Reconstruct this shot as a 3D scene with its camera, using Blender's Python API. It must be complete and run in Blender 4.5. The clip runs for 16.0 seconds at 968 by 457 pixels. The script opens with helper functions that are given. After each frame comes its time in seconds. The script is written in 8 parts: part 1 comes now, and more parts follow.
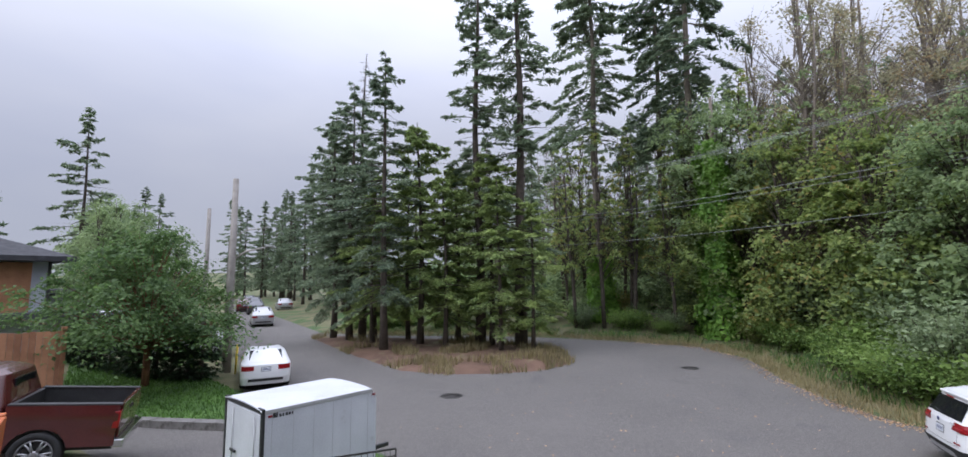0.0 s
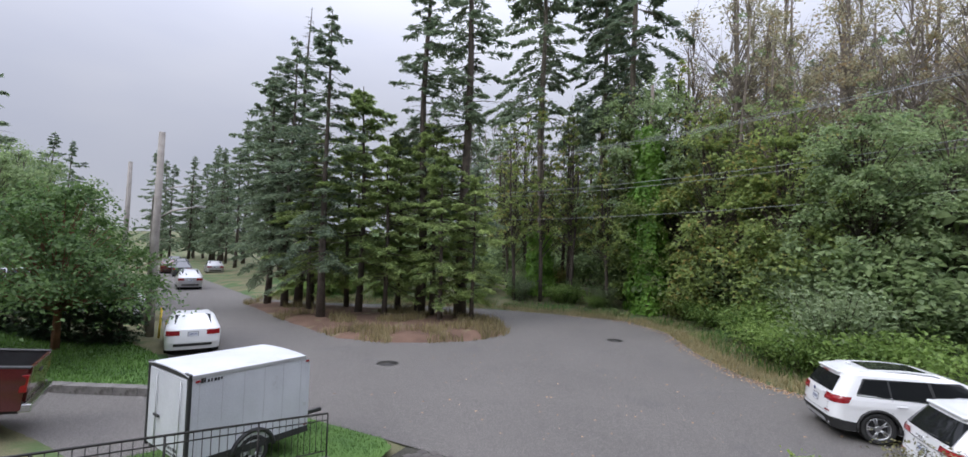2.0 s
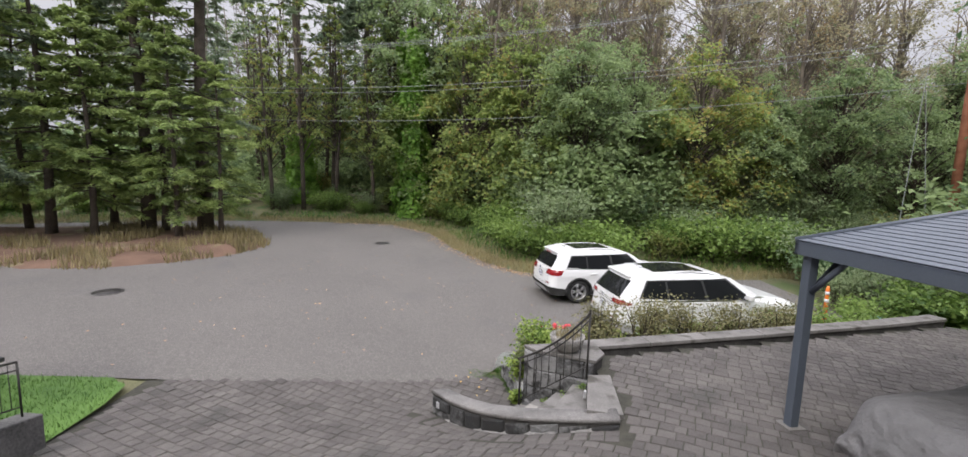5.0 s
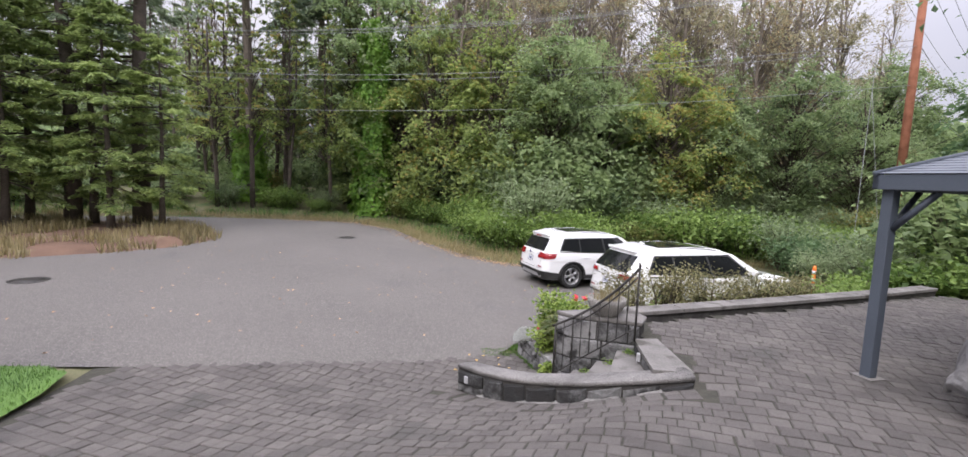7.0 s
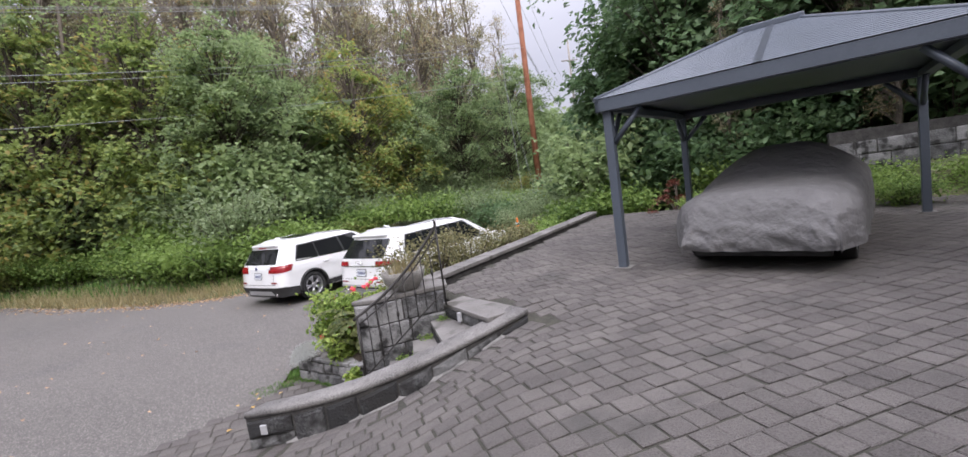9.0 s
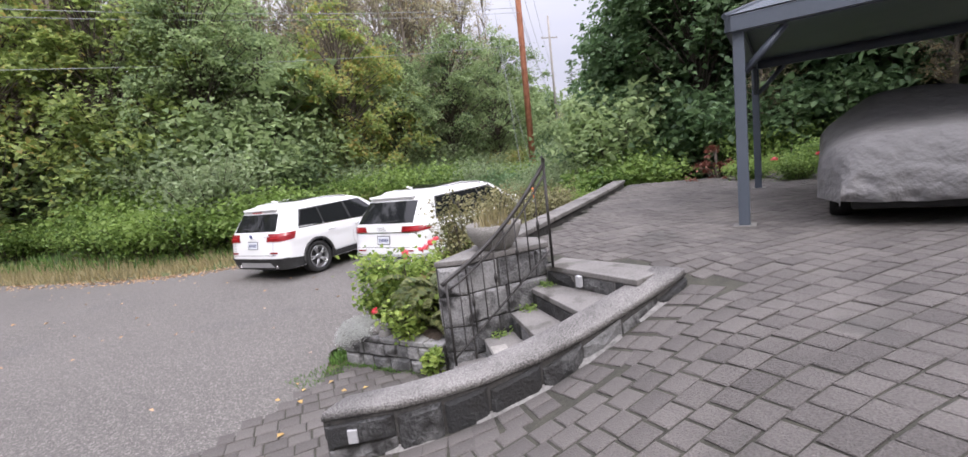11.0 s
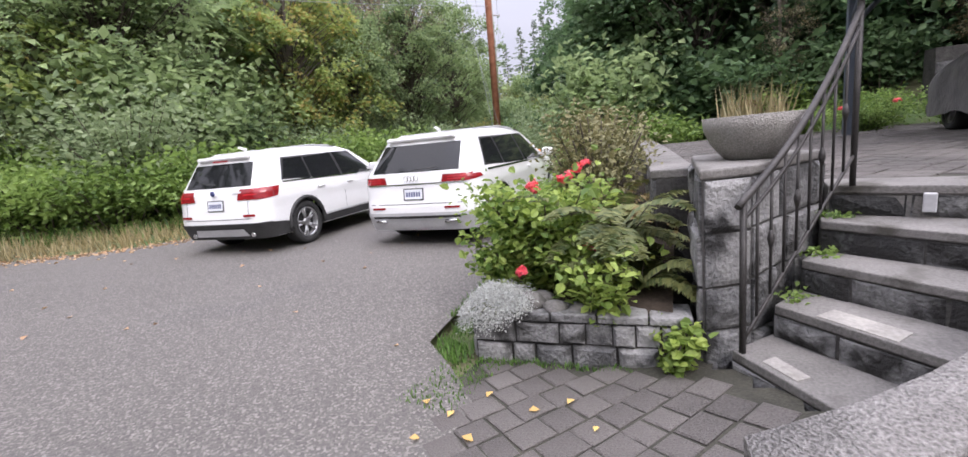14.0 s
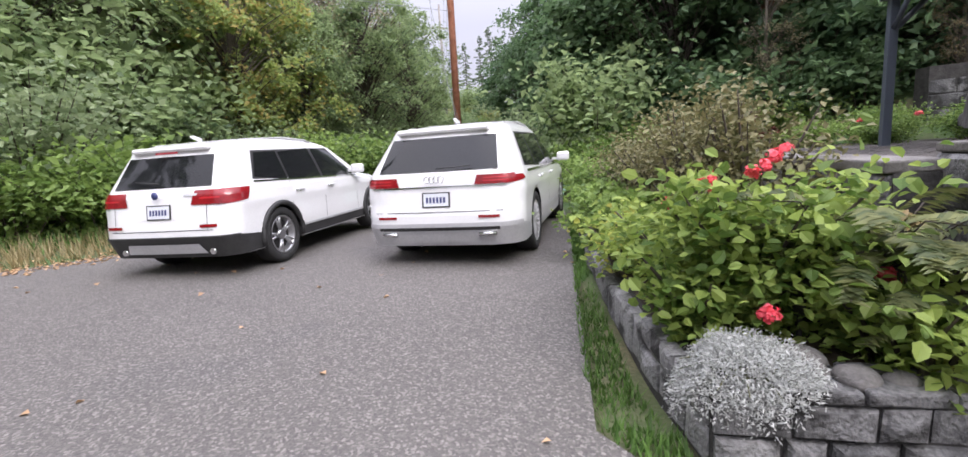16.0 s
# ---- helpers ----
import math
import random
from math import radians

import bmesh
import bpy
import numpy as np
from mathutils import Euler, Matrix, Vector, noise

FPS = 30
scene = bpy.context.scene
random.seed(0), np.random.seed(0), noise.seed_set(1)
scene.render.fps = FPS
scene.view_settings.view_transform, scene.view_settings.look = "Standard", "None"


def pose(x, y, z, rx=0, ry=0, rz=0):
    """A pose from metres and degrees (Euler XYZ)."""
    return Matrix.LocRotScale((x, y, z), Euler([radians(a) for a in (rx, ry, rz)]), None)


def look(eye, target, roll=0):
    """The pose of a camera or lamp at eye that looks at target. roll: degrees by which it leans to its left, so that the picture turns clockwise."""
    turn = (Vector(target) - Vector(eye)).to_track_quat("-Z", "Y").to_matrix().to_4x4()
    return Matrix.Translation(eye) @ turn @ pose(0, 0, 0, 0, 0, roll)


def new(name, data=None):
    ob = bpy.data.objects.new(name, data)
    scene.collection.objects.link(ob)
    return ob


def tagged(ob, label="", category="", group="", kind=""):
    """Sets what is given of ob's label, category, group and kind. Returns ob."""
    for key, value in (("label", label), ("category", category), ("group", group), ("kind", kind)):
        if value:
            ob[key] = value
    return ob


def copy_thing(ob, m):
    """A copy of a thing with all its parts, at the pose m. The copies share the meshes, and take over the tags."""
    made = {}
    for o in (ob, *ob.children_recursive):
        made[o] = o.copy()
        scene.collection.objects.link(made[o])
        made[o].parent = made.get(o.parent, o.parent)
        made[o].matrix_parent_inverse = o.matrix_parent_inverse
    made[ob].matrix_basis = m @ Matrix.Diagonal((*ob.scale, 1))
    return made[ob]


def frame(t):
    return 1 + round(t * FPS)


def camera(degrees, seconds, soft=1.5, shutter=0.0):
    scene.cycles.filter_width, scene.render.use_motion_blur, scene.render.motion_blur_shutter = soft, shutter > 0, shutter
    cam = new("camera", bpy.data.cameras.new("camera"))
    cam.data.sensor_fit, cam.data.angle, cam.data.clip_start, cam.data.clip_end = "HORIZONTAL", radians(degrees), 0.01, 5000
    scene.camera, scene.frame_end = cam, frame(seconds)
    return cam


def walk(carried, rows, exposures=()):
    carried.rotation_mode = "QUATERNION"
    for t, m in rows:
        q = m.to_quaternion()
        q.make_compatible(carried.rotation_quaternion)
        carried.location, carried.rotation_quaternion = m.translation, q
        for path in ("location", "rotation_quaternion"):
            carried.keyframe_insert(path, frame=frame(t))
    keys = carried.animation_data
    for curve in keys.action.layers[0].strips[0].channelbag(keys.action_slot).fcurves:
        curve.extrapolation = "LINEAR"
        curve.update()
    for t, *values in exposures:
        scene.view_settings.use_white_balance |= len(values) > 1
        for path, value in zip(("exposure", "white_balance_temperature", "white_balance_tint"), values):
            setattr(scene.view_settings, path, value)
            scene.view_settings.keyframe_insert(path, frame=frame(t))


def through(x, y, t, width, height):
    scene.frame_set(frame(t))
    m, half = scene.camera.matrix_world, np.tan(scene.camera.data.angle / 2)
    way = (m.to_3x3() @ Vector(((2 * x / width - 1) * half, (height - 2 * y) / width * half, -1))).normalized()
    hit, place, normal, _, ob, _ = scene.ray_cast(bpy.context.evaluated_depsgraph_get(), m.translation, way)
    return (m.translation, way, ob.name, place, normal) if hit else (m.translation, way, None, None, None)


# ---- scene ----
cam = camera(92.4, 16.0)
PATH = [
    (0, (0.515, -0.605, 4.104), (-0.574, 1.057, 4.333), -0.7),
    (0.5, (0.373, -0.525, 4.047), (-1.048, 0.867, 4.255), 0.1),
    (1, (0.356, -0.516, 4.044), (-1.14, 0.798, 4.229), 1.7),
    (1.5, (0.484, -0.633, 4.075), (-0.772, 0.915, 4.229), 1.6),
    (2, (0.707, -0.755, 4.162), (-0.181, 1.034, 4.269), 1.6),
    (2.5, (0.893, -0.842, 4.213), (0.421, 1.1, 4.283), 1.3),
    (3, (0.988, -0.886, 4.248), (0.879, 1.111, 4.287), 1.1),
    (3.5, (1.012, -0.836, 4.25), (1.054, 1.164, 4.239), 0.6),
    (4, (1.042, -0.859, 4.243), (1.219, 1.13, 4.127), 0.5),
    (4.5, (0.972, -0.775, 4.174), (1.164, 1.204, 3.957), 1.5),
    (4.7, (0.853, -0.731, 4.154), (0.927, 1.249, 3.887), 1.7),
    (6.8, (-0.448, 0.182, 3.059), (-0.365, 2.171, 2.869), 2.2),
    (7, (-0.548, 0.242, 2.999), (-0.246, 2.209, 2.799), 2.5),
    (7.5, (-0.792, 0.517, 2.859), (-0.092, 2.385, 2.716), -1.7),
    (8, (-1.06, 0.771, 2.711), (0.109, 2.391, 2.607), -5.5),
    (8.5, (-1.151, 1.151, 2.483), (0.198, 2.623, 2.359), -4.9),
    (9, (-1.213, 1.608, 2.36), (0.208, 3.001, 2.164), -7.8),
    (9.5, (-1.273, 2.13, 2.268), (0.168, 3.485, 1.971), -7.1),
    (10, (-1.281, 2.632, 2.176), (0.192, 3.954, 1.891), -9.1),
    (10.2, (-1.3, 2.866, 2.151), (0.175, 4.187, 1.865), -8.5),
    (12.3, (-1.366, 4.953, 1.657), (0.19, 6.165, 1.322), -4.9),
    (12.5, (-1.343, 5.154, 1.616), (0.216, 6.349, 1.241), -4.9),
    (13, (-1.229, 5.666, 1.521), (0.365, 6.818, 1.154), -7.6),
    (13.5, (-1.175, 6.159, 1.443), (0.479, 7.224, 1.081), -6.7),
    (14, (-1.062, 6.689, 1.345), (0.623, 7.703, 0.981), -5.6),
    (14.5, (-0.957, 7.135, 1.272), (0.784, 8.055, 0.925), -5.2),
    (15, (-0.825, 7.604, 1.264), (0.946, 8.473, 0.935), -3.1),
    (15.5, (-0.667, 8.02, 1.206), (1.14, 8.818, 0.89), -2.3),
    (16, (-0.446, 8.46, 1.191), (1.372, 9.23, 0.871), -3.9),
]
walk(cam, [(t, look(eye, at, roll)) for t, eye, at, roll in PATH],
     exposures=[(0, -0.06, 5900, 11), (2, -0.02, 6050, 10), (3, 0.04, 6300, 7), (4, 0.10, 6650, 6), (4.7, 0.20, 6600, 8), (6.8, 0.44, 6450, 14), (9, 0.40, 6350, 14), (10, 0.60, 6400, 14), (12.5, 0.62, 6400, 15), (16, 0.62, 6350, 15)])

# ---- light: a bright overcast sky, no clear shadows ----
world = bpy.data.worlds.new("overcast")
scene.world = world
world.use_nodes = True
wt = world.node_tree
wt.nodes.clear()


def wnode(kind, **values):
    n = wt.nodes.new(kind)
    for k, v in values.items():
        n.inputs[k].default_value = v
    return n


sky = wt.nodes.new("ShaderNodeTexSky")
sky.sky_type, sky.sun_disc, sky.sun_elevation, sky.sun_rotation = "NISHITA", False, radians(42), radians(214)
coords = wt.nodes.new("ShaderNodeTexCoord")
split = wt.nodes.new("ShaderNodeSeparateXYZ")
wt.links.new(coords.outputs["Generated"], split.inputs[0])
above = wt.nodes.new("ShaderNodeMath")         # an overcast sky is far brighter overhead than at the horizon
above.operation = "MAXIMUM"
above.inputs[1].default_value = 0.0
wt.links.new(split.outputs["Z"], above.inputs[0])
cube = wt.nodes.new("ShaderNodeMath")
cube.operation = "POWER"
cube.inputs[1].default_value = 2.35
wt.links.new(above.outputs[0], cube.inputs[0])
lift = wt.nodes.new("ShaderNodeMath")
lift.operation = "MULTIPLY_ADD"
lift.inputs[1].default_value, lift.inputs[2].default_value = 3.3, 0.51
wt.links.new(cube.outputs[0], lift.inputs[0])
cloud = wnode("ShaderNodeTexNoise", Scale=1.6, Detail=4.0, Roughness=0.5)
stretch = wnode("ShaderNodeMapping", Scale=(1.0, 1.0, 3.0))
wt.links.new(coords.outputs["Generated"], stretch.inputs["Vector"])
wt.links.new(stretch.outputs["Vector"], cloud.inputs["Vector"])
tint = wt.nodes.new("ShaderNodeValToRGB")
tint.color_ramp.elements[0].position, tint.color_ramp.elements[0].color = 0.30, (0.90, 0.91, 1.06, 1)
tint.color_ramp.elements[1].position, tint.color_ramp.elements[1].color = 0.72, (1.10, 1.08, 1.15, 1)
wt.links.new(cloud.outputs["Fac"], tint.inputs["Fac"])
mul = wt.nodes.new("ShaderNodeVectorMath")
mul.operation = "SCALE"
wt.links.new(tint.outputs["Color"], mul.inputs[0])
wt.links.new(lift.outputs[0], mul.inputs["Scale"])
bg_sky, bg_cloud = wnode("ShaderNodeBackground", Strength=0.05), wnode("ShaderNodeBackground", Strength=1.0)
wt.links.new(sky.outputs["Color"], bg_sky.inputs["Color"])
wt.links.new(mul.outputs["Vector"], bg_cloud.inputs["Color"])
both = wnode("ShaderNodeMixShader", Fac=0.9)
out = wt.nodes.new("ShaderNodeOutputWorld")
wt.links.new(bg_sky.outputs[0], both.inputs[1])
wt.links.new(bg_cloud.outputs[0], both.inputs[2])
wt.links.new(both.outputs[0], out.inputs["Surface"])

sun = new("sun", bpy.data.lights.new("sun", "SUN"))
sun.data.energy, sun.data.angle, sun.data.color = 1.5, radians(25), (1.0, 0.96, 0.9)
sun.matrix_world = look((0, 0, 13), (8, 12, 0))

# ---- materials ----
def material(name, dark, light, scale=3.0, rough=0.85, bump=0.0, fine=40.0, metal=0.0, contrast=0.35, spots=None, spot_scale=2.0, spot_at=0.62,
             random_tint=0.0, coat=0.0, fine_mix=0.4, dist=0.02):
    """A surface whose colour wanders between dark and light at two scales, with fine relief and, if asked, stains."""
    m = bpy.data.materials.new(name)
    m.use_nodes = True
    t = m.node_tree
    b = t.nodes["Principled BSDF"]
    co = t.nodes.new("ShaderNodeTexCoord")
    n1, n2 = t.nodes.new("ShaderNodeTexNoise"), t.nodes.new("ShaderNodeTexNoise")
    n1.inputs["Scale"].default_value, n1.inputs["Detail"].default_value = scale, 5.0
    n2.inputs["Scale"].default_value, n2.inputs["Detail"].default_value = fine, 3.0
    for n in (n1, n2):
        t.links.new(co.outputs["Object"], n.inputs["Vector"])
    blend = t.nodes.new("ShaderNodeMix")
    blend.inputs["Factor"].default_value = fine_mix
    t.links.new(n1.outputs["Fac"], blend.inputs["A"])
    t.links.new(n2.outputs["Fac"], blend.inputs["B"])
    value = blend.outputs["Result"]
    if random_tint:
        info = t.nodes.new("ShaderNodeObjectInfo")
        geo = t.nodes.new("ShaderNodeNewGeometry")
        add = t.nodes.new("ShaderNodeMath")
        add.operation = "ADD"
        t.links.new(info.outputs["Random"], add.inputs[0])
        t.links.new(geo.outputs["Random Per Island"], add.inputs[1])
        wrap = t.nodes.new("ShaderNodeMath")
        wrap.operation = "FRACT"
        t.links.new(add.outputs[0], wrap.inputs[0])
        mad = t.nodes.new("ShaderNodeMath")
        mad.operation = "MULTIPLY_ADD"
        mad.inputs[1].default_value, mad.inputs[2].default_value = random_tint, -random_tint / 2
        t.links.new(wrap.outputs[0], mad.inputs[0])
        plus = t.nodes.new("ShaderNodeMath")
        t.links.new(value, plus.inputs[0])
        t.links.new(mad.outputs[0], plus.inputs[1])
        value = plus.outputs[0]
    ramp = t.nodes.new("ShaderNodeValToRGB")
    e = ramp.color_ramp.elements
    e[0].position, e[0].color = 0.5 - contrast / 2, (*dark, 1)
    e[1].position, e[1].color = 0.5 + contrast / 2, (*light, 1)
    t.links.new(value, ramp.inputs["Fac"])
    colour = ramp.outputs["Color"]
    if spots:
        n3 = t.nodes.new("ShaderNodeTexNoise")
        n3.inputs["Scale"].default_value, n3.inputs["Detail"].default_value = spot_scale, 6.0
        t.links.new(co.outputs["Object"], n3.inputs["Vector"])
        r3 = t.nodes.new("ShaderNodeValToRGB")
        r3.color_ramp.elements[0].position, r3.color_ramp.elements[1].position = spot_at, spot_at + 0.12
        t.links.new(n3.outputs["Fac"], r3.inputs["Fac"])
        mix = t.nodes.new("ShaderNodeMix")
        mix.data_type = "RGBA"
        mix.inputs["B"].default_value = (*spots, 1)
        mix.inputs[7].default_value = (*spots, 1)
        t.links.new(r3.outputs["Color"], mix.inputs[0])
        t.links.new(colour, mix.inputs[6])
        colour = mix.outputs[2]
    t.links.new(colour, b.inputs["Base Color"])
    b.inputs["Roughness"].default_value, b.inputs["Metallic"].default_value, b.inputs["Coat Weight"].default_value = rough, metal, coat
    if bump:
        bp = t.nodes.new("ShaderNodeBump")
        bp.inputs["Strength"].default_value, bp.inputs["Distance"].default_value = bump, dist
        t.links.new(n2.outputs["Fac"], bp.inputs["Height"])
        t.links.new(bp.outputs["Normal"], b.inputs["Normal"])
    return m


def leaf_material(name, dark, light, through=0.35, accent=None, accent_at=0.9):
    """Leaves: each one its own shade, a little light let through."""
    m = bpy.data.materials.new(name)
    m.use_nodes = True
    t = m.node_tree
    b = t.nodes["Principled BSDF"]
    geo, info = t.nodes.new("ShaderNodeNewGeometry"), t.nodes.new("ShaderNodeObjectInfo")
    co = t.nodes.new("ShaderNodeTexCoord")
    n = t.nodes.new("ShaderNodeTexNoise")
    n.inputs["Scale"].default_value = 0.5
    t.links.new(co.outputs["Object"], n.inputs["Vector"])
    mad = t.nodes.new("ShaderNodeMath")
    mad.operation = "MULTIPLY_ADD"
    mad.inputs[1].default_value = 0.6
    t.links.new(geo.outputs["Random Per Island"], mad.inputs[0])
    m2 = t.nodes.new("ShaderNodeMath")
    m2.operation = "MULTIPLY_ADD"
    m2.inputs[1].default_value, m2.inputs[2].default_value = 0.3, -0.3
    t.links.new(info.outputs["Random"], m2.inputs[0])
    m3 = t.nodes.new("ShaderNodeMath")
    t.links.new(m2.outputs[0], m3.inputs[0])
    t.links.new(n.outputs["Fac"], m3.inputs[1])
    t.links.new(m3.outputs[0], mad.inputs[2])
    ramp = t.nodes.new("ShaderNodeValToRGB")
    e = ramp.color_ramp.elements
    e[0].position, e[0].color = 0.2, (*dark, 1)
    e[1].position, e[1].color = 0.85, (*light, 1)
    if accent:
        x = e.new(accent_at + 0.05)
        x.color = (*accent, 1)
    t.links.new(mad.outputs[0], ramp.inputs["Fac"])
    t.links.new(ramp.outputs["Color"], b.inputs["Base Color"])
    b.inputs["Roughness"].default_value = 0.6
    tr = t.nodes.new("ShaderNodeBsdfTranslucent")
    t.links.new(ramp.outputs["Color"], tr.inputs["Color"])
    mix = t.nodes.new("ShaderNodeMixShader")
    mix.inputs["Fac"].default_value = through
    t.links.new(b.outputs[0], mix.inputs[1])
    t.links.new(tr.outputs[0], mix.inputs[2])
    t.links.new(mix.outputs[0], t.nodes["Material Output"].inputs["Surface"])
    return m


ASPHALT = material("asphalt", (0.092, 0.085, 0.077), (0.170, 0.156, 0.142), 0.30, 0.9, 0.8, 140, contrast=0.30, fine_mix=0.5, spots=(0.09, 0.086, 0.085), spot_scale=0.5, spot_at=0.60)
# pale chips in the worn asphalt
at_ = ASPHALT.node_tree
chip = at_.nodes.new("ShaderNodeTexVoronoi")
chip.inputs["Scale"].default_value = 75.0
at_.links.new([n for n in at_.nodes if n.type == "TEX_COORD"][0].outputs["Object"], chip.inputs["Vector"])
pick = at_.nodes.new("ShaderNodeValToRGB")
pick.color_ramp.elements[0].position, pick.color_ramp.elements[0].color = 0.0, (0.055, 0.052, 0.052, 1)
pick.color_ramp.elements[1].position, pick.color_ramp.elements[1].color = 1.0, (0.42, 0.395, 0.36, 1)
mid_ = pick.color_ramp.elements.new(0.62)
mid_.color = (0.14, 0.130, 0.12, 1)
at_.links.new(chip.outputs["Color"], pick.inputs["Fac"])
chips = at_.nodes.new("ShaderNodeMix")
chips.data_type = "RGBA"
chips.inputs[0].default_value = 0.55
old_link = at_.nodes["Principled BSDF"].inputs["Base Color"].links[0]
at_.links.new(old_link.from_socket, chips.inputs[6])
at_.links.new(pick.outputs["Color"], chips.inputs[7])
at_.links.new(chips.outputs[2], at_.nodes["Principled BSDF"].inputs["Base Color"])
CONCRETE = material("concrete", (0.095, 0.09, 0.083), (0.22, 0.207, 0.195), 2.5, 0.9, 0.4, 60, spots=(0.07, 0.065, 0.055), spot_scale=3, spot_at=0.55)
PAVER = material("paver", (0.060, 0.054, 0.050), (0.142, 0.128, 0.118), 1.2, 0.9, 0.8, 90, random_tint=0.15, spots=(0.07, 0.066, 0.06), spot_scale=1.3, spot_at=0.58, fine_mix=0.5)
JOINT = material("joint_sand", (0.022, 0.022, 0.016), (0.06, 0.056, 0.042), 6, 0.95, 0.4, 60)
GRANITE = material("granite", (0.07, 0.07, 0.071), (0.29, 0.285, 0.28), 3.5, 0.85, 0.9, 45, random_tint=0.3, spots=(0.03, 0.029, 0.028), spot_scale=4.5, spot_at=0.5)
STAINED = material("stained_granite", (0.022, 0.022, 0.022), (0.17, 0.168, 0.165), 4.5, 0.85, 0.9, 40, random_tint=0.55, spots=(0.02, 0.019, 0.018), spot_scale=5.0, spot_at=0.48)
PEBBLE = material("pebbled_concrete", (0.15, 0.14, 0.125), (0.42, 0.40, 0.37), 4, 0.9, 0.9, 130, fine_mix=0.75)
PALE_SLAB = material("pale_slab", (0.19, 0.18, 0.165), (0.36, 0.34, 0.31), 5, 0.85, 0.4, 50, spots=(0.16, 0.15, 0.13), spot_scale=6, spot_at=0.56)
MORTAR = material("mortar", (0.022, 0.021, 0.02), (0.075, 0.07, 0.066), 6, 0.95, 0.5, 40)
CAPSTONE = material("exposed_aggregate", (0.06, 0.056, 0.053), (0.30, 0.285, 0.27), 3, 0.9, 1.0, 80, spots=(0.07, 0.065, 0.06), spot_scale=2.2, fine_mix=0.65)
GRASS = leaf_material("grass_blades", (0.035, 0.085, 0.015), (0.14, 0.26, 0.05), 0.3)
DRYGRASS = leaf_material("dry_grass", (0.12, 0.11, 0.05), (0.34, 0.28, 0.14), 0.3)
LAWN = material("lawn_soil", (0.04, 0.09, 0.02), (0.11, 0.2, 0.04), 1.2, 0.95, 0.6, 50)
VERGE = material("verge_soil", (0.06, 0.07, 0.03), (0.19, 0.17, 0.09), 0.8, 0.95, 0.6, 30, spots=(0.05, 0.10, 0.025), spot_scale=0.5, spot_at=0.5)
NEEDLES = material("needle_litter", (0.075, 0.042, 0.028), (0.185, 0.11, 0.075), 0.9, 0.95, 0.6, 30, spots=(0.2, 0.17, 0.09), spot_scale=1.2, spot_at=0.58)
FOREST_FLOOR = material("forest_floor", (0.02, 0.025, 0.01), (0.07, 0.075, 0.03), 0.8, 0.95, 0.5, 20)
GRAVEL = material("gravel", (0.16, 0.15, 0.14), (0.34, 0.33, 0.31), 1.0, 0.95, 0.5, 60)
BARK = material("bark", (0.035, 0.028, 0.022), (0.13, 0.105, 0.085), 3, 0.95, 0.8, 14, contrast=0.5)
PALE_BARK = material("pale_bark", (0.08, 0.068, 0.055), (0.27, 0.225, 0.185), 2, 0.95, 0.8, 14, contrast=0.5)
RED_BARK = material("cherry_bark", (0.09, 0.04, 0.022), (0.24, 0.11, 0.06), 4, 0.9, 0.6, 20)
GREY_METAL = material("grey_coated_metal", (0.065, 0.078, 0.098), (0.085, 0.10, 0.125), 2, 0.45, 0.05, 50)
IRON = material("dark_iron", (0.022, 0.02, 0.019), (0.055, 0.05, 0.047), 8, 0.55, 0.2, 60, metal=0.3)
WHITE_PAINT = material("white_car_paint", (0.74, 0.74, 0.74), (0.82, 0.82, 0.82), 1, 0.28, coat=0.7)
GLASS_DARK = material("tinted_glass", (0.010, 0.011, 0.012), (0.016, 0.017, 0.018), 1, 0.05)
GLASS_DARK.node_tree.nodes["Principled BSDF"].inputs["Specular IOR Level"].default_value = 0.28
BLACK_TRIM = material("black_plastic", (0.018, 0.018, 0.018), (0.035, 0.035, 0.035), 6, 0.6)
RUBBER = material("tyre_rubber", (0.014, 0.014, 0.014), (0.03, 0.03, 0.03), 8, 0.8)
ALLOY = material("alloy", (0.35, 0.35, 0.36), (0.55, 0.55, 0.56), 3, 0.3, metal=0.9)
CHROME = material("chrome", (0.6, 0.6, 0.6), (0.75, 0.75, 0.75), 3, 0.15, metal=1.0)
SILVER = material("silver_plastic", (0.42, 0.42, 0.43), (0.55, 0.55, 0.56), 3, 0.4, metal=0.3)
RED_LENS = material("red_lens", (0.17, 0.006, 0.010), (0.30, 0.012, 0.016), 5, 0.2, coat=0.3)
CLEAR_RED = material("bright_red_lens", (0.42, 0.02, 0.03), (0.55, 0.035, 0.04), 5, 0.15, coat=0.4)
PLATE = material("plate_white", (0.6, 0.62, 0.66), (0.72, 0.74, 0.78), 5, 0.4)
PLATE_BAR = material("plate_ink", (0.03, 0.04, 0.12), (0.05, 0.06, 0.18), 5, 0.5)
MAROON = material("maroon_car_paint", (0.062, 0.012, 0.012), (0.095, 0.020, 0.018), 1, 0.25, coat=0.8)
ORANGE_PAINT = material("orange_old_paint", (0.30, 0.07, 0.012), (0.46, 0.12, 0.025), 1.5, 0.55, spots=(0.2, 0.07, 0.03), spot_scale=3, spot_at=0.68)
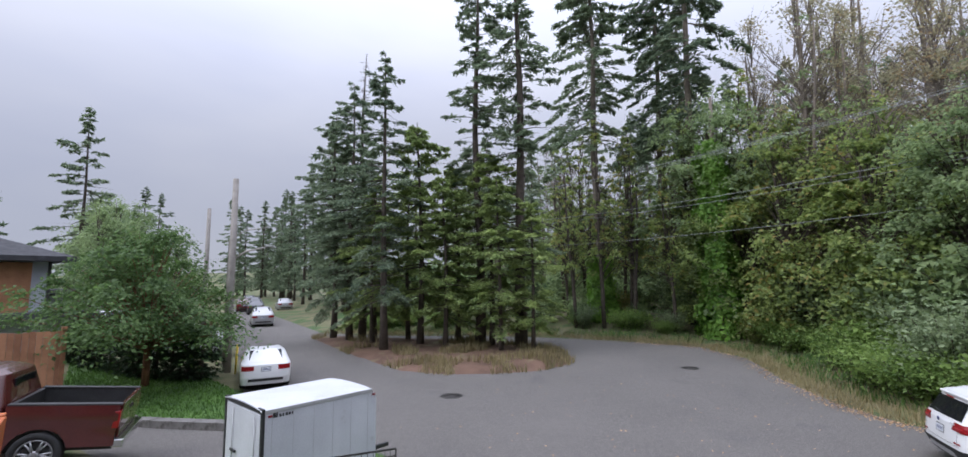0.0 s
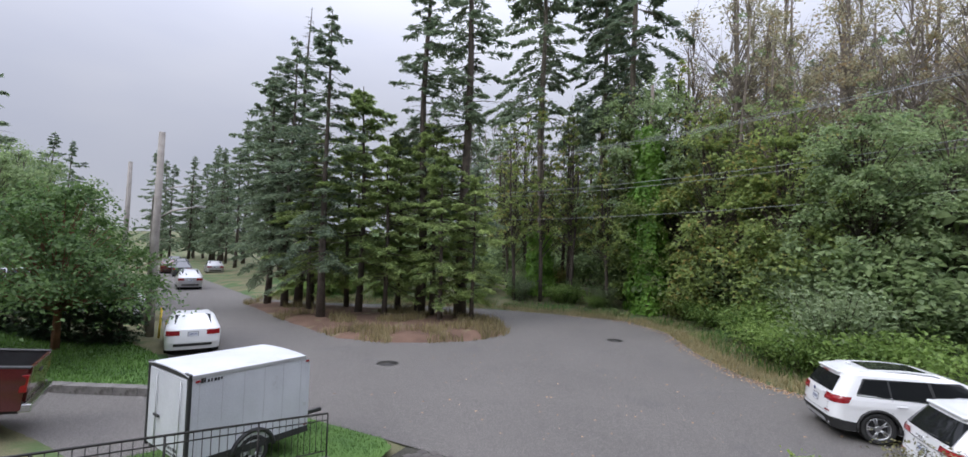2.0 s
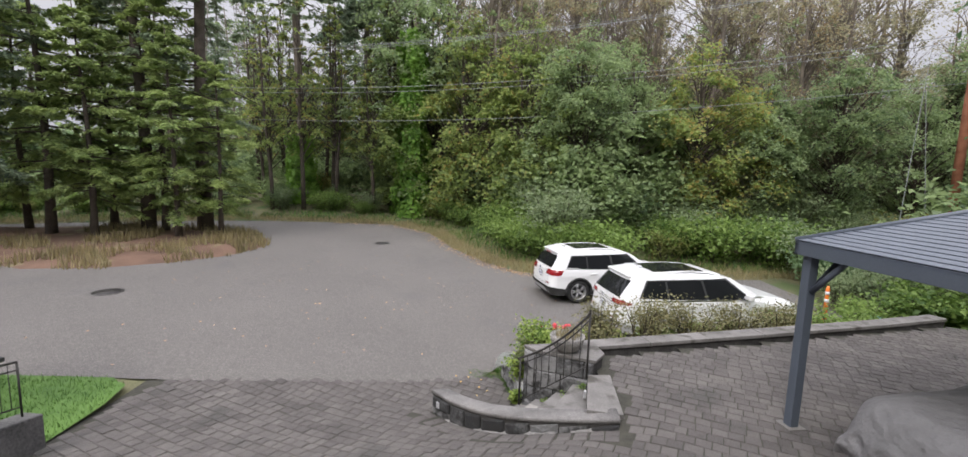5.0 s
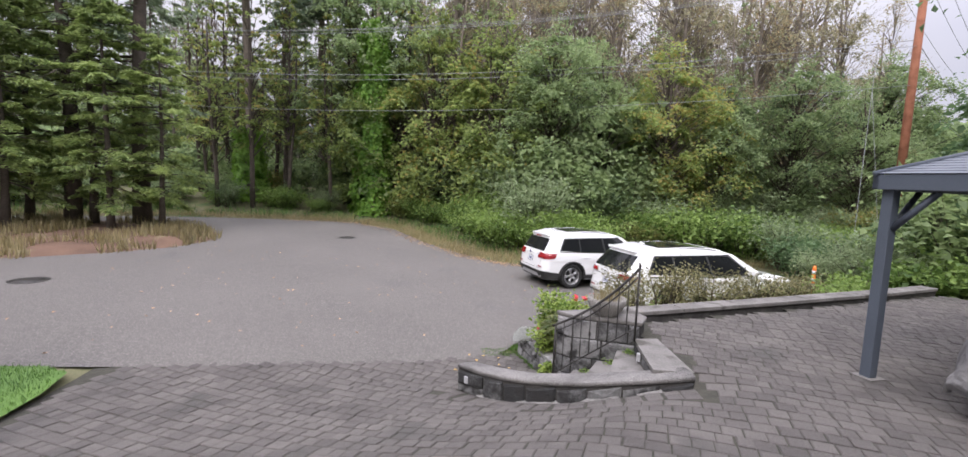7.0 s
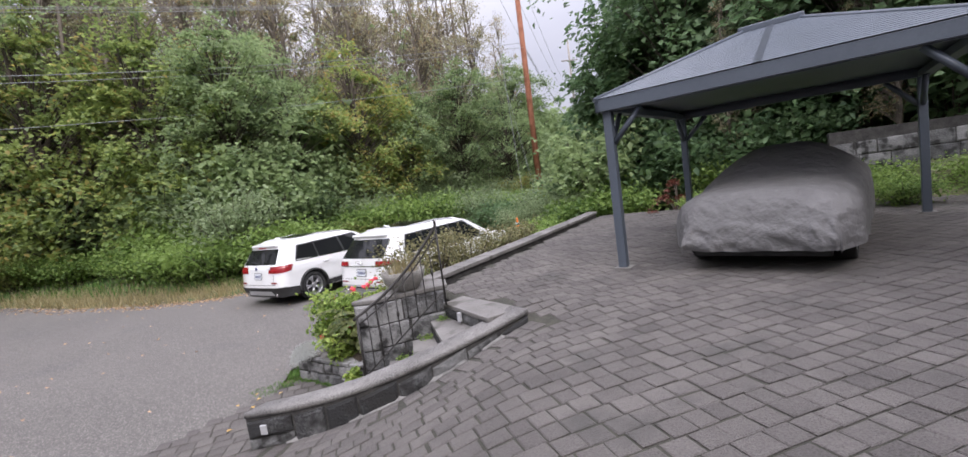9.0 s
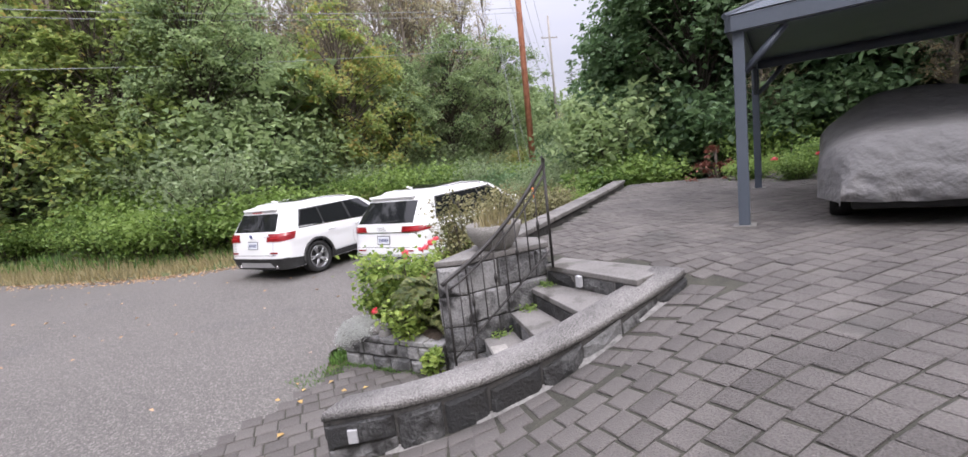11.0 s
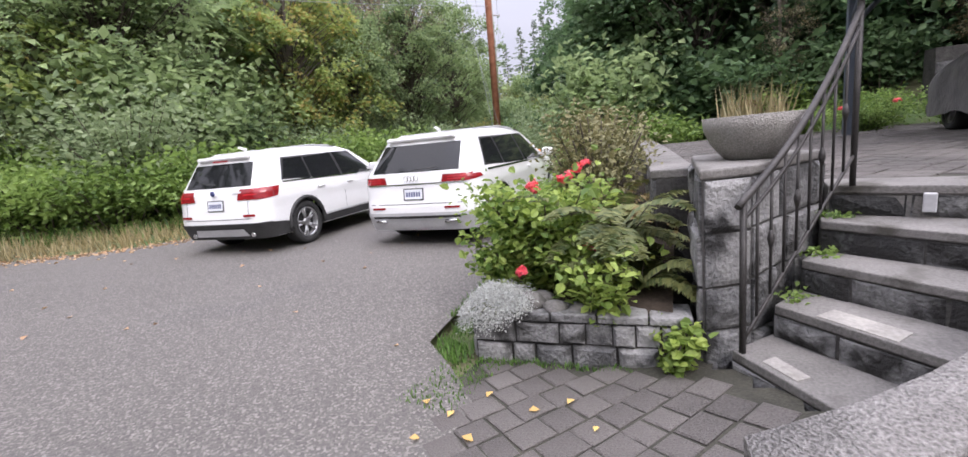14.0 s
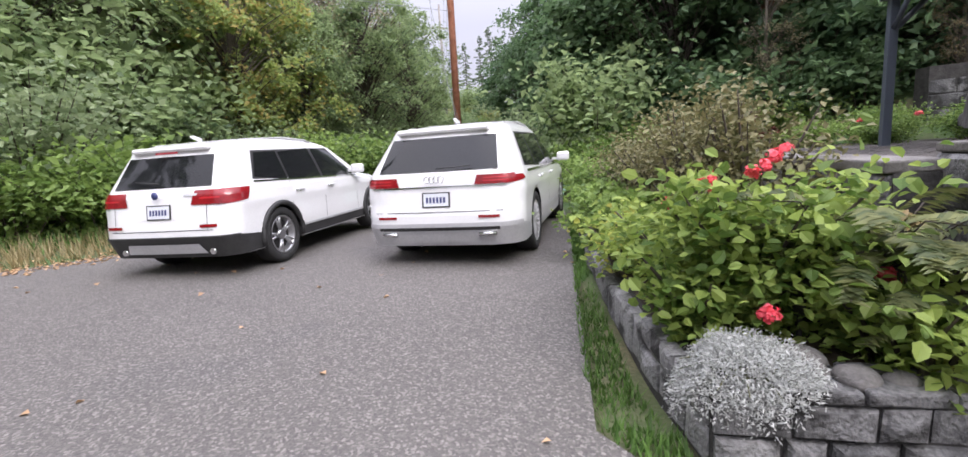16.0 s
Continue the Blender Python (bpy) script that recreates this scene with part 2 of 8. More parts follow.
COVER = material("car_cover_fabric", (0.11, 0.107, 0.107), (0.165, 0.16, 0.16), 2.0, 0.8, 0.9, 7, dist=0.06)
CEDAR = material("cedar_boards", (0.22, 0.10, 0.05), (0.42, 0.21, 0.11), 3, 0.8, 0.3, 40, random_tint=0.3)
TRAILER_WHITE = material("trailer_skin", (0.46, 0.47, 0.5), (0.62, 0.63, 0.66), 1.2, 0.45, spots=(0.36, 0.35, 0.34), spot_scale=3.0, spot_at=0.66)
ROOFING = material("roofing", (0.03, 0.03, 0.034), (0.07, 0.07, 0.078), 4, 0.9, 0.3, 30)
SIDING_GREY = material("grey_siding", (0.34, 0.36, 0.42), (0.46, 0.48, 0.54), 2, 0.8)
POLE_RED = material("red_brown_pole", (0.20, 0.075, 0.04), (0.42, 0.17, 0.10), 3, 0.85, 0.5, 40)
POLE_GREY = material("grey_pole", (0.22, 0.2, 0.18), (0.36, 0.33, 0.3), 3, 0.9, 0.4, 40)
WIRE = material("wire", (0.2, 0.21, 0.21), (0.3, 0.31, 0.31), 3, 0.6)
SAFETY_ORANGE = material("safety_orange", (0.75, 0.16, 0.02), (0.9, 0.25, 0.04), 3, 0.5)

FIR = leaf_material("fir_needles", (0.095, 0.14, 0.095), (0.25, 0.31, 0.19), 0.5)
FIR_NEAR = leaf_material("young_fir_needles", (0.16, 0.225, 0.085), (0.39, 0.48, 0.17), 0.55)
MAPLE = leaf_material("maple_leaves", (0.12, 0.18, 0.06), (0.38, 0.46, 0.14), 0.6, (0.42, 0.34, 0.11), 0.90)
ALDER = leaf_material("alder_leaves", (0.11, 0.17, 0.085), (0.33, 0.42, 0.19), 0.6)
OLIVE = leaf_material("turning_leaves", (0.20, 0.19, 0.11), (0.46, 0.43, 0.27), 0.65, (0.36, 0.26, 0.13), 0.9)
YELLOWING = leaf_material("yellowing_leaves", (0.10, 0.135, 0.04), (0.32, 0.35, 0.11), 0.5, (0.38, 0.27, 0.09), 0.92)
BRAMBLE = leaf_material("bramble_leaves", (0.075, 0.14, 0.035), (0.26, 0.37, 0.095), 0.5)
WILLOW = leaf_material("silvery_shrub_leaves", (0.12, 0.18, 0.09), (0.32, 0.39, 0.21), 0.5)
IVY = leaf_material("ivy_leaves", (0.08, 0.19, 0.025), (0.24, 0.42, 0.07), 0.45)

# ---- helpers of this scene ----
rng = np.random.default_rng(7)


def part(name, bm, mat, parent=None, label=""):
    """Links a bmesh as one mesh object, under a thing if one is given."""
    me = bpy.data.meshes.new(name)
    bm.to_mesh(me)
    bm.free()
    me.materials.append(mat)
    ob = new(name, me)
    if parent:
        ob.parent = parent
    if label:
        tagged(ob, label)
    return ob


def raw(name, verts, faces, mat, parent=None, smooth=False, label=""):
    me = bpy.data.meshes.new(name)
    me.from_pydata([tuple(v) for v in verts], [], [tuple(f) for f in faces])
    me.materials.append(mat)
    if smooth:
        me.shade_smooth()
    ob = new(name, me)
    if parent:
        ob.parent = parent
    if label:
        tagged(ob, label)
    return ob


def thing(name, label, category, m=None, group="", kind=""):
    e = new(name)
    e.empty_display_size = 0.1
    if m is not None:
        e.matrix_world = m
    return tagged(e, label, category, group, kind)


def box(bm, x0, y0, z0, x1, y1, z1, m=None, bevel=0.0):
    r = bmesh.ops.create_cube(bm, size=1.0, matrix=Matrix.Translation(((x0 + x1) / 2, (y0 + y1) / 2, (z0 + z1) / 2)) @ Matrix.Diagonal((abs(x1 - x0), abs(y1 - y0), abs(z1 - z0), 1)))
    vs = r["verts"]
    if bevel:
        es = list({e for v in vs for e in v.link_edges})
        vs = list({v for f in bmesh.ops.bevel(bm, geom=es, offset=bevel, segments=2, affect="EDGES", profile=0.5)["faces"] for v in f.verts} | {v for v in vs if v.is_valid})
    if m is not None:
        bmesh.ops.transform(bm, matrix=m, verts=vs)
    return vs


def boxes(name, specs, mat, parent=None, bevel=0.0, label=""):
    bm = bmesh.new()
    for s in specs:
        box(bm, *s, bevel=bevel)
    return part(name, bm, mat, parent, label)


def tube(bm, pts, radii, sides=8, cap=True):
    """A tapered tube along points."""
    pts = [Vector(p) for p in pts]
    if not hasattr(radii, "__len__"):
        radii = [radii] * len(pts)
    rings = []
    for i, p in enumerate(pts):
        d = (pts[min(i + 1, len(pts) - 1)] - pts[max(i - 1, 0)]).normalized()
        a = d.orthogonal().normalized() if abs(d.z) > 0.95 else Vector((0, 0, 1)).cross(d).normalized()
        if abs(d.z) > 0.95:
            a = Vector((1, 0, 0)) - d * d.x
            a.normalize()
        b = d.cross(a)
        rings.append([bm.verts.new(p + (a * math.cos(k * math.tau / sides) + b * math.sin(k * math.tau / sides)) * radii[i]) for k in range(sides)])
    for r0, r1 in zip(rings, rings[1:]):
        for k in range(sides):
            f = bm.faces.new((r0[k], r0[(k + 1) % sides], r1[(k + 1) % sides], r1[k]))
            f.smooth = True
    if cap:
        bm.faces.new(rings[0][::-1])
        bm.faces.new(rings[-1])


def smoothstep(a, b, v):
    v = min(1.0, max(0.0, (v - a) / (b - a)))
    return v * v * (3 - 2 * v)


def inside(poly, x, y):
    hit = False
    for (x0, y0), (x1, y1) in zip(poly, poly[1:] + poly[:1]):
        if (y0 > y) != (y1 > y) and x < x0 + (y - y0) / (y1 - y0) * (x1 - x0):
            hit = not hit
    return hit


def to_line(poly, x, y, closed=False):
    """Distance from a point to a polyline."""
    best = 1e9
    for (x0, y0), (x1, y1) in zip(poly, poly[1:] + (poly[:1] if closed else [])):
        dx, dy = x1 - x0, y1 - y0
        k = min(1, max(0, ((x - x0) * dx + (y - y0) * dy) / (dx * dx + dy * dy + 1e-9)))
        best = min(best, math.hypot(x - x0 - k * dx, y - y0 - k * dy))
    return best


# ---- ground levels ----
TERRACE = 0.86
ISLAND = [(-29.5, 21.0), (-25.3, 19.1), (-19.4, 16.7), (-14.4, 15.1), (-12.0, 15.5), (-10.3, 16.8), (-8.9, 18.5), (-8.4, 20.4), (-8.9, 22.4), (-10.8, 24.4), (-14.5, 25.6), (-20.0, 24.2), (-25, 22.6)]
# the asphalt's edge on the woods' side, from far down the street round the turning circle to the parked cars
WOODS_EDGE = [(-160, 87), (-50, 31), (-29, 22.3), (-24, 23.6), (-20.4, 25.6), (-16.9, 27.3), (-12.9, 28.6), (-7.9, 29.2), (-4.2, 29.2), (-1.6, 26.4), (0, 21.7), (1.5, 18.7), (2.9, 17.2), (4.5, 16.6), (8.5, 16.9), (12.5, 17.3)]
# the asphalt's edge on the houses' side
HOUSE_EDGE = [(12.5, 11.6), (8.3, 10.4), (5.4, 9.7), (3.2, 9.2), (1.5, 8.8), (1.22, 8.42), (0.9, 8.05), (-0.2, 7.86), (-4.1, 7.72), (-6.6, 7.75), (-11, 7.6), (-13.2, 7.9), (-16.1, 9.0), (-27.9, 15.2), (-37.9, 20.5), (-50, 26.8), (-160, 83)]
ROAD = WOODS_EDGE + HOUSE_EDGE


def road_z(x, y):
    return 0.10 - 0.012 * (max(x, -60) + 9.86) + 0.011 * (min(y, 45) - 13.02)


def drive_z(x, y):
    """The paved driveway: a ramp from the street up to the terrace."""
    foot = road_z(x, min(y, 7.9)) + 0.006
    low = max(0.0, 7.6 - y)
    q = (x - 2.5) * -0.556 + (y - 4.74) * 0.831 - 0.15
    high = (math.sqrt(q * q + 0.25) + q) / 2
    z = foot + (TERRACE - foot) * (low / (low + high)) ** 1.7
    level = smoothstep(0.0, 0.9, (x - 2.5) + 1.2 * max(0.0, y - 4.9)) * smoothstep(2.4, 2.65, x)
    return z + (TERRACE - z) * level


def ground_z(x, y):
    """Bare ground off the asphalt."""
    z = road_z(x, y)
    woods = to_line(WOODS_EDGE, x, y)
    house = to_line(HOUSE_EDGE, x, y)
    if woods < house:
        z += 0.06 * smoothstep(0, 0.6, woods) + 0.7 * smoothstep(0.8, 9, woods) + 9.0 * smoothstep(16, 70, woods)
        z += 0.12 * noise.noise((x * 0.4, y * 0.4, 0)) * smoothstep(0.5, 3, woods)
    elif x > 2.0 + 0.2 * max(0, y - 8):
        hill = smoothstep(8, 23, x + 0.25 * (8 - y)) * smoothstep(2.0, 9, house) * smoothstep(0.5, 9, woods - house)
        z += 5.5 * hill + 0.2 * smoothstep(0.3, 1.2, house)
    elif x < -5.2:
        z += 0.10 * smoothstep(0.1, 0.5, house) + 1.25 * smoothstep(2.6, 9.5, house)
    else:
        z += 0.1 * smoothstep(0.0, 0.6, house)
    return z


def sheet(name, xs, ys, zf, mat, keep=None, kind="structure", label="", category="", parent=None):
    idx, verts, faces = {}, [], []
    for i, x in enumerate(xs):
        for j, y in enumerate(ys):
            idx[i, j] = len(verts)
            verts.append((x, y, zf(x, y)))
    for i in range(len(xs) - 1):
        for j in range(len(ys) - 1):
            if keep is None or keep((xs[i] + xs[i + 1]) / 2, (ys[j] + ys[j + 1]) / 2):
                faces.append((idx[i, j], idx[i + 1, j], idx[i + 1, j + 1], idx[i, j + 1]))
    ob = raw(name, verts, faces, mat, parent, True)
    return tagged(ob, label, category, "", kind)


def steps_of(*spans):
    out = []
    for a, b, d in spans:
        out += list(np.arange(a, b - 1e-6, d))
    return out + [spans[-1][1]]


def polygon_sheet(name, poly, zf, mat, label, category, step=1.0, kind="structure"):
    """A flat-lying polygon cut along a grid so that it follows the levels."""
    bm = bmesh.new()
    bm.faces.new([bm.verts.new((x, y, 0)) for x, y in poly])
    bmesh.ops.triangulate(bm, faces=bm.faces[:])
    x0, x1 = max(-62, min(p[0] for p in poly)), max(p[0] for p in poly)
    y0, y1 = min(p[1] for p in poly), min(50, max(p[1] for p in poly))
    for axis, a, b in ((0, x0, x1), (1, y0, y1)):
        for v in np.arange(a + step, b, step):
            co, no = [0, 0, 0], [0, 0, 0]
            co[axis], no[axis] = v, 1
            bmesh.ops.bisect_plane(bm, geom=bm.verts[:] + bm.edges[:] + bm.faces[:], plane_co=co, plane_no=no)
    for v in bm.verts:
        v.co.z = zf(v.co.x, v.co.y)
    for f in bm.faces:
        f.smooth = True
        if f.normal.z < 0:
            f.normal_flip()
    ob = part(name, bm, mat)
    return tagged(ob, label, category, "", kind)


def base_z(x, y):
    """Ground under everything: falls away below asphalt and paving."""
    if inside(ROAD, x, y):
        return road_z(x, y) - 0.12 * smoothstep(0, 0.5, min(to_line(WOODS_EDGE, x, y), to_line(HOUSE_EDGE, x, y)))
    if -5.2 < x < 1.6 and 7.2 < y < 9.3:
        return road_z(x, y) - 0.02
    if -5.2 < x < 12 and -3 < y < 9.3:
        return -0.2 if (x > 0.3 and y > 5) else drive_z(x, y) - 0.10
    return ground_z(x, y)


sheet("ground", steps_of((-1500, -200, 100), (-200, -60, 10), (-60, -30, 2.0), (-30, 20, 0.8), (20, 60, 2), (60, 200, 10), (200, 1500, 100)),
      steps_of((-1500, -200, 100), (-200, -20, 10), (-20, 4, 1.5), (4, 34, 0.7), (34, 70, 2), (70, 200, 10), (200, 1500, 100)), base_z, VERGE,
      label="grass, soil and leaf litter beside the street", category="ground")
polygon_sheet("road", ROAD, road_z, ASPHALT, "worn grey asphalt of the street and turning circle", "road", 2.0)


def island_z(x, y):
    d = to_line(ISLAND, x, y, True)
    return road_z(x, y) - 0.02 + 0.16 * smoothstep(0, 1.2, d) + 0.06 * noise.noise((x, y, 3)) * smoothstep(0.3, 1.5, d)


polygon_sheet("island_ground", ISLAND, island_z, NEEDLES, "raised island of reddish needle litter and dry grass", "ground", 0.7)

# ---- driveway, terrace, walls and steps ----
CAP_OUT = [(0.14, 6.66, 0.385), (0.45, 6.23, 0.435), (0.68, 5.98, 0.475), (0.92, 5.76, 0.52), (1.25, 5.52, 0.59), (1.58, 5.36, 0.65), (1.95, 5.20, 0.73), (2.35, 5.05, 0.81), (2.70, 4.93, 0.885)]
CAP_IN = [(0.42, 6.72, 0.385), (0.66, 6.41, 0.435), (0.86, 6.20, 0.475), (1.11, 5.98, 0.52), (1.43, 5.79, 0.59), (1.74, 5.64, 0.65), (2.09, 5.49, 0.73), (2.44, 5.34, 0.81), (2.74, 5.24, 0.885)]
STEP_AREA = [(0.40, 6.72), (0.9, 6.18), (1.6, 5.7), (2.44, 5.34), (2.72, 6.28), (1.82, 6.78), (1.62, 7.05), (1.3, 6.9)]
PILLAR = [(1.69, 6.95), (1.86, 6.72), (2.72, 6.34), (2.94, 6.62), (2.90, 7.12)]
BED_FRONT = [(1.71, 7.00), (1.44, 8.34), (2.25, 8.64), (2.95, 8.86), (4.5, 9.32), (8.2, 10.2)]
RETAIN = [(2.80, 7.12), (6.5, 7.92), (9.7, 8.66), (11.5, 9.15)]
PAVED = [(-5.15, -1.5), (13.0, -1.5), (12.6, 5), (11.6, 9.0), (9.7, 8.6), (6.5, 7.82), (2.95, 7.02), (2.98, 6.5), (2.98, 6.30), (2.84, 5.10), (2.72, 4.93), (1.95, 5.2), (1.25, 5.52), (0.68, 5.98), (0.12, 6.66), (0.44, 6.70), (0.9, 6.26), (1.5, 6.84), (1.60, 7.06), (1.64, 7.3), (1.42, 8.28), (0.8, 8.18), (-0.2, 8.02), (-4.1, 7.86), (-4.9, 7.85), (-5.1, 7.2)]

sheet("driveway_bed", steps_of((-6.2, 13.0, 0.2)), steps_of((-1.5, 9.3, 0.2)), lambda x, y: (drive_z(x, y) if not inside(ROAD, x, y) else road_z(x, y)) - 0.012, JOINT,
      lambda x, y: inside(PAVED, x, y) or min(to_line(PAVED, x, y, True), 1) < 0.12 and not inside(ROAD, x, y) and not (x > 2.7 and y > 6.9), label="dark sand joints under the driveway pavers", category="driveway")


def stone(name, o, u, n, w, h, proud, mat, parent, tilt=0.0):
    """A rough-hewn block: o its low left corner on the wall's face, u along the wall, n out of it."""
    o, u, n, z = Vector(o), Vector(u).normalized(), Vector(n).normalized(), Vector((0, 0, 1))
    j = lambda s: s * (rng.random() - 0.5)  # noqa: E731
    ins = min(0.03, w * 0.16, h * 0.16)
    ring0 = [o + u * j(0.012) + z * j(0.012), o + u * (w + j(0.012)) + z * (j(0.012) + tilt), o + u * (w + j(0.012)) + z * (h + j(0.012) + tilt), o + u * j(0.012) + z * (h + j(0.012))]
    c = sum(ring0, Vector()) / 4
    back = [p - n * 0.05 for p in ring0]
    mid = [c + (p - c) * 0.985 + n * proud * 0.55 for p in ring0]
    top = []
    for p in ring0:
        d = p - c
        top.append(p - d.normalized() * ins * 1.4 + n * (proud + j(0.022)))
    mid_c = c + n * (proud + 0.012 + j(0.02))
    verts = back + mid + top + [mid_c]
    faces = []
    for a, b in ((0, 4), (4, 8)):
        for k in range(4):
            faces.append((a + k, a + (k + 1) % 4, b + (k + 1) % 4, b + k))
    faces += [(8 + k, 8 + (k + 1) % 4, 12) for k in range(4)]
    return raw(name, verts, faces, mat, parent)


def stone_face(parent, p0, p1, z0, z1, sizes, mat=GRANITE, proud=0.025, rows=None, gap=0.014, flip=False):
    """Courses of rough stone on the face from p0 to p1, whose foot and head may slope."""
    d = Vector((p1[0] - p0[0], p1[1] - p0[1], 0))
    L = d.length
    u = d / L
    n = Vector((u.y, -u.x, 0)) * (-1 if flip else 1)
    za, zb = (z0, z0) if not isinstance(z0, tuple) else z0
    ha, hb = (z1, z1) if not isinstance(z1, tuple) else z1
    height = max(ha - za, hb - zb)
    k = rows or max(1, round(height / sizes[1]))
    cuts = np.cumsum([0] + list(0.8 + 0.4 * rng.random(k)))
    cuts = cuts / cuts[-1]
    for r in range(k):
        s = 0.0
        while s < L - 0.02:
            w = sizes[0] * (0.6 + 0.9 * rng.random())
            if L - s - w < sizes[0] * 0.4:
                w = L - s
            f0, f1 = s / L, (s + w) / L
            lo = lambda f: za + (zb - za) * f + (ha - za + ((hb - zb) - (ha - za)) * f) * cuts[r]  # noqa: E731
            hi = lambda f: za + (zb - za) * f + (ha - za + ((hb - zb) - (ha - za)) * f) * cuts[r + 1]  # noqa: E731
            h = min(hi(f0) - lo(f0), hi(f1) - lo(f1)) - gap
            if h > 0.03:
                stone("stone", (p0[0] + u.x * (s + gap / 2), p0[1] + u.y * (s + gap / 2), lo(f0) + gap / 2), u, n, w - gap, h, proud * (0.5 + rng.random()), mat, parent, lo(f1) - lo(f0))
            s += w


def prism(name, poly, z0, z1, mat, parent=None, bevel=0.0, label=""):
    """An upright block over a polygon; z1 may be one height for each corner."""
    tops = z1 if hasattr(z1, "__len__") else [z1] * len(poly)
    lows = z0 if hasattr(z0, "__len__") else [z0] * len(poly)
    bm = bmesh.new()
    a = [bm.verts.new((x, y, z)) for (x, y), z in zip(poly, lows)]
    b = [bm.verts.new((x, y, z)) for (x, y), z in zip(poly, tops)]
    n = len(poly)
    bm.faces.new(a[::-1])
    bm.faces.new(b)
    for k in range(n):
        bm.faces.new((a[k], a[(k + 1) % n], b[(k + 1) % n], b[k]))
    bmesh.ops.recalc_face_normals(bm, faces=bm.faces)
    if bevel:
        bmesh.ops.bevel(bm, geom=bm.edges[:], offset=bevel, segments=2, affect="EDGES", profile=0.5)
    return part(name, bm, mat, parent, label)


# the curved low wall beside the steps
curved = thing("curved_wall", "low curved granite wall with a pebbled concrete cap beside the steps", "wall", kind="structure")
core_out = [(x * 0.93 + xi * 0.07, y * 0.93 + yi * 0.07) for (x, y, z), (xi, yi, zi) in zip(CAP_OUT, CAP_IN)]
core_in = [(x * 0.07 + xi * 0.93, y * 0.07 + yi * 0.93) for (x, y, z), (xi, yi, zi) in zip(CAP_OUT, CAP_IN)]
prism("core", core_out + core_in[::-1], -0.3, [c[2] - 0.06 for c in CAP_OUT] + [c[2] - 0.06 for c in CAP_IN[::-1]], MORTAR, curved)
bm = bmesh.new()
rows_ = []
for (a, b) in zip(CAP_OUT, CAP_IN):
    a, b = Vector(a), Vector(b)
    rows_.append([bm.verts.new(v) for v in (a - Vector((0, 0, 0.055)), a + (b - a) * 0.02 - Vector((0, 0, 0.012)), a + (b - a) * 0.06, a + (b - a) * 0.5 + Vector((0, 0, 0.006)), a + (b - a) * 0.94, b - (b - a) * 0.02 - Vector((0, 0, 0.012)), b - Vector((0, 0, 0.055)))])
for r0, r1 in zip(rows_, rows_[1:]):
    for k in range(6):
        f = bm.faces.new((r0[k], r1[k], r1[k + 1], r0[k + 1]))
        f.smooth = True
    bm.faces.new((r0[6], r1[6], r1[0], r0[0]))
bm.faces.new(rows_[0])
bm.faces.new(rows_[-1][::-1])
bmesh.ops.recalc_face_normals(bm, faces=bm.faces)
part("cap", bm, CAPSTONE, curved, "rough pebbled concrete cap")
for (a, b), (p, q) in zip(zip(CAP_OUT, CAP_OUT[1:]), zip(core_out, core_out[1:])):
    za, zb = drive_z(*p) - 0.06, drive_z(*q) - 0.06
    if a[2] - 0.08 - za > 0.05:
        stone_face(curved, p, q, (za, zb), (a[2] - 0.075, b[2] - 0.075), (0.40, 0.26), STAINED, 0.03, 1 if a[2] - za < 0.42 else 2, flip=False)
stone_face(curved, core_in[0], core_out[0], -0.2, 0.31, (0.2, 0.2), STAINED, flip=False)
boxes("wall_light", [(-0.035, -0.02, -0.05, 0.035, 0.02, 0.05)], SILVER, curved, 0.006, "small silver step light").matrix_local = pose(0.255, 6.475, 0.22, 0, 0, -50)

# a smear of pale mortar where wall and paving meet
CAULK = material("pale_mortar", (0.10, 0.095, 0.09), (0.27, 0.26, 0.245), 6, 0.9, 0.3, 40)
for f0, f1 in ((0.10, 0.22), (0.33, 0.52), (0.60, 0.74), (0.80, 0.93)):
    bm = bmesh.new()
    prev = None
    for f in np.linspace(f0, f1, 14):
        g = f * (len(CAP_OUT) - 1)
        a, b = Vector(CAP_OUT[int(g)]), Vector(CAP_OUT[min(int(g) + 1, len(CAP_OUT) - 1)])
        c, d = a.lerp(b, g - int(g)), (b - a).normalized()
        n2 = Vector((d.y, -d.x, 0))
        w = 0.018 * (0.35 + abs(noise.noise((f * 22, f0, 0))) * 1.6) * min(1, (f - f0) * 40 + 0.15, (f1 - f) * 40 + 0.15)
        row = []
        for q in (-0.03, 0.0 + w, 0.02 + w):
            x, y = c.x - n2.x * -q, c.y - n2.y * -q
            row.append(bm.verts.new((x, y, drive_z(x, y) + (0.03 if q < 0 else 0.008 if q < 0.015 + w else -0.01))))
        if prev:
            for k in range(2):
                bm.faces.new((prev[k], prev[k + 1], row[k + 1], row[k]))
        prev = row
    bmesh.ops.recalc_face_normals(bm, faces=bm.faces)
    part("mortar_smear", bm, CAULK, curved, "pale mortar smear")

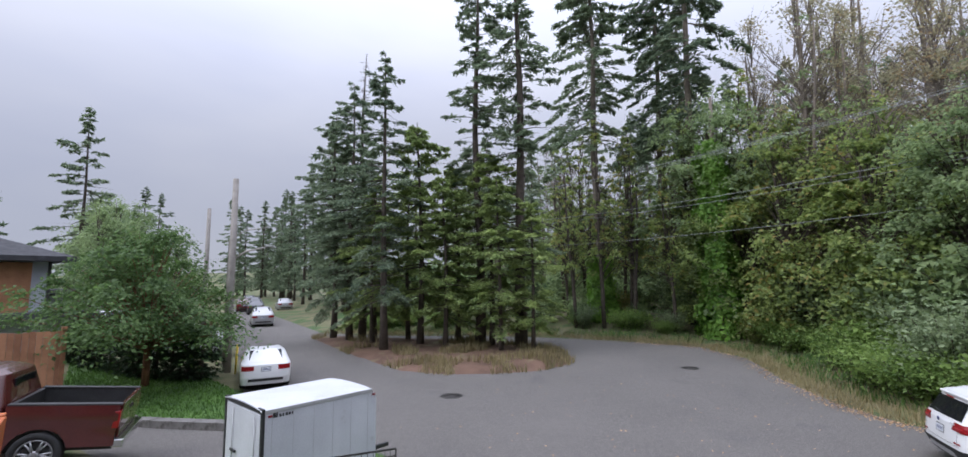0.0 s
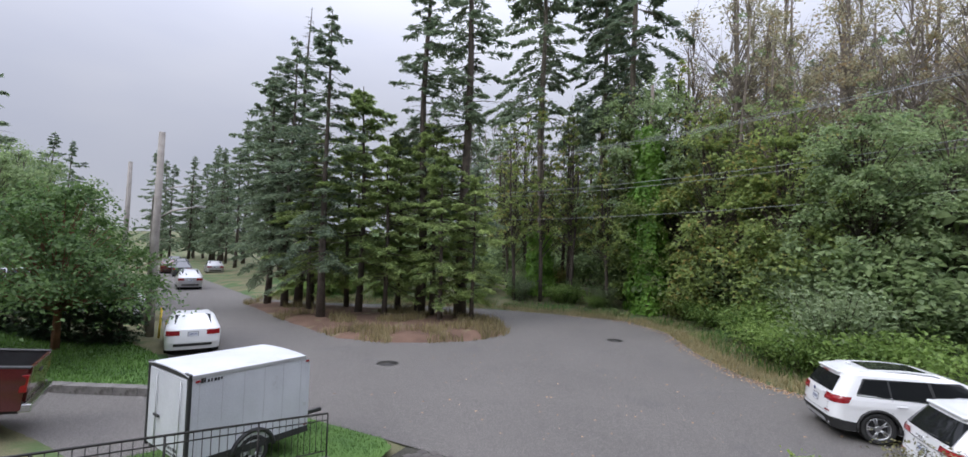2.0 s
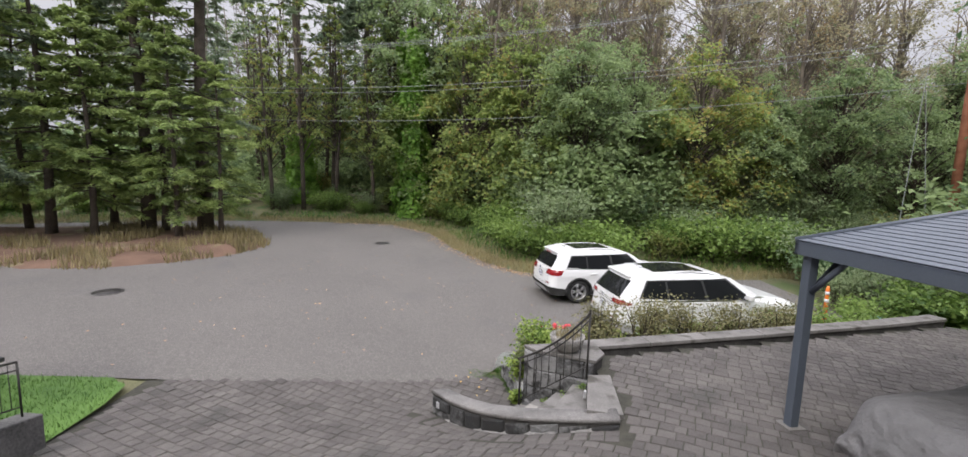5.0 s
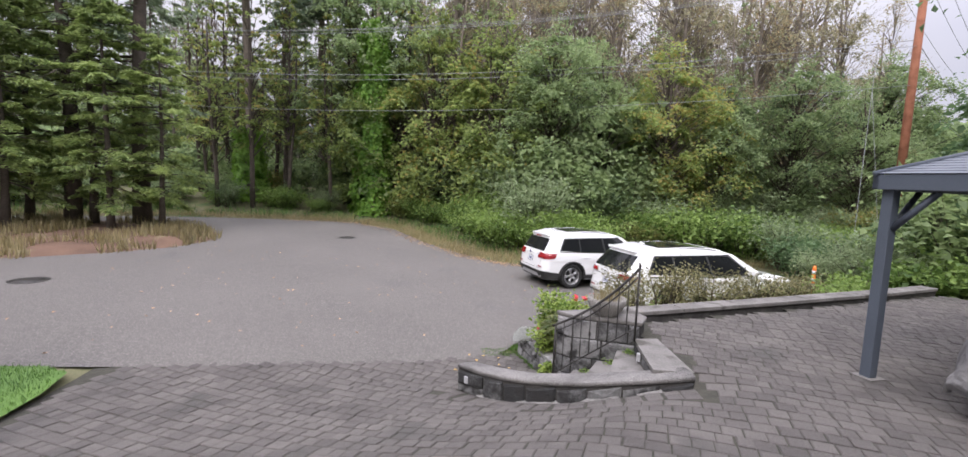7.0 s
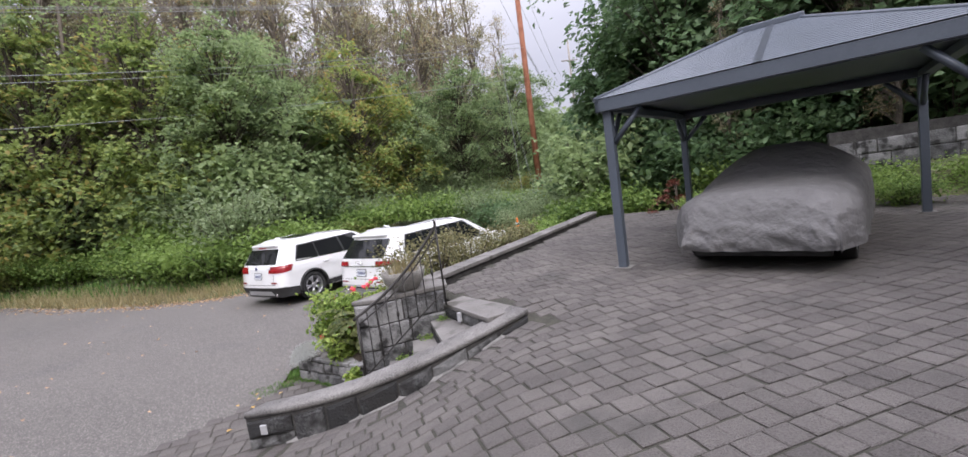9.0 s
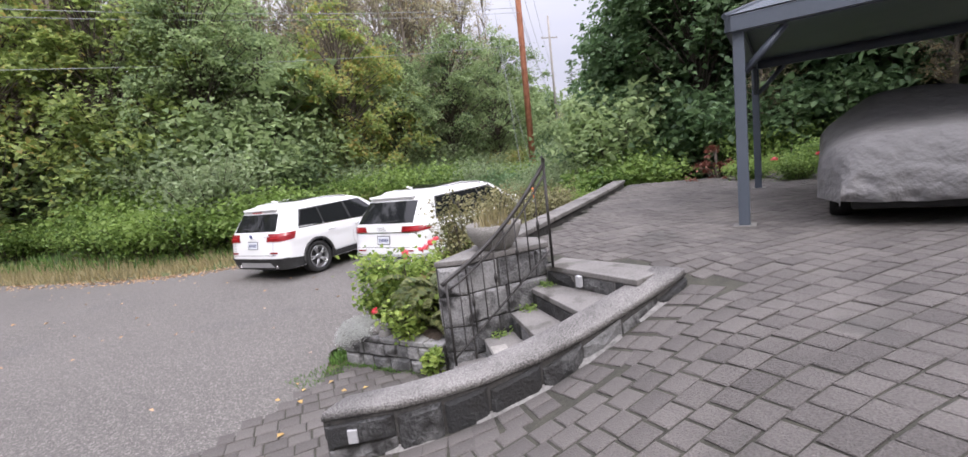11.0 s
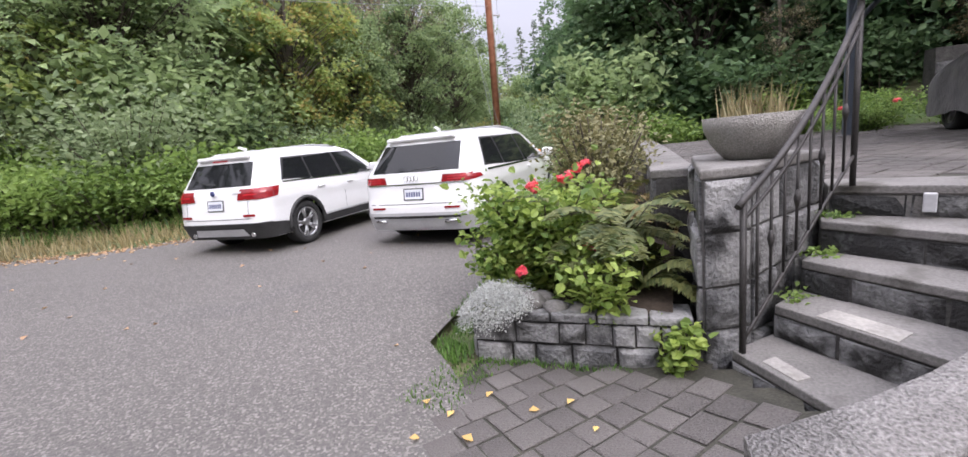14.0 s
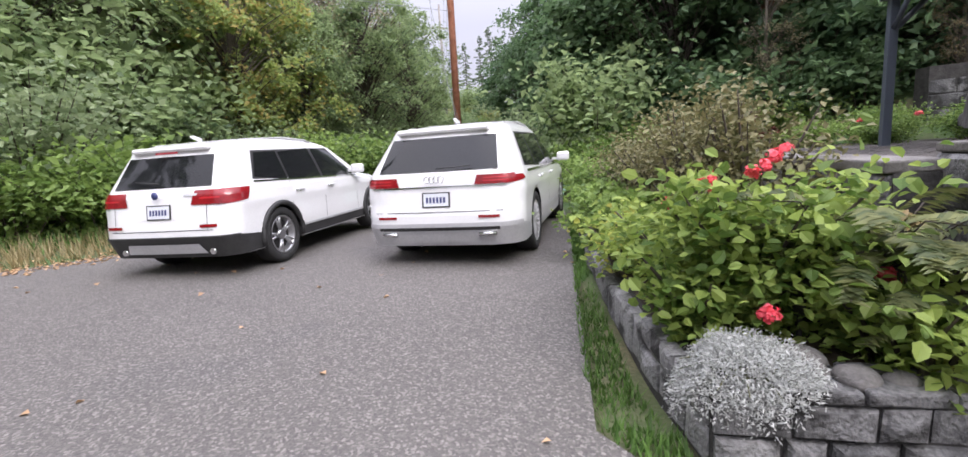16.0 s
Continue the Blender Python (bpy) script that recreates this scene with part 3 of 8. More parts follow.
# winding steps
TREADS = [(0.86, [(2.62, 6.30), (2.33, 5.22), (2.80, 5.10), (2.98, 6.3)]), (0.67, [(2.40, 6.35), (1.86, 5.45), (2.42, 5.20), (2.66, 6.34)]), (0.48, [(2.16, 6.46), (1.56, 5.66), (1.94, 5.40), (2.45, 6.34)]),
          (0.29, [(1.87, 6.60), (1.25, 5.86), (1.62, 5.60), (2.21, 6.45)]), (0.10, [(1.62, 6.80), (0.95, 6.20), (1.33, 5.80), (1.92, 6.60)])]
steps = thing("stone_steps", "worn winding concrete and stone steps with weeds in the corners", "steps", kind="structure")
for k, (z, poly) in enumerate(TREADS):
    st = prism("step", [(x + 0.012, y) for x, y in poly], -0.3, z - 0.05, MORTAR if k else CONCRETE, steps)
    prism("tread", poly, z - 0.052, z, CONCRETE, st, 0.008)
    a, b = poly[0], poly[1]
    stone_face(st, (a[0] + 0.012, a[1]), (b[0] + 0.012, b[1]), z - 0.20, z - 0.055, (0.35, 0.16), rows=1, proud=0.008, mat=STAINED, flip=False)
for poly, z in (([(1.74, 6.42), (1.50, 6.14), (1.63, 6.06), (1.86, 6.33)], 0.29), ([(1.52, 6.66), (1.36, 6.52), (1.42, 6.46), (1.60, 6.60)], 0.10)):
    prism("pale_slab", poly, z - 0.02, z + 0.006, PALE_SLAB, steps, 0.003, "pale worn stone slab")
boxes("step_light", [(-0.03, -0.02, -0.055, 0.03, 0.02, 0.055)], SILVER, steps, 0.006, "small silver step light").matrix_local = pose(2.465, 5.84, 0.765, 0, 0, 75)

# the stone pillar with the planter bowl
pillar = thing("stone_pillar", "square granite block pillar with a flat cap beside the steps", "wall", kind="structure")
prism("core", PILLAR, -0.3, 1.03, MORTAR, pillar)
prism("cap", [(x + (x - 2.2) * 0.04, y + (y - 6.8) * 0.06) for x, y in PILLAR], 1.03, 1.085, CONCRETE, pillar, 0.012, "flat worn concrete cap")
for a, b, size in ((PILLAR[0], PILLAR[1], (0.34, 0.26)), (PILLAR[1], PILLAR[2], (0.32, 0.27)), (PILLAR[4], PILLAR[0], (0.34, 0.26))):
    stone_face(pillar, a, b, -0.15, 1.03, size, rows=4, proud=0.03, flip=False)

# terrace retaining wall and its cap
retain = thing("retaining_wall", "granite retaining wall with a worn concrete cap along the terrace", "wall", kind="structure")
for k, (a, b) in enumerate(zip(RETAIN, RETAIN[1:])):
    d = Vector((b[0] - a[0], b[1] - a[1])).normalized()
    n = Vector((-d.y, d.x)) * 0.26
    prism("core", [a, b, (b[0] + n.x, b[1] + n.y), (a[0] + n.x, a[1] + n.y)], -0.3, 0.93, MORTAR, retain)
    L = math.hypot(b[0] - a[0], b[1] - a[1])
    m = max(1, round(L / 1.2))
    for i in range(m):
        p, q = Vector(a).lerp(Vector(b), i / m) + d * 0.004, Vector(a).lerp(Vector(b), (i + 1) / m) - d * 0.004
        e = n.normalized() * 0.04
        prism("capstone", [(p - e)[:], (q - e)[:], (q + n + e)[:], (p + n + e)[:]], 0.93, 1.0 + 0.008 * rng.random(), CONCRETE, retain, 0.012)
    stone_face(retain, (b[0] + n.x, b[1] + n.y), (a[0] + n.x, a[1] + n.y), 0.05, 0.93, (0.36, 0.26), rows=3, flip=False) if k == 0 else None

# the low planter at the foot of the pillar
planter = thing("planter_wall", "low planter wall of grey granite blocks with rocks on it", "wall", kind="structure")
for k, (a, b) in enumerate(zip(BED_FRONT, BED_FRONT[1:])):
    d = Vector((b[0] - a[0], b[1] - a[1])).normalized()
    n = Vector((d.y, -d.x)) * 0.2
    top = 0.22 if k == 0 else 0.25 - 0.05 * k
    prism("core", [a, b, (b[0] + n.x, b[1] + n.y), (a[0] + n.x, a[1] + n.y)], -0.3, top - 0.012, MORTAR, planter)
    stone_face(planter, a, b, road_z(*a) - 0.03, top - 0.045 if k == 0 else top, (0.20, 0.17) if k < 2 else (0.34, 0.17), rows=2 if k < 2 else 1, proud=0.03, flip=True)
    if k == 0:
        s, L = 0.0, math.hypot(b[0] - a[0], b[1] - a[1])
        while s < L - 0.05:
            w = min(L - s, 0.2 + 0.25 * rng.random())
            p, q = Vector(a) + d * (s + 0.005), Vector(a) + d * (s + w - 0.005)
            prism("capstone", [(p - n * 0.15)[:], (q - n * 0.15)[:], (q + n * 1.15)[:], (p + n * 1.15)[:]], top - 0.04, top + 0.01 + 0.012 * rng.random(), GRANITE, planter, 0.012)
            s += w


def bed_z(x, y):
    return 0.16 + 0.35 * smoothstep(1.4, 0.2, to_line(RETAIN, x, y)) + 0.03 * noise.noise((x * 3, y * 3, 0))


SOIL = material("garden_soil", (0.025, 0.018, 0.012), (0.07, 0.05, 0.035), 3, 0.95, 0.6, 30)
polygon_sheet("bed_soil", [(1.75, 7.12), (1.7, 7.4), (1.52, 8.28), (2.25, 8.56), (2.95, 8.78), (4.5, 9.24), (8.2, 10.12), (11, 10.6), (11.4, 9.3), (9.6, 8.85), (6.4, 8.1), (2.8, 7.25)], bed_z, SOIL, "dark planted soil between the retaining wall and street", "garden bed", 0.4)

# neighbour's drive and lawns
NEIGHBOUR = [(-8.2, 7.72), (-11, 7.62), (-13.0, 7.8), (-13.4, 6.6), (-16.5, 4.9), (-19.5, 3.2), (-19, -6), (-8.6, -6), (-7.0, 3)]
polygon_sheet("neighbour_drive", NEIGHBOUR, lambda x, y: ground_z(x, y) + 0.012, ASPHALT, "dark asphalt drive of the neighbouring house", "driveway", 0.8)

# ---- vehicles ----
def curve_of(points):
    xs, zs = [p[0] for p in points], [p[1] for p in points]
    return lambda v: float(np.interp(v, xs, zs))


class Shell:
    """A car body built of level rings: its outline from the side, and its half width over length and height."""

    def __init__(self, length, top, bottom, half, belt, lean, rear_tuck=0.10, front_tuck=0.22):
        self.length, self.top, self.bottom, self.half, self.belt, self.lean = length, curve_of(top), curve_of(bottom), half, belt, lean
        self.rear_round, self.front_tuck, self.top_points = 0.13 + rear_tuck, front_tuck, top
        self.peak = max(p[1] for p in top)

    def half_at(self, z):
        w = self.half - self.lean * max(0.0, z - self.belt) ** 1.15
        w -= 0.10 * max(0.0, 0.55 - z) ** 1.3 - 0.012 * math.exp(-((z - self.belt + 0.12) / 0.08) ** 2)
        return w - 0.16 * max(0.0, 1.0 - (self.peak - z) / 0.13) ** 2

    def rear_x(self, z):
        """Where the tail's outline has that height."""
        p = self.top_points
        if z < p[0][1]:
            return p[0][0] + 0.4 * (p[0][1] - z)
        for (x0, z0), (x1, z1) in zip(p, p[1:]):
            if z0 <= z <= z1 and z1 > z0:
                return x0 + (z - z0) / (z1 - z0) * (x1 - x0)
        return p[0][0]

    def front_x(self, z):
        p = self.top_points[::-1]
        if z < p[0][1]:
            return p[0][0] - 0.25 * (p[0][1] - z)
        for (x0, z0), (x1, z1) in zip(p, p[1:]):
            if z0 <= z <= z1 and z1 > z0:
                return x0 + (z - z0) / (z1 - z0) * (x1 - x0)
        return p[0][0]

    def width(self, x, z):
        w, r = self.half_at(z), self.rear_round
        back = self.rear_x(z) + r - x
        if back > 0:
            w -= r - math.sqrt(max(0.0, r * r - min(back, r) ** 2))
        k = smoothstep(0.0, 1.0, self.front_x(z) - x)
        return w - (self.front_tuck if z < self.belt + 0.1 else 0.10) * (1 - k) ** 2

    def tail_x(self, y, z):
        """The tail's surface across its width, round its corners too."""
        w, r = self.half_at(z), self.rear_round
        c = min(r, max(0.0, abs(y) - (w - r)))
        return self.rear_x(z) + r - math.sqrt(r * r - c * c) - 0.035 * (1 - (min(abs(y), w) / w) ** 2)

    def body(self, name, mat, parent, arches=(), radius=0.40, rows=30, sides=90):
        low = self.bottom(self.length / 2)
        zs = sorted(set(np.linspace(low, self.peak - 0.13, rows)) | set(np.linspace(self.peak - 0.13, self.peak - 0.001, 12)) | {p[1] for p in self.top_points if low < p[1] < self.peak - 0.01})
        bm = bmesh.new()
        rings = []
        for z in zs:
            w, r = self.half_at(z), self.rear_round
            a, b = self.rear_x(z), self.front_x(z)
            half = [(self.tail_x(y, z), y) for y in np.linspace(0, w - r, 7)]
            half += [(a + r - r * math.cos(t), w - r + r * math.sin(t)) for t in np.linspace(0.15, math.pi / 2, 8)]
            half += [(x, self.width(x, z)) for x in np.linspace(a + r, b, sides)[1:]]
            tip = half[-1][1]
            half += [(b + 0.05 * (1 - (y / tip) ** 2), y) for y in np.linspace(tip, 0, 7)[1:]]
            loop = half + [(x, -y) for x, y in half[-2:0:-1]]
            ring = []
            for x, y in loop:
                px, pz = x, z
                for ax, az in arches:
                    d = math.hypot(px - ax, pz - az)
                    if radius - 0.06 < d < radius and abs(y) > 0.55 * self.half:
                        px, pz = ax + (px - ax) / d * radius, az + (pz - az) / d * radius
                ring.append(bm.verts.new((px, y, pz)))
            rings.append(ring)
        n = len(rings[0])
        for r0, r1 in zip(rings, rings[1:]):
            for k in range(n):
                vs = (r0[k], r1[k], r1[(k + 1) % n], r0[(k + 1) % n])
                c = sum((v.co for v in vs), Vector()) / 4
                if abs(c.y) > 0.55 * self.half and any(math.hypot(c.x - ax, c.z - az) < radius - 0.01 for ax, az in arches):
                    continue
                bm.faces.new(vs).smooth = True
        bm.faces.new(rings[-1])
        bmesh.ops.recalc_face_normals(bm, faces=bm.faces)
        return part(name, bm, mat, parent)

    def side_patch(self, name, corners, mat, parent, side, out=0.006, n=10, label=""):
        """A panel on the flank: four corners as (x, z), rear bottom, front bottom, front top, rear top."""
        (ax, az), (bx, bz), (cx, cz), (dx, dz) = corners
        verts, faces = [], []
        for i in range(n + 1):
            for j in range(n + 1):
                u, v = i / n, j / n
                x = (ax * (1 - u) + bx * u) * (1 - v) + (dx * (1 - u) + cx * u) * v
                z = (az * (1 - u) + bz * u) * (1 - v) + (dz * (1 - u) + cz * u) * v
                verts.append((x, side * (self.width(x, z) + out), z))
        for i in range(n):
            for j in range(n):
                f = (i * (n + 1) + j, (i + 1) * (n + 1) + j, (i + 1) * (n + 1) + j + 1, i * (n + 1) + j + 1)
                faces.append(f if side < 0 else f[::-1])
        ob = raw(name, verts, faces, mat, parent, True, label)
        return ob

    def tail_patch(self, name, z0, z1, y0, y1, mat, parent, out=0.008, n=8, skew=0.0, label="", taper=0.0):
        """A panel on the tail, between two heights, from y0 to y1; skew shifts the top sideways."""
        verts, faces = [], []
        for i in range(n + 1):
            for j in range(n + 1):
                v = j / n
                z = z0 + (z1 - z0) * v
                s = i / n
                y = (y0 + (y1 - y0) * s) * (1 - taper * v) + skew * v
                w = self.half_at(z)
                y = max(-w + 0.01, min(w - 0.01, y))
                verts.append((self.tail_x(y, z) - out, y, z))
        for i in range(n):
            for j in range(n):
                faces.append((i * (n + 1) + j, i * (n + 1) + j + 1, (i + 1) * (n + 1) + j + 1, (i + 1) * (n + 1) + j))
        return raw(name, verts, faces, mat, parent, True, label)

    def roof_patch(self, name, x0, x1, half, mat, parent, out=0.012, n=8, label=""):
        verts, faces = [], []
        for i in range(n + 1):
            for j in range(n + 1):
                x, y = x0 + (x1 - x0) * i / n, half * (2 * j / n - 1)
                verts.append((x, y, self.top(x) + out))
        for i in range(n):
            for j in range(n):
                faces.append((i * (n + 1) + j, (i + 1) * (n + 1) + j, (i + 1) * (n + 1) + j + 1, i * (n + 1) + j + 1))
        return raw(name, verts, faces, mat, parent, True, label)


def lathe(bm, profile, sides=36, axis_m=None):
    """Turns (radius, y) pairs round the y axis."""
    rings = []
    for r, y in profile:
        rings.append([bm.verts.new((r * math.cos(k * math.tau / sides), y, r * math.sin(k * math.tau / sides))) for k in range(sides)])
    for a, b in zip(rings, rings[1:]):
        for k in range(sides):
            f = bm.faces.new((a[k], b[k], b[(k + 1) % sides], a[(k + 1) % sides]))
            f.smooth = True
    return rings


def wheel(parent, x, y, z, radius, width, side, spokes=5, rim_mat=None, rim_k=0.70):
    """Tyre, rim and spokes; side +1 looks to +y."""
    w = new("wheel")
    w.parent = parent
    w.matrix_local = pose(x, y, z, 0, 0, 0 if side > 0 else 180)
    rr = radius * rim_k
    bm = bmesh.new()
    lathe(bm, [(rr, -width / 2), (radius * 0.93, -width / 2), (radius, -width / 2 + 0.03), (radius, width / 2 - 0.03), (radius * 0.95, width / 2), (rr + 0.005, width / 2 - 0.004), (rr, width / 2 - 0.03)])
    part("tyre", bm, RUBBER, w)
    bm = bmesh.new()
    lathe(bm, [(rr, -width / 2), (rr, width / 2 - 0.01), (rr - 0.015, width / 2 - 0.005), (rr - 0.03, width / 2 - 0.03), (rr - 0.04, -width / 2 + 0.06), (0.03, -width / 2 + 0.06)])
    part("rim", bm, rim_mat or ALLOY, w)
    bm = bmesh.new()
    for k in range(spokes):
        for d in (-0.16, 0.16):
            a = k * math.tau / spokes
            p0, p1 = (0.05 * math.cos(a), width / 2 - 0.045, 0.05 * math.sin(a)), ((rr - 0.01) * math.cos(a + d), width / 2 - 0.025, (rr - 0.01) * math.sin(a + d))
            tube(bm, [p0, p1], [0.022, 0.017], 6)
    rings = lathe(bm, [(0.075, width / 2 - 0.06), (0.075, width / 2 - 0.03), (0.05, width / 2 - 0.02), (0.001, width / 2 - 0.018)], 16)
    part("spokes", bm, rim_mat or ALLOY, w)
    bm = bmesh.new()
    lathe(bm, [(rr - 0.06, width / 2 - 0.075), (0.05, width / 2 - 0.075)], 24)
    part("brake_disc", bm, BLACK_TRIM, w)
    return w


def plate_part(car, sh, z, y, mat=PLATE):
    sh.tail_patch("number_plate_frame", z - 0.085, z + 0.085, y - 0.17, y + 0.17, BLACK_TRIM, car, 0.012, 2)
    pl = sh.tail_patch("number_plate", z - 0.072, z + 0.072, y - 0.152, y + 0.152, mat, car, 0.016, 2)
    for k in range(6):
        yy = y - 0.115 + k * 0.042
        sh.tail_patch("plate_bar", z - 0.035, z + 0.03, yy, yy + 0.026, PLATE_BAR, pl, 0.0185, 1)


def underside(car, sh, arches, radius, wide):
    bm = bmesh.new()
    box(bm, 0.35, -wide + 0.22, 0.22, sh.length - 0.4, wide - 0.22, 0.42)
    for ax, az in arches:
        box(bm, ax - radius, -wide + 0.3, 0.3, ax + radius, wide - 0.3, az + radius - 0.02)
    part("underbody", bm, BLACK_TRIM, car)


def sheen(name, p0, p1, r, mat, parent, label=""):
    bm = bmesh.new()
    tube(bm, p0 if isinstance(p0[0], (tuple, list)) else [p0, p1], r, 6)
    return part(name, bm, mat, parent, label)


def mirror_part(car, sh, x, z, mat):
    for side in (1, -1):
        y = sh.width(x, z)
        bm = bmesh.new()
        box(bm, x - 0.06, side * (y + 0.06), z, x + 0.07, side * (y + 0.27), z + 0.15, bevel=0.035)
        box(bm, x - 0.02, side * (y - 0.02), z + 0.02, x + 0.04, side * (y + 0.09), z + 0.06)
        part("door_mirror", bm, mat, car)


def crossover_a(m):
    """The compact white crossover."""
    car = thing("crossover_car", "white compact crossover with dark tinted windows parked on asphalt", "car", m)
    sh = Shell(4.65, [(0, 0.50), (0.004, 0.60), (0.02, 0.72), (0.06, 0.98), (0.10, 1.06), (0.34, 1.48), (0.36, 1.56), (0.75, 1.63), (1.6, 1.665), (2.3, 1.63), (2.75, 1.50), (3.35, 1.13), (3.5, 1.07), (4.2, 0.97), (4.5, 0.86), (4.65, 0.6)],
               [(0, 0.36), (0.3, 0.27), (4.3, 0.25), (4.65, 0.35)], 0.94, 0.98, 0.36, 0.10)
    ar = [(0.93, 0.36), (3.74, 0.36)]
    sh.body("body", WHITE_PAINT, car, ar, 0.41)
    underside(car, sh, ar, 0.41, 0.94)
    for ax, az in ar:
        for s in (1, -1):
            wheel(car, ax, s * 0.815, az, 0.365, 0.24, s)
            bm = bmesh.new()
            arc = [(ax + 0.425 * math.cos(a), s * (sh.width(ax, 0.7) + 0.006), az + 0.425 * math.sin(a)) for a in np.linspace(-0.15, math.pi + 0.15, 18)]
            tube(bm, arc, 0.035, 6)
            part("arch_trim", bm, BLACK_TRIM, car)
    for s in (1, -1):
        sh.side_patch("sill_trim", [(1.3, 0.27), (3.35, 0.27), (3.35, 0.40), (1.3, 0.40)], BLACK_TRIM, car, s)
        sh.side_patch("sill_strip", [(1.35, 0.405), (3.3, 0.405), (3.3, 0.43), (1.35, 0.43)], SILVER, car, s, 0.012)
        sh.side_patch("window_surround", [(0.50, 1.12), (3.22, 1.025), (2.64, 1.505), (0.68, 1.475)], BLACK_TRIM, car, s, 0.003, 16)
        sh.side_patch("rear_quarter_window", [(0.55, 1.15), (1.18, 1.07), (1.16, 1.46), (0.72, 1.45)], GLASS_DARK, car, s)
        sh.side_patch("rear_door_window", [(1.22, 1.075), (2.02, 1.05), (1.95, 1.50), (1.20, 1.45)], GLASS_DARK, car, s)
        sh.side_patch("front_door_window", [(2.08, 1.05), (3.15, 1.05), (2.62, 1.46), (2.02, 1.50)], GLASS_DARK, car, s)
        for x in (1.20, 2.05, 3.10):
            sh.side_patch("door_seam", [(x, 0.45), (x + 0.008, 0.45), (x + 0.008, 1.04), (x, 1.04)], BLACK_TRIM, car, s, 0.004, 2)
        for x in (1.28, 2.13):
            bm = bmesh.new()
            yy = s * (sh.width(x, 0.93) + 0.02)
            box(bm, x, yy - 0.015, 0.91, x + 0.2, yy + 0.015, 0.94, bevel=0.008)
            part("door_handle", bm, WHITE_PAINT, car)
        sheen("roof_rail", [(0.62, s * 0.63, 1.575), (0.74, s * 0.63, 1.615), (1.6, s * 0.62, 1.655), (2.15, s * 0.62, 1.63), (2.3, s * 0.62, 1.59)], None, 0.016, SILVER, car)
        sh.tail_patch("tail_light", 0.88, 1.045, *((0.44, 0.86) if s > 0 else (-0.86, -0.44)), RED_LENS, car, 0.012, 8, 0.04 * s)
        sh.side_patch("tail_light_side", [(0.045, 0.87), (0.32, 0.90), (0.40, 1.045), (0.09, 1.05)], RED_LENS, car, s, 0.008)
        sh.tail_patch("light_bar", 0.945, 0.965, *((0.56, 0.80) if s > 0 else (-0.80, -0.56)), CLEAR_RED, car, 0.016, 4)
        sh.side_patch("window_chrome", [(0.50, 1.085), (3.2, 1.02), (3.2, 1.035), (0.50, 1.105)], CHROME, car, s, 0.010)
        sh.tail_patch("reflector", 0.62, 0.655, *((0.54, 0.76) if s > 0 else (-0.76, -0.54)), RED_LENS, car, 0.012, 3)
        sheen("exhaust_tip", (0.02, s * 0.62, 0.33), (0.22, s * 0.62, 0.33), 0.04, CHROME, car)
    sh.tail_patch("rear_window", 1.09, 1.45, -0.68, 0.68, GLASS_DARK, car, 0.010, 10, 0, taper=0.12)
    sh.tail_patch("number_recess", 0.72, 0.9, -0.28, 0.28, WHITE_PAINT, car, 0.004, 3)
    plate_part(car, sh, 0.81, 0.0)
    sh.tail_patch("hatch_seam", 0.585, 0.593, -0.70, 0.70, BLACK_TRIM, car, 0.007, 6)
    for y in (-0.64, 0.64):
        sh.tail_patch("hatch_seam", 0.593, 0.88, y, y + 0.007, BLACK_TRIM, car, 0.007, 4)
    sh.tail_patch("bumper_trim", 0.26, 0.52, -0.93, 0.93, BLACK_TRIM, car, 0.014, 44)
    sh.tail_patch("skid_plate", 0.31, 0.43, -0.56, 0.56, SILVER, car, 0.03, 6, taper=0.12)
    for s in (1, -1):
        sh.side_patch("bumper_corner", [(0.12, 0.265), (0.55, 0.265), (0.52, 0.46), (0.04, 0.52)], BLACK_TRIM, car, s)
    bm = bmesh.new()
    lathe(bm, [(0.001, 0.0), (0.043, 0.0), (0.043, 0.012), (0.001, 0.014)], 18)
    bmesh.ops.transform(bm, matrix=pose(sh.rear_x(1.0) - 0.09, 0, 1.005, 0, 0, 90), verts=bm.verts)
    part("badge", bm, PLATE_BAR, car)
    sh.tail_patch("badge_bar", 0.985, 1.012, -0.52, -0.34, SILVER, car, 0.014, 2)
    bm = bmesh.new()
    box(bm, 0.26, -0.54, 1.505, 0.50, 0.54, 1.57, bevel=0.03)
    part("roof_spoiler", bm, WHITE_PAINT, car)
    sh.tail_patch("brake_light", 1.478, 1.505, -0.16, 0.16, RED_LENS, car, 0.075, 2)
    sheen("rear_wiper", (0.04, -0.02, 1.14), (0.07, 0.33, 1.17), 0.008, BLACK_TRIM, car)
    sh.roof_patch("sunroof", 0.95, 2.15, 0.44, GLASS_DARK, car)
    sh.roof_patch("windscreen", 2.42, 3.3, 0.62, GLASS_DARK, car, 0.006)
    bm = bmesh.new()
    tube(bm, [(0.78, 0, 1.655), (0.68, 0, 1.69), (0.63, 0, 1.695)], [0.035, 0.02, 0.01], 8)
    part("antenna_fin", bm, WHITE_PAINT, car)
    mirror_part(car, sh, 3.0, 1.06, WHITE_PAINT)
    return car


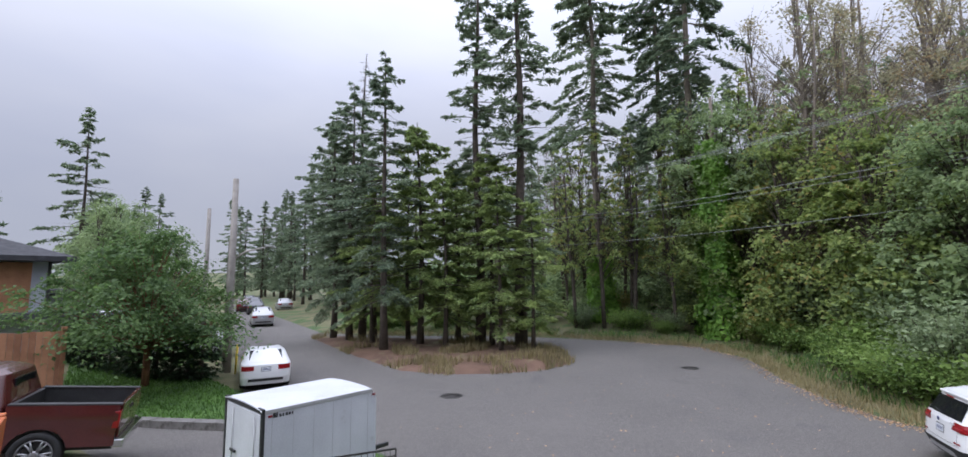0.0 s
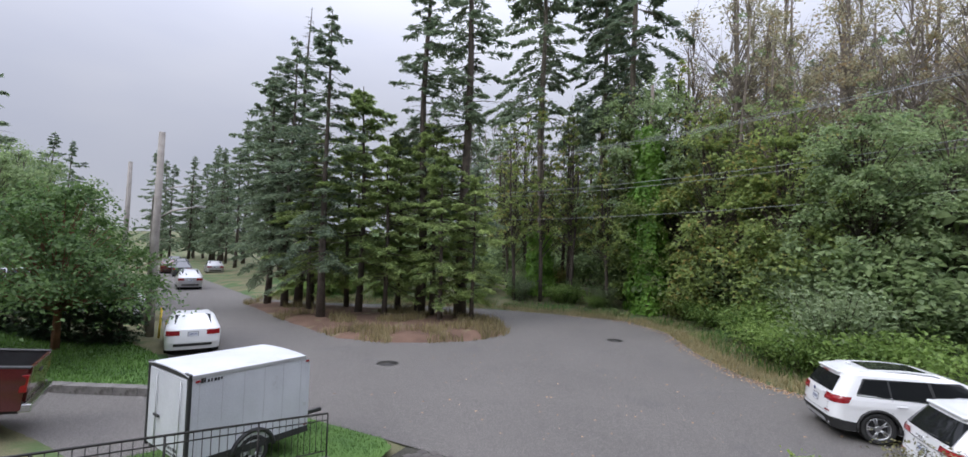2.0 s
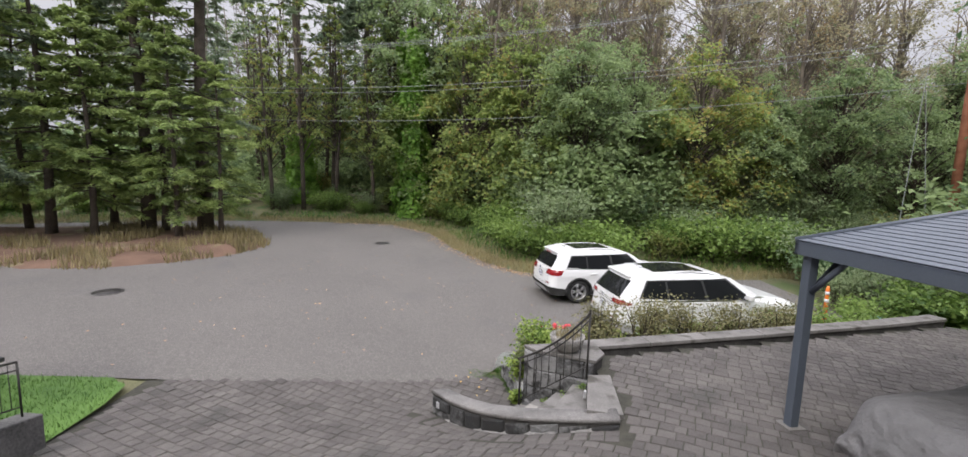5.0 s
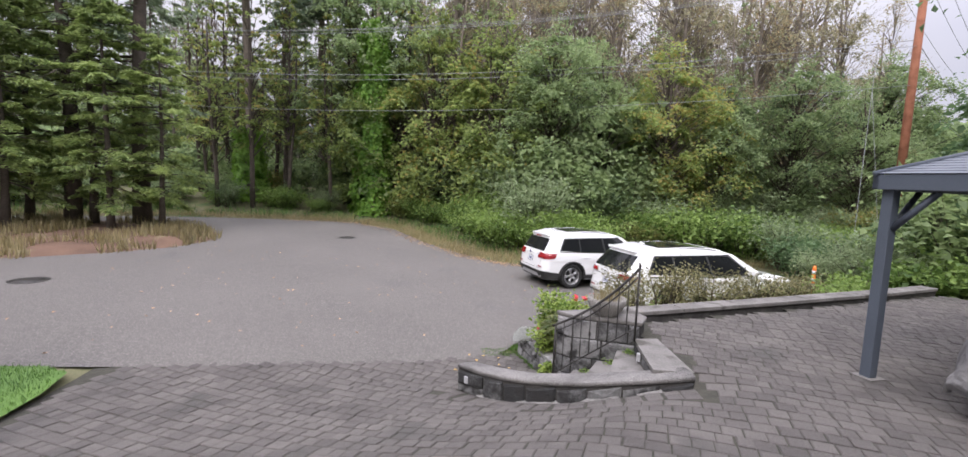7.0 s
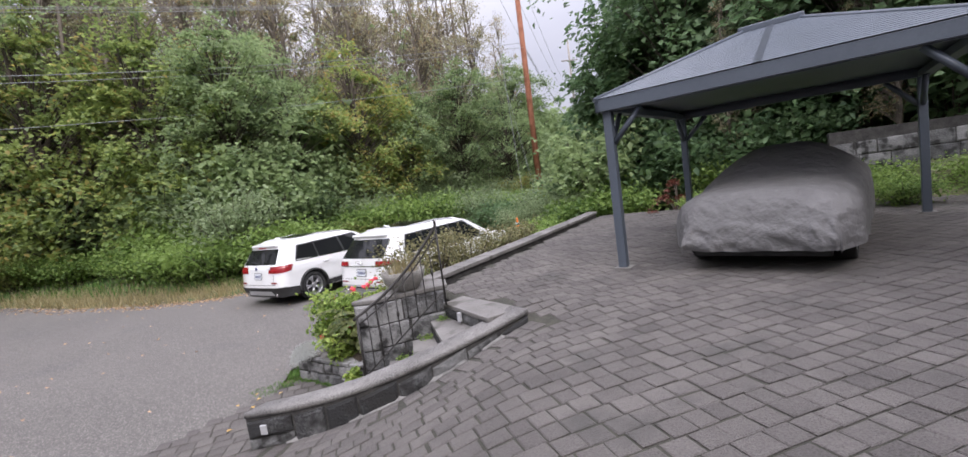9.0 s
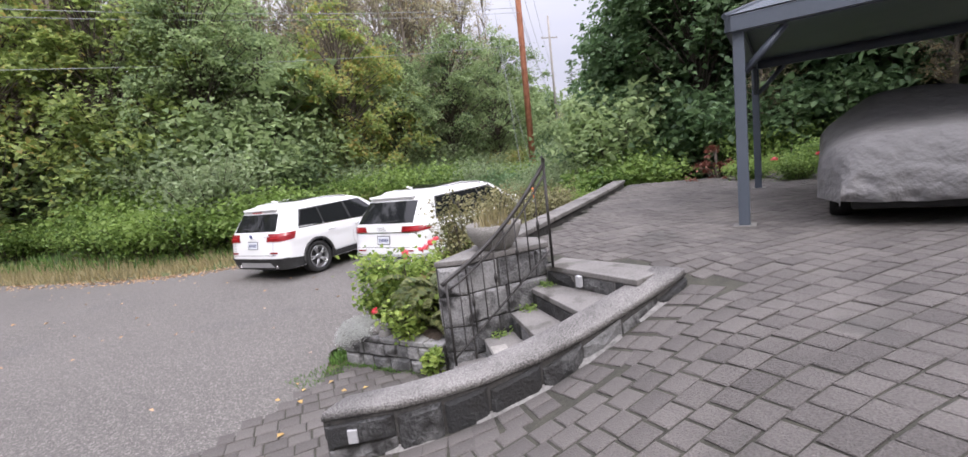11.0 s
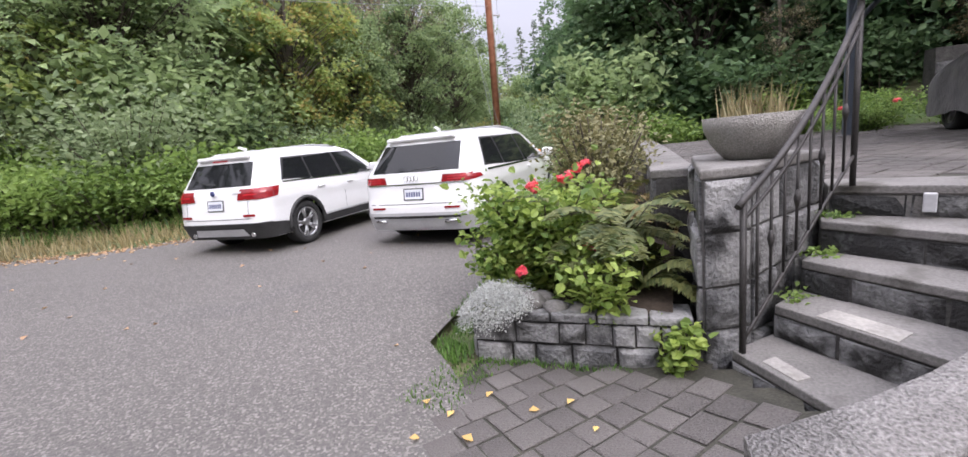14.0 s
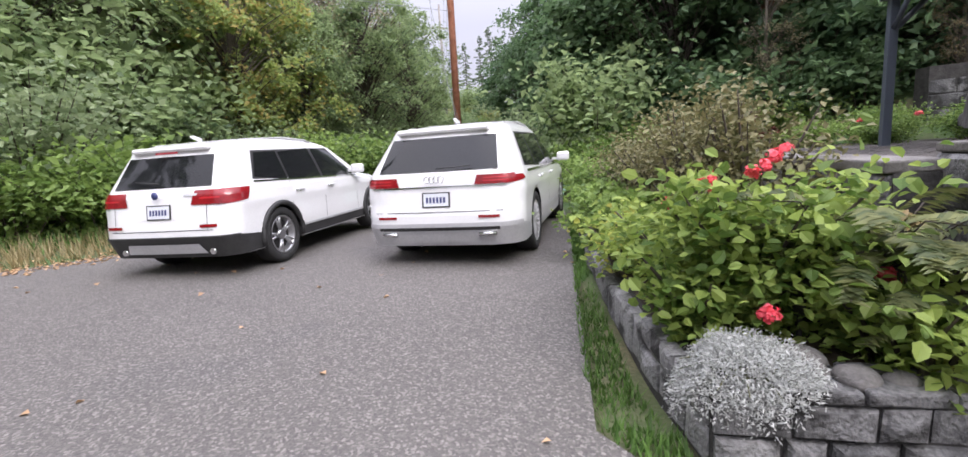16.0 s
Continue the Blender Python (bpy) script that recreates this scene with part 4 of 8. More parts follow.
def crossover_b(m):
    """The large white seven-seater."""
    car = thing("large_suv_car", "large white sport utility car with silver bumper trim parked on asphalt", "car", m)
    sh = Shell(5.06, [(0, 0.48), (0.004, 0.62), (0.03, 0.74), (0.06, 0.98), (0.08, 1.10), (0.40, 1.54), (0.42, 1.61), (0.9, 1.68), (1.9, 1.715), (2.7, 1.67), (3.1, 1.55), (3.75, 1.16), (3.9, 1.10), (4.7, 0.98), (4.95, 0.88), (5.06, 0.6)],
               [(0, 0.34), (0.3, 0.26), (4.7, 0.25), (5.06, 0.35)], 0.985, 1.0, 0.42, 0.17)
    ar = [(1.06, 0.38), (4.06, 0.38)]
    sh.body("body", WHITE_PAINT, car, ar, 0.43)
    underside(car, sh, ar, 0.43, 0.985)
    for ax, az in ar:
        for s in (1, -1):
            wheel(car, ax, s * 0.85, az, 0.385, 0.26, s, 10, SILVER)
    for s in (1, -1):
        sh.side_patch("sill_trim", [(1.5, 0.27), (3.6, 0.27), (3.6, 0.36), (1.5, 0.36)], SILVER, car, s)
        sh.side_patch("door_strip", [(1.52, 0.46), (3.6, 0.46), (3.6, 0.50), (1.52, 0.50)], SILVER, car, s, 0.012)
        sh.side_patch("window_surround", [(0.50, 1.12), (3.58, 1.05), (2.95, 1.555), (0.74, 1.535)], BLACK_TRIM, car, s, 0.003, 16)
        sh.side_patch("rear_quarter_window", [(0.55, 1.15), (1.25, 1.09), (1.22, 1.52), (0.78, 1.51)], GLASS_DARK, car, s)
        sh.side_patch("rear_door_window", [(1.30, 1.09), (2.28, 1.07), (2.18, 1.55), (1.27, 1.51)], GLASS_DARK, car, s)
        sh.side_patch("front_door_window", [(2.34, 1.07), (3.5, 1.07), (2.92, 1.51), (2.24, 1.55)], GLASS_DARK, car, s)
        sh.side_patch("window_chrome", [(0.55, 1.045), (3.55, 1.035), (3.55, 1.06), (0.55, 1.075)], CHROME, car, s, 0.010)
        for x in (1.32, 2.3, 3.45):
            sh.side_patch("door_seam", [(x, 0.50), (x + 0.008, 0.50), (x + 0.008, 1.04), (x, 1.04)], BLACK_TRIM, car, s, 0.004, 2)
        for x in (1.42, 2.4):
            bm = bmesh.new()
            yy = s * (sh.width(x, 0.95) + 0.02)
            box(bm, x, yy - 0.015, 0.93, x + 0.22, yy + 0.015, 0.96, bevel=0.008)
            part("door_handle", bm, WHITE_PAINT, car)
        sheen("roof_rail", [(0.75, s * 0.64, 1.62), (0.88, s * 0.64, 1.66), (1.9, s * 0.63, 1.70), (2.5, s * 0.63, 1.67), (2.68, s * 0.63, 1.63)], None, 0.017, SILVER, car)
        sh.tail_patch("tail_light", 0.955, 1.06, *((0.46, 0.88) if s > 0 else (-0.88, -0.46)), RED_LENS, car, 0.012, 8, 0.03 * s)
        for z in (0.985, 1.02):
            sh.tail_patch("light_bar", z, z + 0.012, *((0.56, 0.84) if s > 0 else (-0.84, -0.56)), CLEAR_RED, car, 0.016, 4)
        sh.side_patch("tail_light_side", [(0.07, 0.95), (0.32, 0.985), (0.28, 1.04), (0.09, 1.04)], RED_LENS, car, s, 0.008)
        sh.tail_patch("reflector", 0.585, 0.615, *((0.50, 0.74) if s > 0 else (-0.74, -0.50)), RED_LENS, car, 0.012, 4)
        sheen("exhaust_trim", (-0.05, s * 0.50, 0.40), (-0.015, s * 0.70, 0.41), 0.022, CHROME, car)
    sh.tail_patch("light_strip", 0.935, 0.952, -0.82, 0.82, CHROME, car, 0.016, 8)
    sh.tail_patch("rear_window", 1.12, 1.51, -0.73, 0.73, GLASS_DARK, car, 0.010, 10, 0, taper=0.10)
    plate_part(car, sh, 0.80, 0.0)
    sh.tail_patch("hatch_seam", 0.655, 0.663, -0.78, 0.78, BLACK_TRIM, car, 0.007, 6)
    for k in range(4):
        bm = bmesh.new()
        c = (sh.rear_x(1.0) - 0.097, 0.08 - k * 0.054, 1.03)
        ring = [(c[0], c[1] + 0.036 * math.cos(a), c[2] + 0.036 * math.sin(a)) for a in np.linspace(0, math.tau, 17)]
        tube(bm, ring, 0.006, 5, False)
        part("badge", bm, CHROME, car)
    sh.tail_patch("bumper_trim", 0.26, 0.53, -0.97, 0.97, SILVER, car, 0.014, 44)
    sh.tail_patch("bumper_slot", 0.445, 0.485, -0.74, 0.74, BLACK_TRIM, car, 0.018, 8)
    sh.tail_patch("skid_plate", 0.30, 0.41, -0.5, 0.5, SILVER, car, 0.03, 6)
    for s in (1, -1):
        sh.side_patch("bumper_corner", [(0.12, 0.265), (0.65, 0.265), (0.63, 0.42), (0.04, 0.53)], SILVER, car, s)
    bm = bmesh.new()
    box(bm, 0.32, -0.58, 1.56, 0.56, 0.58, 1.625, bevel=0.03)
    part("roof_spoiler", bm, WHITE_PAINT, car)
    sheen("rear_wiper", (0.01, -0.02, 1.15), (0.05, -0.42, 1.17), 0.008, BLACK_TRIM, car)
    sh.roof_patch("sunroof", 1.05, 2.45, 0.50, GLASS_DARK, car)
    sh.roof_patch("windscreen", 2.82, 3.7, 0.66, GLASS_DARK, car, 0.006)
    bm = bmesh.new()
    tube(bm, [(1.0, 0, 1.705), (0.9, 0, 1.745), (0.85, 0, 1.75)], [0.035, 0.02, 0.01], 8)
    part("antenna_fin", bm, WHITE_PAINT, car)
    mirror_part(car, sh, 3.35, 1.08, WHITE_PAINT)
    return car


def car_pose(wheel_x, wheel_y, yaw, axle, half):
    """The pose of a car whose right rear wheel stands there."""
    a = radians(yaw)
    c, s = math.cos(a), math.sin(a)
    x, y = wheel_x - axle * c - half * s, wheel_y - axle * s + half * c
    return pose(x, y, road_z(x + 2.3 * c, y + 2.3 * s) + 0.015, 0, 0, yaw)


crossover_a(car_pose(4.15, 13.40, 11.0, 0.93, 0.84))
crossover_b(car_pose(5.40, 10.27, 7.0, 1.06, 0.88))

# ---- plants ----
def leaf_mesh(name, pos, nrm, size, mat, long=1.5, droop=0.25, along=None):
    """Many small folded leaves, one island each."""
    pos, nrm = np.asarray(pos, float), np.asarray(nrm, float)
    n = len(pos)
    nrm = nrm / (np.linalg.norm(nrm, axis=1, keepdims=True) + 1e-9)
    a = rng.normal(size=(n, 3)) if along is None else np.asarray(along, float)
    a = a - nrm * (a * nrm).sum(1, keepdims=True)
    a /= np.linalg.norm(a, axis=1, keepdims=True) + 1e-9
    b = np.cross(nrm, a)
    s = (np.asarray(size) * (0.65 + 0.7 * rng.random(n)))[:, None]
    v = np.empty((n, 4, 3))
    v[:, 0] = pos - a * s * 0.5 * long
    v[:, 1] = pos + b * s * 0.5 + nrm * s * 0.18
    v[:, 2] = pos + a * s * 0.5 * long - nrm * s * droop
    v[:, 3] = pos - b * s * 0.5 + nrm * s * 0.18
    base = np.arange(n)[:, None] * 4
    faces = np.concatenate([base + [0, 1, 2], base + [0, 2, 3]], 1).reshape(-1, 3)
    me = bpy.data.meshes.new(name)
    me.vertices.add(n * 4)
    me.vertices.foreach_set("co", v.reshape(-1))
    me.loops.add(n * 6)
    me.loops.foreach_set("vertex_index", faces.reshape(-1).astype(np.int32))
    me.polygons.add(n * 2)
    me.polygons.foreach_set("loop_start", np.arange(0, n * 6, 3, dtype=np.int32))
    me.update(calc_edges=True)
    me.materials.append(mat)
    return me


def round_leaf_mesh(name, pos, nrm, size, mat):
    """Broad folded leaves of six corners, one island each."""
    pos, nrm = np.asarray(pos, float), np.asarray(nrm, float)
    n = len(pos)
    nrm = nrm / (np.linalg.norm(nrm, axis=1, keepdims=True) + 1e-9)
    a = rng.normal(size=(n, 3))
    a -= nrm * (a * nrm).sum(1, keepdims=True)
    a /= np.linalg.norm(a, axis=1, keepdims=True) + 1e-9
    b = np.cross(nrm, a)
    s = (size * (0.55 + 0.8 * rng.random(n)))[:, None]
    v = np.empty((n, 6, 3))
    for k, (u, w, lift) in enumerate(((-0.55, 0, 0), (-0.2, 0.42, 0.12), (0.28, 0.36, 0.08), (0.65, 0, -0.14), (0.28, -0.36, 0.08), (-0.2, -0.42, 0.12))):
        v[:, k] = pos + (a * u + b * w + nrm * lift) * s
    base = np.arange(n)[:, None] * 6
    me = bpy.data.meshes.new(name)
    me.from_pydata(v.reshape(-1, 3).tolist(), [], np.concatenate([base + [0, 3, 2, 1], base + [0, 5, 4, 3]], 1).reshape(-1, 4).tolist())
    me.materials.append(mat)
    return me


def unit(n):
    v = rng.normal(size=(n, 3))
    return v / np.linalg.norm(v, axis=1, keepdims=True)


def conifer(height, spread, clear, mat, bark, label, dead_top=0.0, gap=0.55, density=1.0, droop=0.35, twig=0.16, lean=0.0, ragged=0.35, bare_low=0.0):
    """A fir: straight tapered trunk, uneven boughs whose side twigs carry fine hanging sprays."""
    t = thing("conifer_tree", label, "tree")
    bm = bmesh.new()
    r0 = 0.008 * height + 0.07
    zs = np.linspace(0, height, 9)
    bend = lambda z: (lean * z + 0.12 * math.sin(z * 0.35), 0.10 * math.sin(z * 0.27 + 1))  # noqa: E731
    tube(bm, [(*bend(z), z - 0.25 if z == 0 else z) for z in zs], [max(0.02, r0 * (1 - z / height) ** 0.8 + 0.01) * (1.25 if z == 0 else 1) for z in zs], 8)
    pos, nrm, along = [], [], []
    z = clear
    side_lean = rng.random() * math.tau
    while z < height - 0.3:
        k = (z - clear) / max(0.1, height - clear)
        reach = spread * ((1 - k) ** 0.8) * (0.6 + 0.4 * min(1, k * 5 + 0.2)) + 0.22
        vigour = 0.72 + 0.5 * noise.noise((z * 0.55, height * 0.37, 0))
        for b in range(rng.integers(2, 5)):
            a = rng.random() * math.tau
            L = reach * vigour * (1.25 - (ragged + 0.45) * rng.random()) * (1 + 0.18 * math.cos(a - side_lean))
            d = np.array([math.cos(a), math.sin(a), 0.0])
            o = np.array([*bend(z), z + rng.normal() * 0.2])
            up = 0.30 - 0.42 * (1 - k) + rng.normal() * 0.10
            hang = droop * (0.7 + 0.6 * rng.random())
            rise = lambda v: L * (up * v - hang * v * v * 1.3 + 0.45 * hang * v ** 4)  # noqa: E731
            pts = [o + d * L * v + np.array([0, 0, rise(v)]) for v in (0, 0.35, 0.7, 1.0)]
            tube(bm, pts, [0.010 + 0.009 * L, 0.008 + 0.006 * L, 0.009, 0.004], 4, False)
            side = np.array([-d[1], d[0], 0])
            if z > height * (1 - dead_top) or k < bare_low * rng.random() or rng.random() < 0.05:
                for v in (0.4, 0.6, 0.8):
                    p = o + d * L * v + np.array([0, 0, rise(v)])
                    tube(bm, [p, p + (side * rng.choice([-1, 1]) + d * 0.7) * L * 0.28 + np.array([0, 0, -0.1])], [0.008, 0.003], 3, False)
                continue
            m = int((10 + 30 * L) * density)
            v = 0.12 + 0.88 * np.sqrt(rng.random(m))
            v = np.round(v * (4 + 5 * L)) / (4 + 5 * L)
            w = rng.choice([-1.0, 1.0], m)
            q = rng.random(m)
            lb = (0.34 * L * (1.12 - v) + 0.12) * (0.6 + 0.5 * rng.random(m))
            out = side * w[:, None] * 0.85 + d * 0.6
            c = o + d * (L * v)[:, None] + out * (lb * q)[:, None]
            c[:, 2] += rise(v) - 0.45 * lb * q * q - 0.05 * rng.random(m)
            pos.append(c + rng.normal(size=(m, 3)) * 0.04)
            nrm.append(np.tile([0, 0, 1.0], (m, 1)) + rng.normal(size=(m, 3)) * 0.45)
            along.append(out + np.array([0, 0, -0.45]) + rng.normal(size=(m, 3)) * 0.35)
        z += gap * (0.45 + 1.0 * rng.random()) * (0.6 + 0.4 * (1 - k))
    part("trunk", bm, bark, t)
    me = leaf_mesh("crown", np.concatenate(pos), np.concatenate(nrm), twig, mat, 3.2, 0.3, np.concatenate(along))
    c = new("crown", me)
    c.parent = t
    return t


def broadleaf(height, spread, clear, mat, bark, label, leaves=5000, size=0.24, clumps=26, sparse=0.0, trunks=1, top_bare=0.0, flat=1.0, name="broadleaf_tree", squash=0.5, limb=1.0):
    """A leafy tree: forking limbs that carry uneven clumps of leaves with gaps between."""
    t = thing(name, label, "tree")
    bm = bmesh.new()
    cents, rads = [], []
    leaders = [(0.0, 0.0, 1.0)]
    for k in range(5):
        a, r = rng.random() * math.tau, spread * (0.35 + 0.4 * rng.random())
        leaders.append((math.cos(a) * r, math.sin(a) * r, 0.55 + 0.4 * rng.random()))
    for k in range(clumps):
        lx, ly, reach = leaders[0 if k % 3 == 0 else k % 6]
        h = clear + (height * reach - clear) * (0.04 + 0.96 * rng.random() ** 0.9)
        kk = (h - clear) / (height * reach - clear)
        prof = math.sin(min(1, 0.36 + 0.60 * kk) * math.pi) ** 0.7 * flat
        a, r = rng.random() * math.tau, spread * 0.62 * prof * (0.15 + 1.0 * rng.random() ** 0.7)
        cents.append((lx * min(1, 0.35 + kk) + math.cos(a) * r, ly * min(1, 0.35 + kk) + math.sin(a) * r, h))
        rads.append(spread * (0.06 + 0.16 * rng.random() ** 1.5))
    r0 = 0.012 * height + 0.05
    for s in range(trunks):
        off = (0, 0) if trunks == 1 else (rng.normal() * 0.25, rng.normal() * 0.25)
        lean = (rng.normal() * 0.04, rng.normal() * 0.04) if trunks == 1 else (rng.normal() * 0.12, rng.normal() * 0.12)
        zs = np.linspace(0, height * 0.86, 7)
        tube(bm, [(off[0] + lean[0] * z + 0.1 * math.sin(z * 0.6 + s), off[1] + lean[1] * z, z - (0.25 if z == 0 else 0)) for z in zs], [r0 * (1 - 0.9 * z / height) * limb for z in zs], 8)
    for (x, y, h) in cents:
        z0 = max(clear * 0.7, h - spread * (0.55 + 0.3 * rng.random()))
        tube(bm, [(0, 0, z0), (x * 0.45, y * 0.45, z0 + (h - z0) * 0.55), (x, y, h)], [r0 * 0.26 * limb, r0 * 0.13 * limb, 0.010], 5, False)
        if sparse:
            for _ in range(int(6 * sparse)):
                d = unit(1)[0] * spread * 0.35
                tube(bm, [(x * 0.6, y * 0.6, h * 0.96), (x + d[0], y + d[1], h + abs(d[2]) * 1.3)], [0.016, 0.004], 4, False)
    part("trunk", bm, bark, t)
    per = leaves // clumps
    pos, nrm = [], []
    for (x, y, h), r in zip(cents, rads):
        if h > height * (1 - top_bare) and rng.random() < 0.75:
            continue
        m = int(per * (0.5 + 1.0 * rng.random()))
        q = rng.normal(size=(m, 3)) * r * np.array([0.72, 0.72, 0.72 * squash])
        q[:, 2] -= 0.35 * (q[:, 0] ** 2 + q[:, 1] ** 2) / (r + 0.01)
        tip = np.array([x, y, 0]) / (math.hypot(x, y) + 0.1)
        pos.append(q + (x, y, h))
        nrm.append(tip * 0.45 + np.array([0, 0, 0.9]) + rng.normal(size=(m, 3)) * 0.42)
    me = leaf_mesh("crown", np.concatenate(pos), np.concatenate(nrm), size, mat)
    c = new("crown", me)
    c.parent = t
    return t


def shrub(spread, height, mat, label, leaves=1800, size=0.13, stems=9, name="shrub", category="shrub", bark=None, upright=0.5, broad=False):
    """A shrub: arching stems with leaves all along them."""
    t = thing(name, label, category)
    bm = bmesh.new()
    pos, nrm = [], []
    per = leaves // stems
    for s in range(stems):
        a = rng.random() * math.tau
        r = spread * math.sqrt(rng.random())
        h = height * (0.55 + 0.45 * rng.random())
        x1, y1 = math.cos(a) * r, math.sin(a) * r
        pts = [np.array([x1 * 0.25, y1 * 0.25, -0.1]), np.array([x1 * 0.55, y1 * 0.55, h * 0.6]), np.array([x1, y1, h])]
        tube(bm, pts, [0.022, 0.014, 0.004], 4, False)
        k = rng.random(per) ** upright
        c = np.where(k[:, None] < 0.5, pts[0] + (pts[1] - pts[0]) * (k * 2)[:, None], pts[1] + (pts[2] - pts[1]) * (k * 2 - 1)[:, None])
        c = c + rng.normal(size=(per, 3)) * np.array([spread * 0.22, spread * 0.22, height * 0.09])
        c[:, 2] = np.abs(c[:, 2])
        pos.append(c)
        nrm.append(rng.normal(size=(per, 3)) * 0.5 + np.array([0, 0, 0.9]))
    part("branchwork", bm, bark or BARK, t)
    me = (round_leaf_mesh if broad else leaf_mesh)("foliage", np.concatenate(pos), np.concatenate(nrm), size, mat)
    c = new("foliage", me)
    c.parent = t
    return t


def plant(proto, x, y, scale=1.0, turn=None, z=None, tall=None, label=""):
    """One more plant like proto, at that place on the ground."""
    g = ground_z(x, y) if z is None else z
    m = pose(x, y, g, 0, 0, rng.random() * 360 if turn is None else turn)
    c = copy_thing(proto, m)
    c.scale = (scale, scale, scale * (tall or 1.0))
    if label:
        tagged(c, label)
    return c


def first(proto, x, y, scale=1.0, turn=0.0, z=None, tall=None):
    g = ground_z(x, y) if z is None else z
    proto.matrix_world = pose(x, y, g, 0, 0, turn)
    proto.scale = (scale, scale, scale * (tall or 1.0))
    return proto


# firs on the island
G_ISLE = "firs on the island"
isle_fir = conifer(17.5, 4.6, 3.0, FIR, BARK, "tall dark green fir on the needle-covered island", gap=0.42, density=1.35, twig=0.095, droop=0.24)
isle_low = conifer(12, 5.2, 2.2, FIR_NEAR, BARK, "bushy green fir with low spreading boughs on the island", gap=0.38, density=1.6, droop=0.20, twig=0.10)
isle_tall = conifer(28, 6.0, 3.6, FIR, BARK, "very tall fir with ragged open boughs on the island", gap=0.52, density=1.15, ragged=0.6, twig=0.11, bare_low=0.5, droop=0.25)
isle_snag = conifer(20, 3.8, 4.2, FIR, BARK, "fir with a dead bare top on the island", dead_top=0.36, gap=0.42, density=1.3, twig=0.095, droop=0.24)
for p in (isle_fir, isle_low, isle_tall, isle_snag):
    tagged(p, group=G_ISLE)
first(isle_fir, -25.8, 20.6, 0.92, z=island_z(-25.8, 20.6) - 0.05)
plant(isle_fir, -23.9, 20.4, 1.0, z=island_z(-23.9, 20.4) - 0.05)
first(isle_snag, -24.0, 21.5, 1.0, z=island_z(-24.0, 21.5) - 0.05)
plant(isle_fir, -19.0, 18.6, 1.0, z=island_z(-19.0, 18.6) - 0.05)
first(isle_low, -18.5, 21.1, 1.15, z=island_z(-18.5, 21.1) - 0.05)
first(isle_tall, -15.3, 22.9, 0.95, z=island_z(-15.3, 22.9) - 0.05)
plant(isle_low, -14.7, 23.2, 1.0, z=island_z(-14.7, 23.2) - 0.05)
plant(isle_tall, -13.0, 24.1, 1.1, 130, z=island_z(-13.0, 24.1) - 0.05)
for x, y, k in ((-21.6, 20.3, 0.85), (-23.2, 21.9, 0.8), (-13.2, 21.8, 0.8), (-11.5, 22.6, 0.7), (-17.2, 23.2, 0.95), (-20.6, 22.4, 0.9)):
    plant(isle_low, x, y, k, z=island_z(x, y) - 0.05)
plant(isle_low, -16.4, 20.9, 0.85, z=island_z(-16.4, 20.9) - 0.05)

# the woods
G_FIR, G_LEAF, G_BARE = "tall firs of the woods", "leafy trees of the woods", "thin bare trees of the woods"
high_fir = tagged(conifer(36, 7.5, 14.5, FIR, PALE_BARK, "very tall fir with a long bare pale trunk in the woods", gap=0.5, density=0.85, droop=0.42, twig=0.17), group=G_FIR)
maple = tagged(broadleaf(17, 5.8, 0.6, MAPLE, BARK, "broad maple with yellowing green leaves at the woods' edge", 17000, 0.20, 190), group=G_LEAF)
alder = tagged(broadleaf(17, 5.2, 0.7, ALDER, BARK, "slender dull green alder at the woods' edge", 17000, 0.175, 190), group=G_LEAF)
olive = tagged(broadleaf(23, 3.6, 3.0, OLIVE, PALE_BARK, "thinning tree with olive and brown autumn leaves in the woods", 6500, 0.125, 120, sparse=0.5, limb=0.75, squash=0.8), group=G_LEAF)
bare = tagged(broadleaf(17, 2.6, 5.0, ALDER, PALE_BARK, "thin half-bare tree with a pale trunk in the woods", 1500, 0.13, 40, sparse=0.7, top_bare=0.3, limb=0.5), group=G_BARE)
slim = tagged(broadleaf(15, 2.2, 4.0, MAPLE, BARK, "slender dark-stemmed tree with few leaves in the woods", 1800, 0.15, 44, sparse=0.4, limb=0.7), group=G_BARE)
deep = tagged(broadleaf(15, 4.6, 0.8, ALDER, BARK, "dull green tree deep in the woods", 3200, 0.34, 90), group=G_LEAF)
dark_fir = tagged(conifer(24, 5.4, 3.0, FIR, BARK, "dark fir standing deep in the woods", gap=0.62, density=0.34, twig=0.25, droop=0.25), group=G_FIR)
first(high_fir, -12.1, 35.4)
plant(high_fir, -5.2, 38, 1.05)
plant(high_fir, -8.6, 43, 1.0)
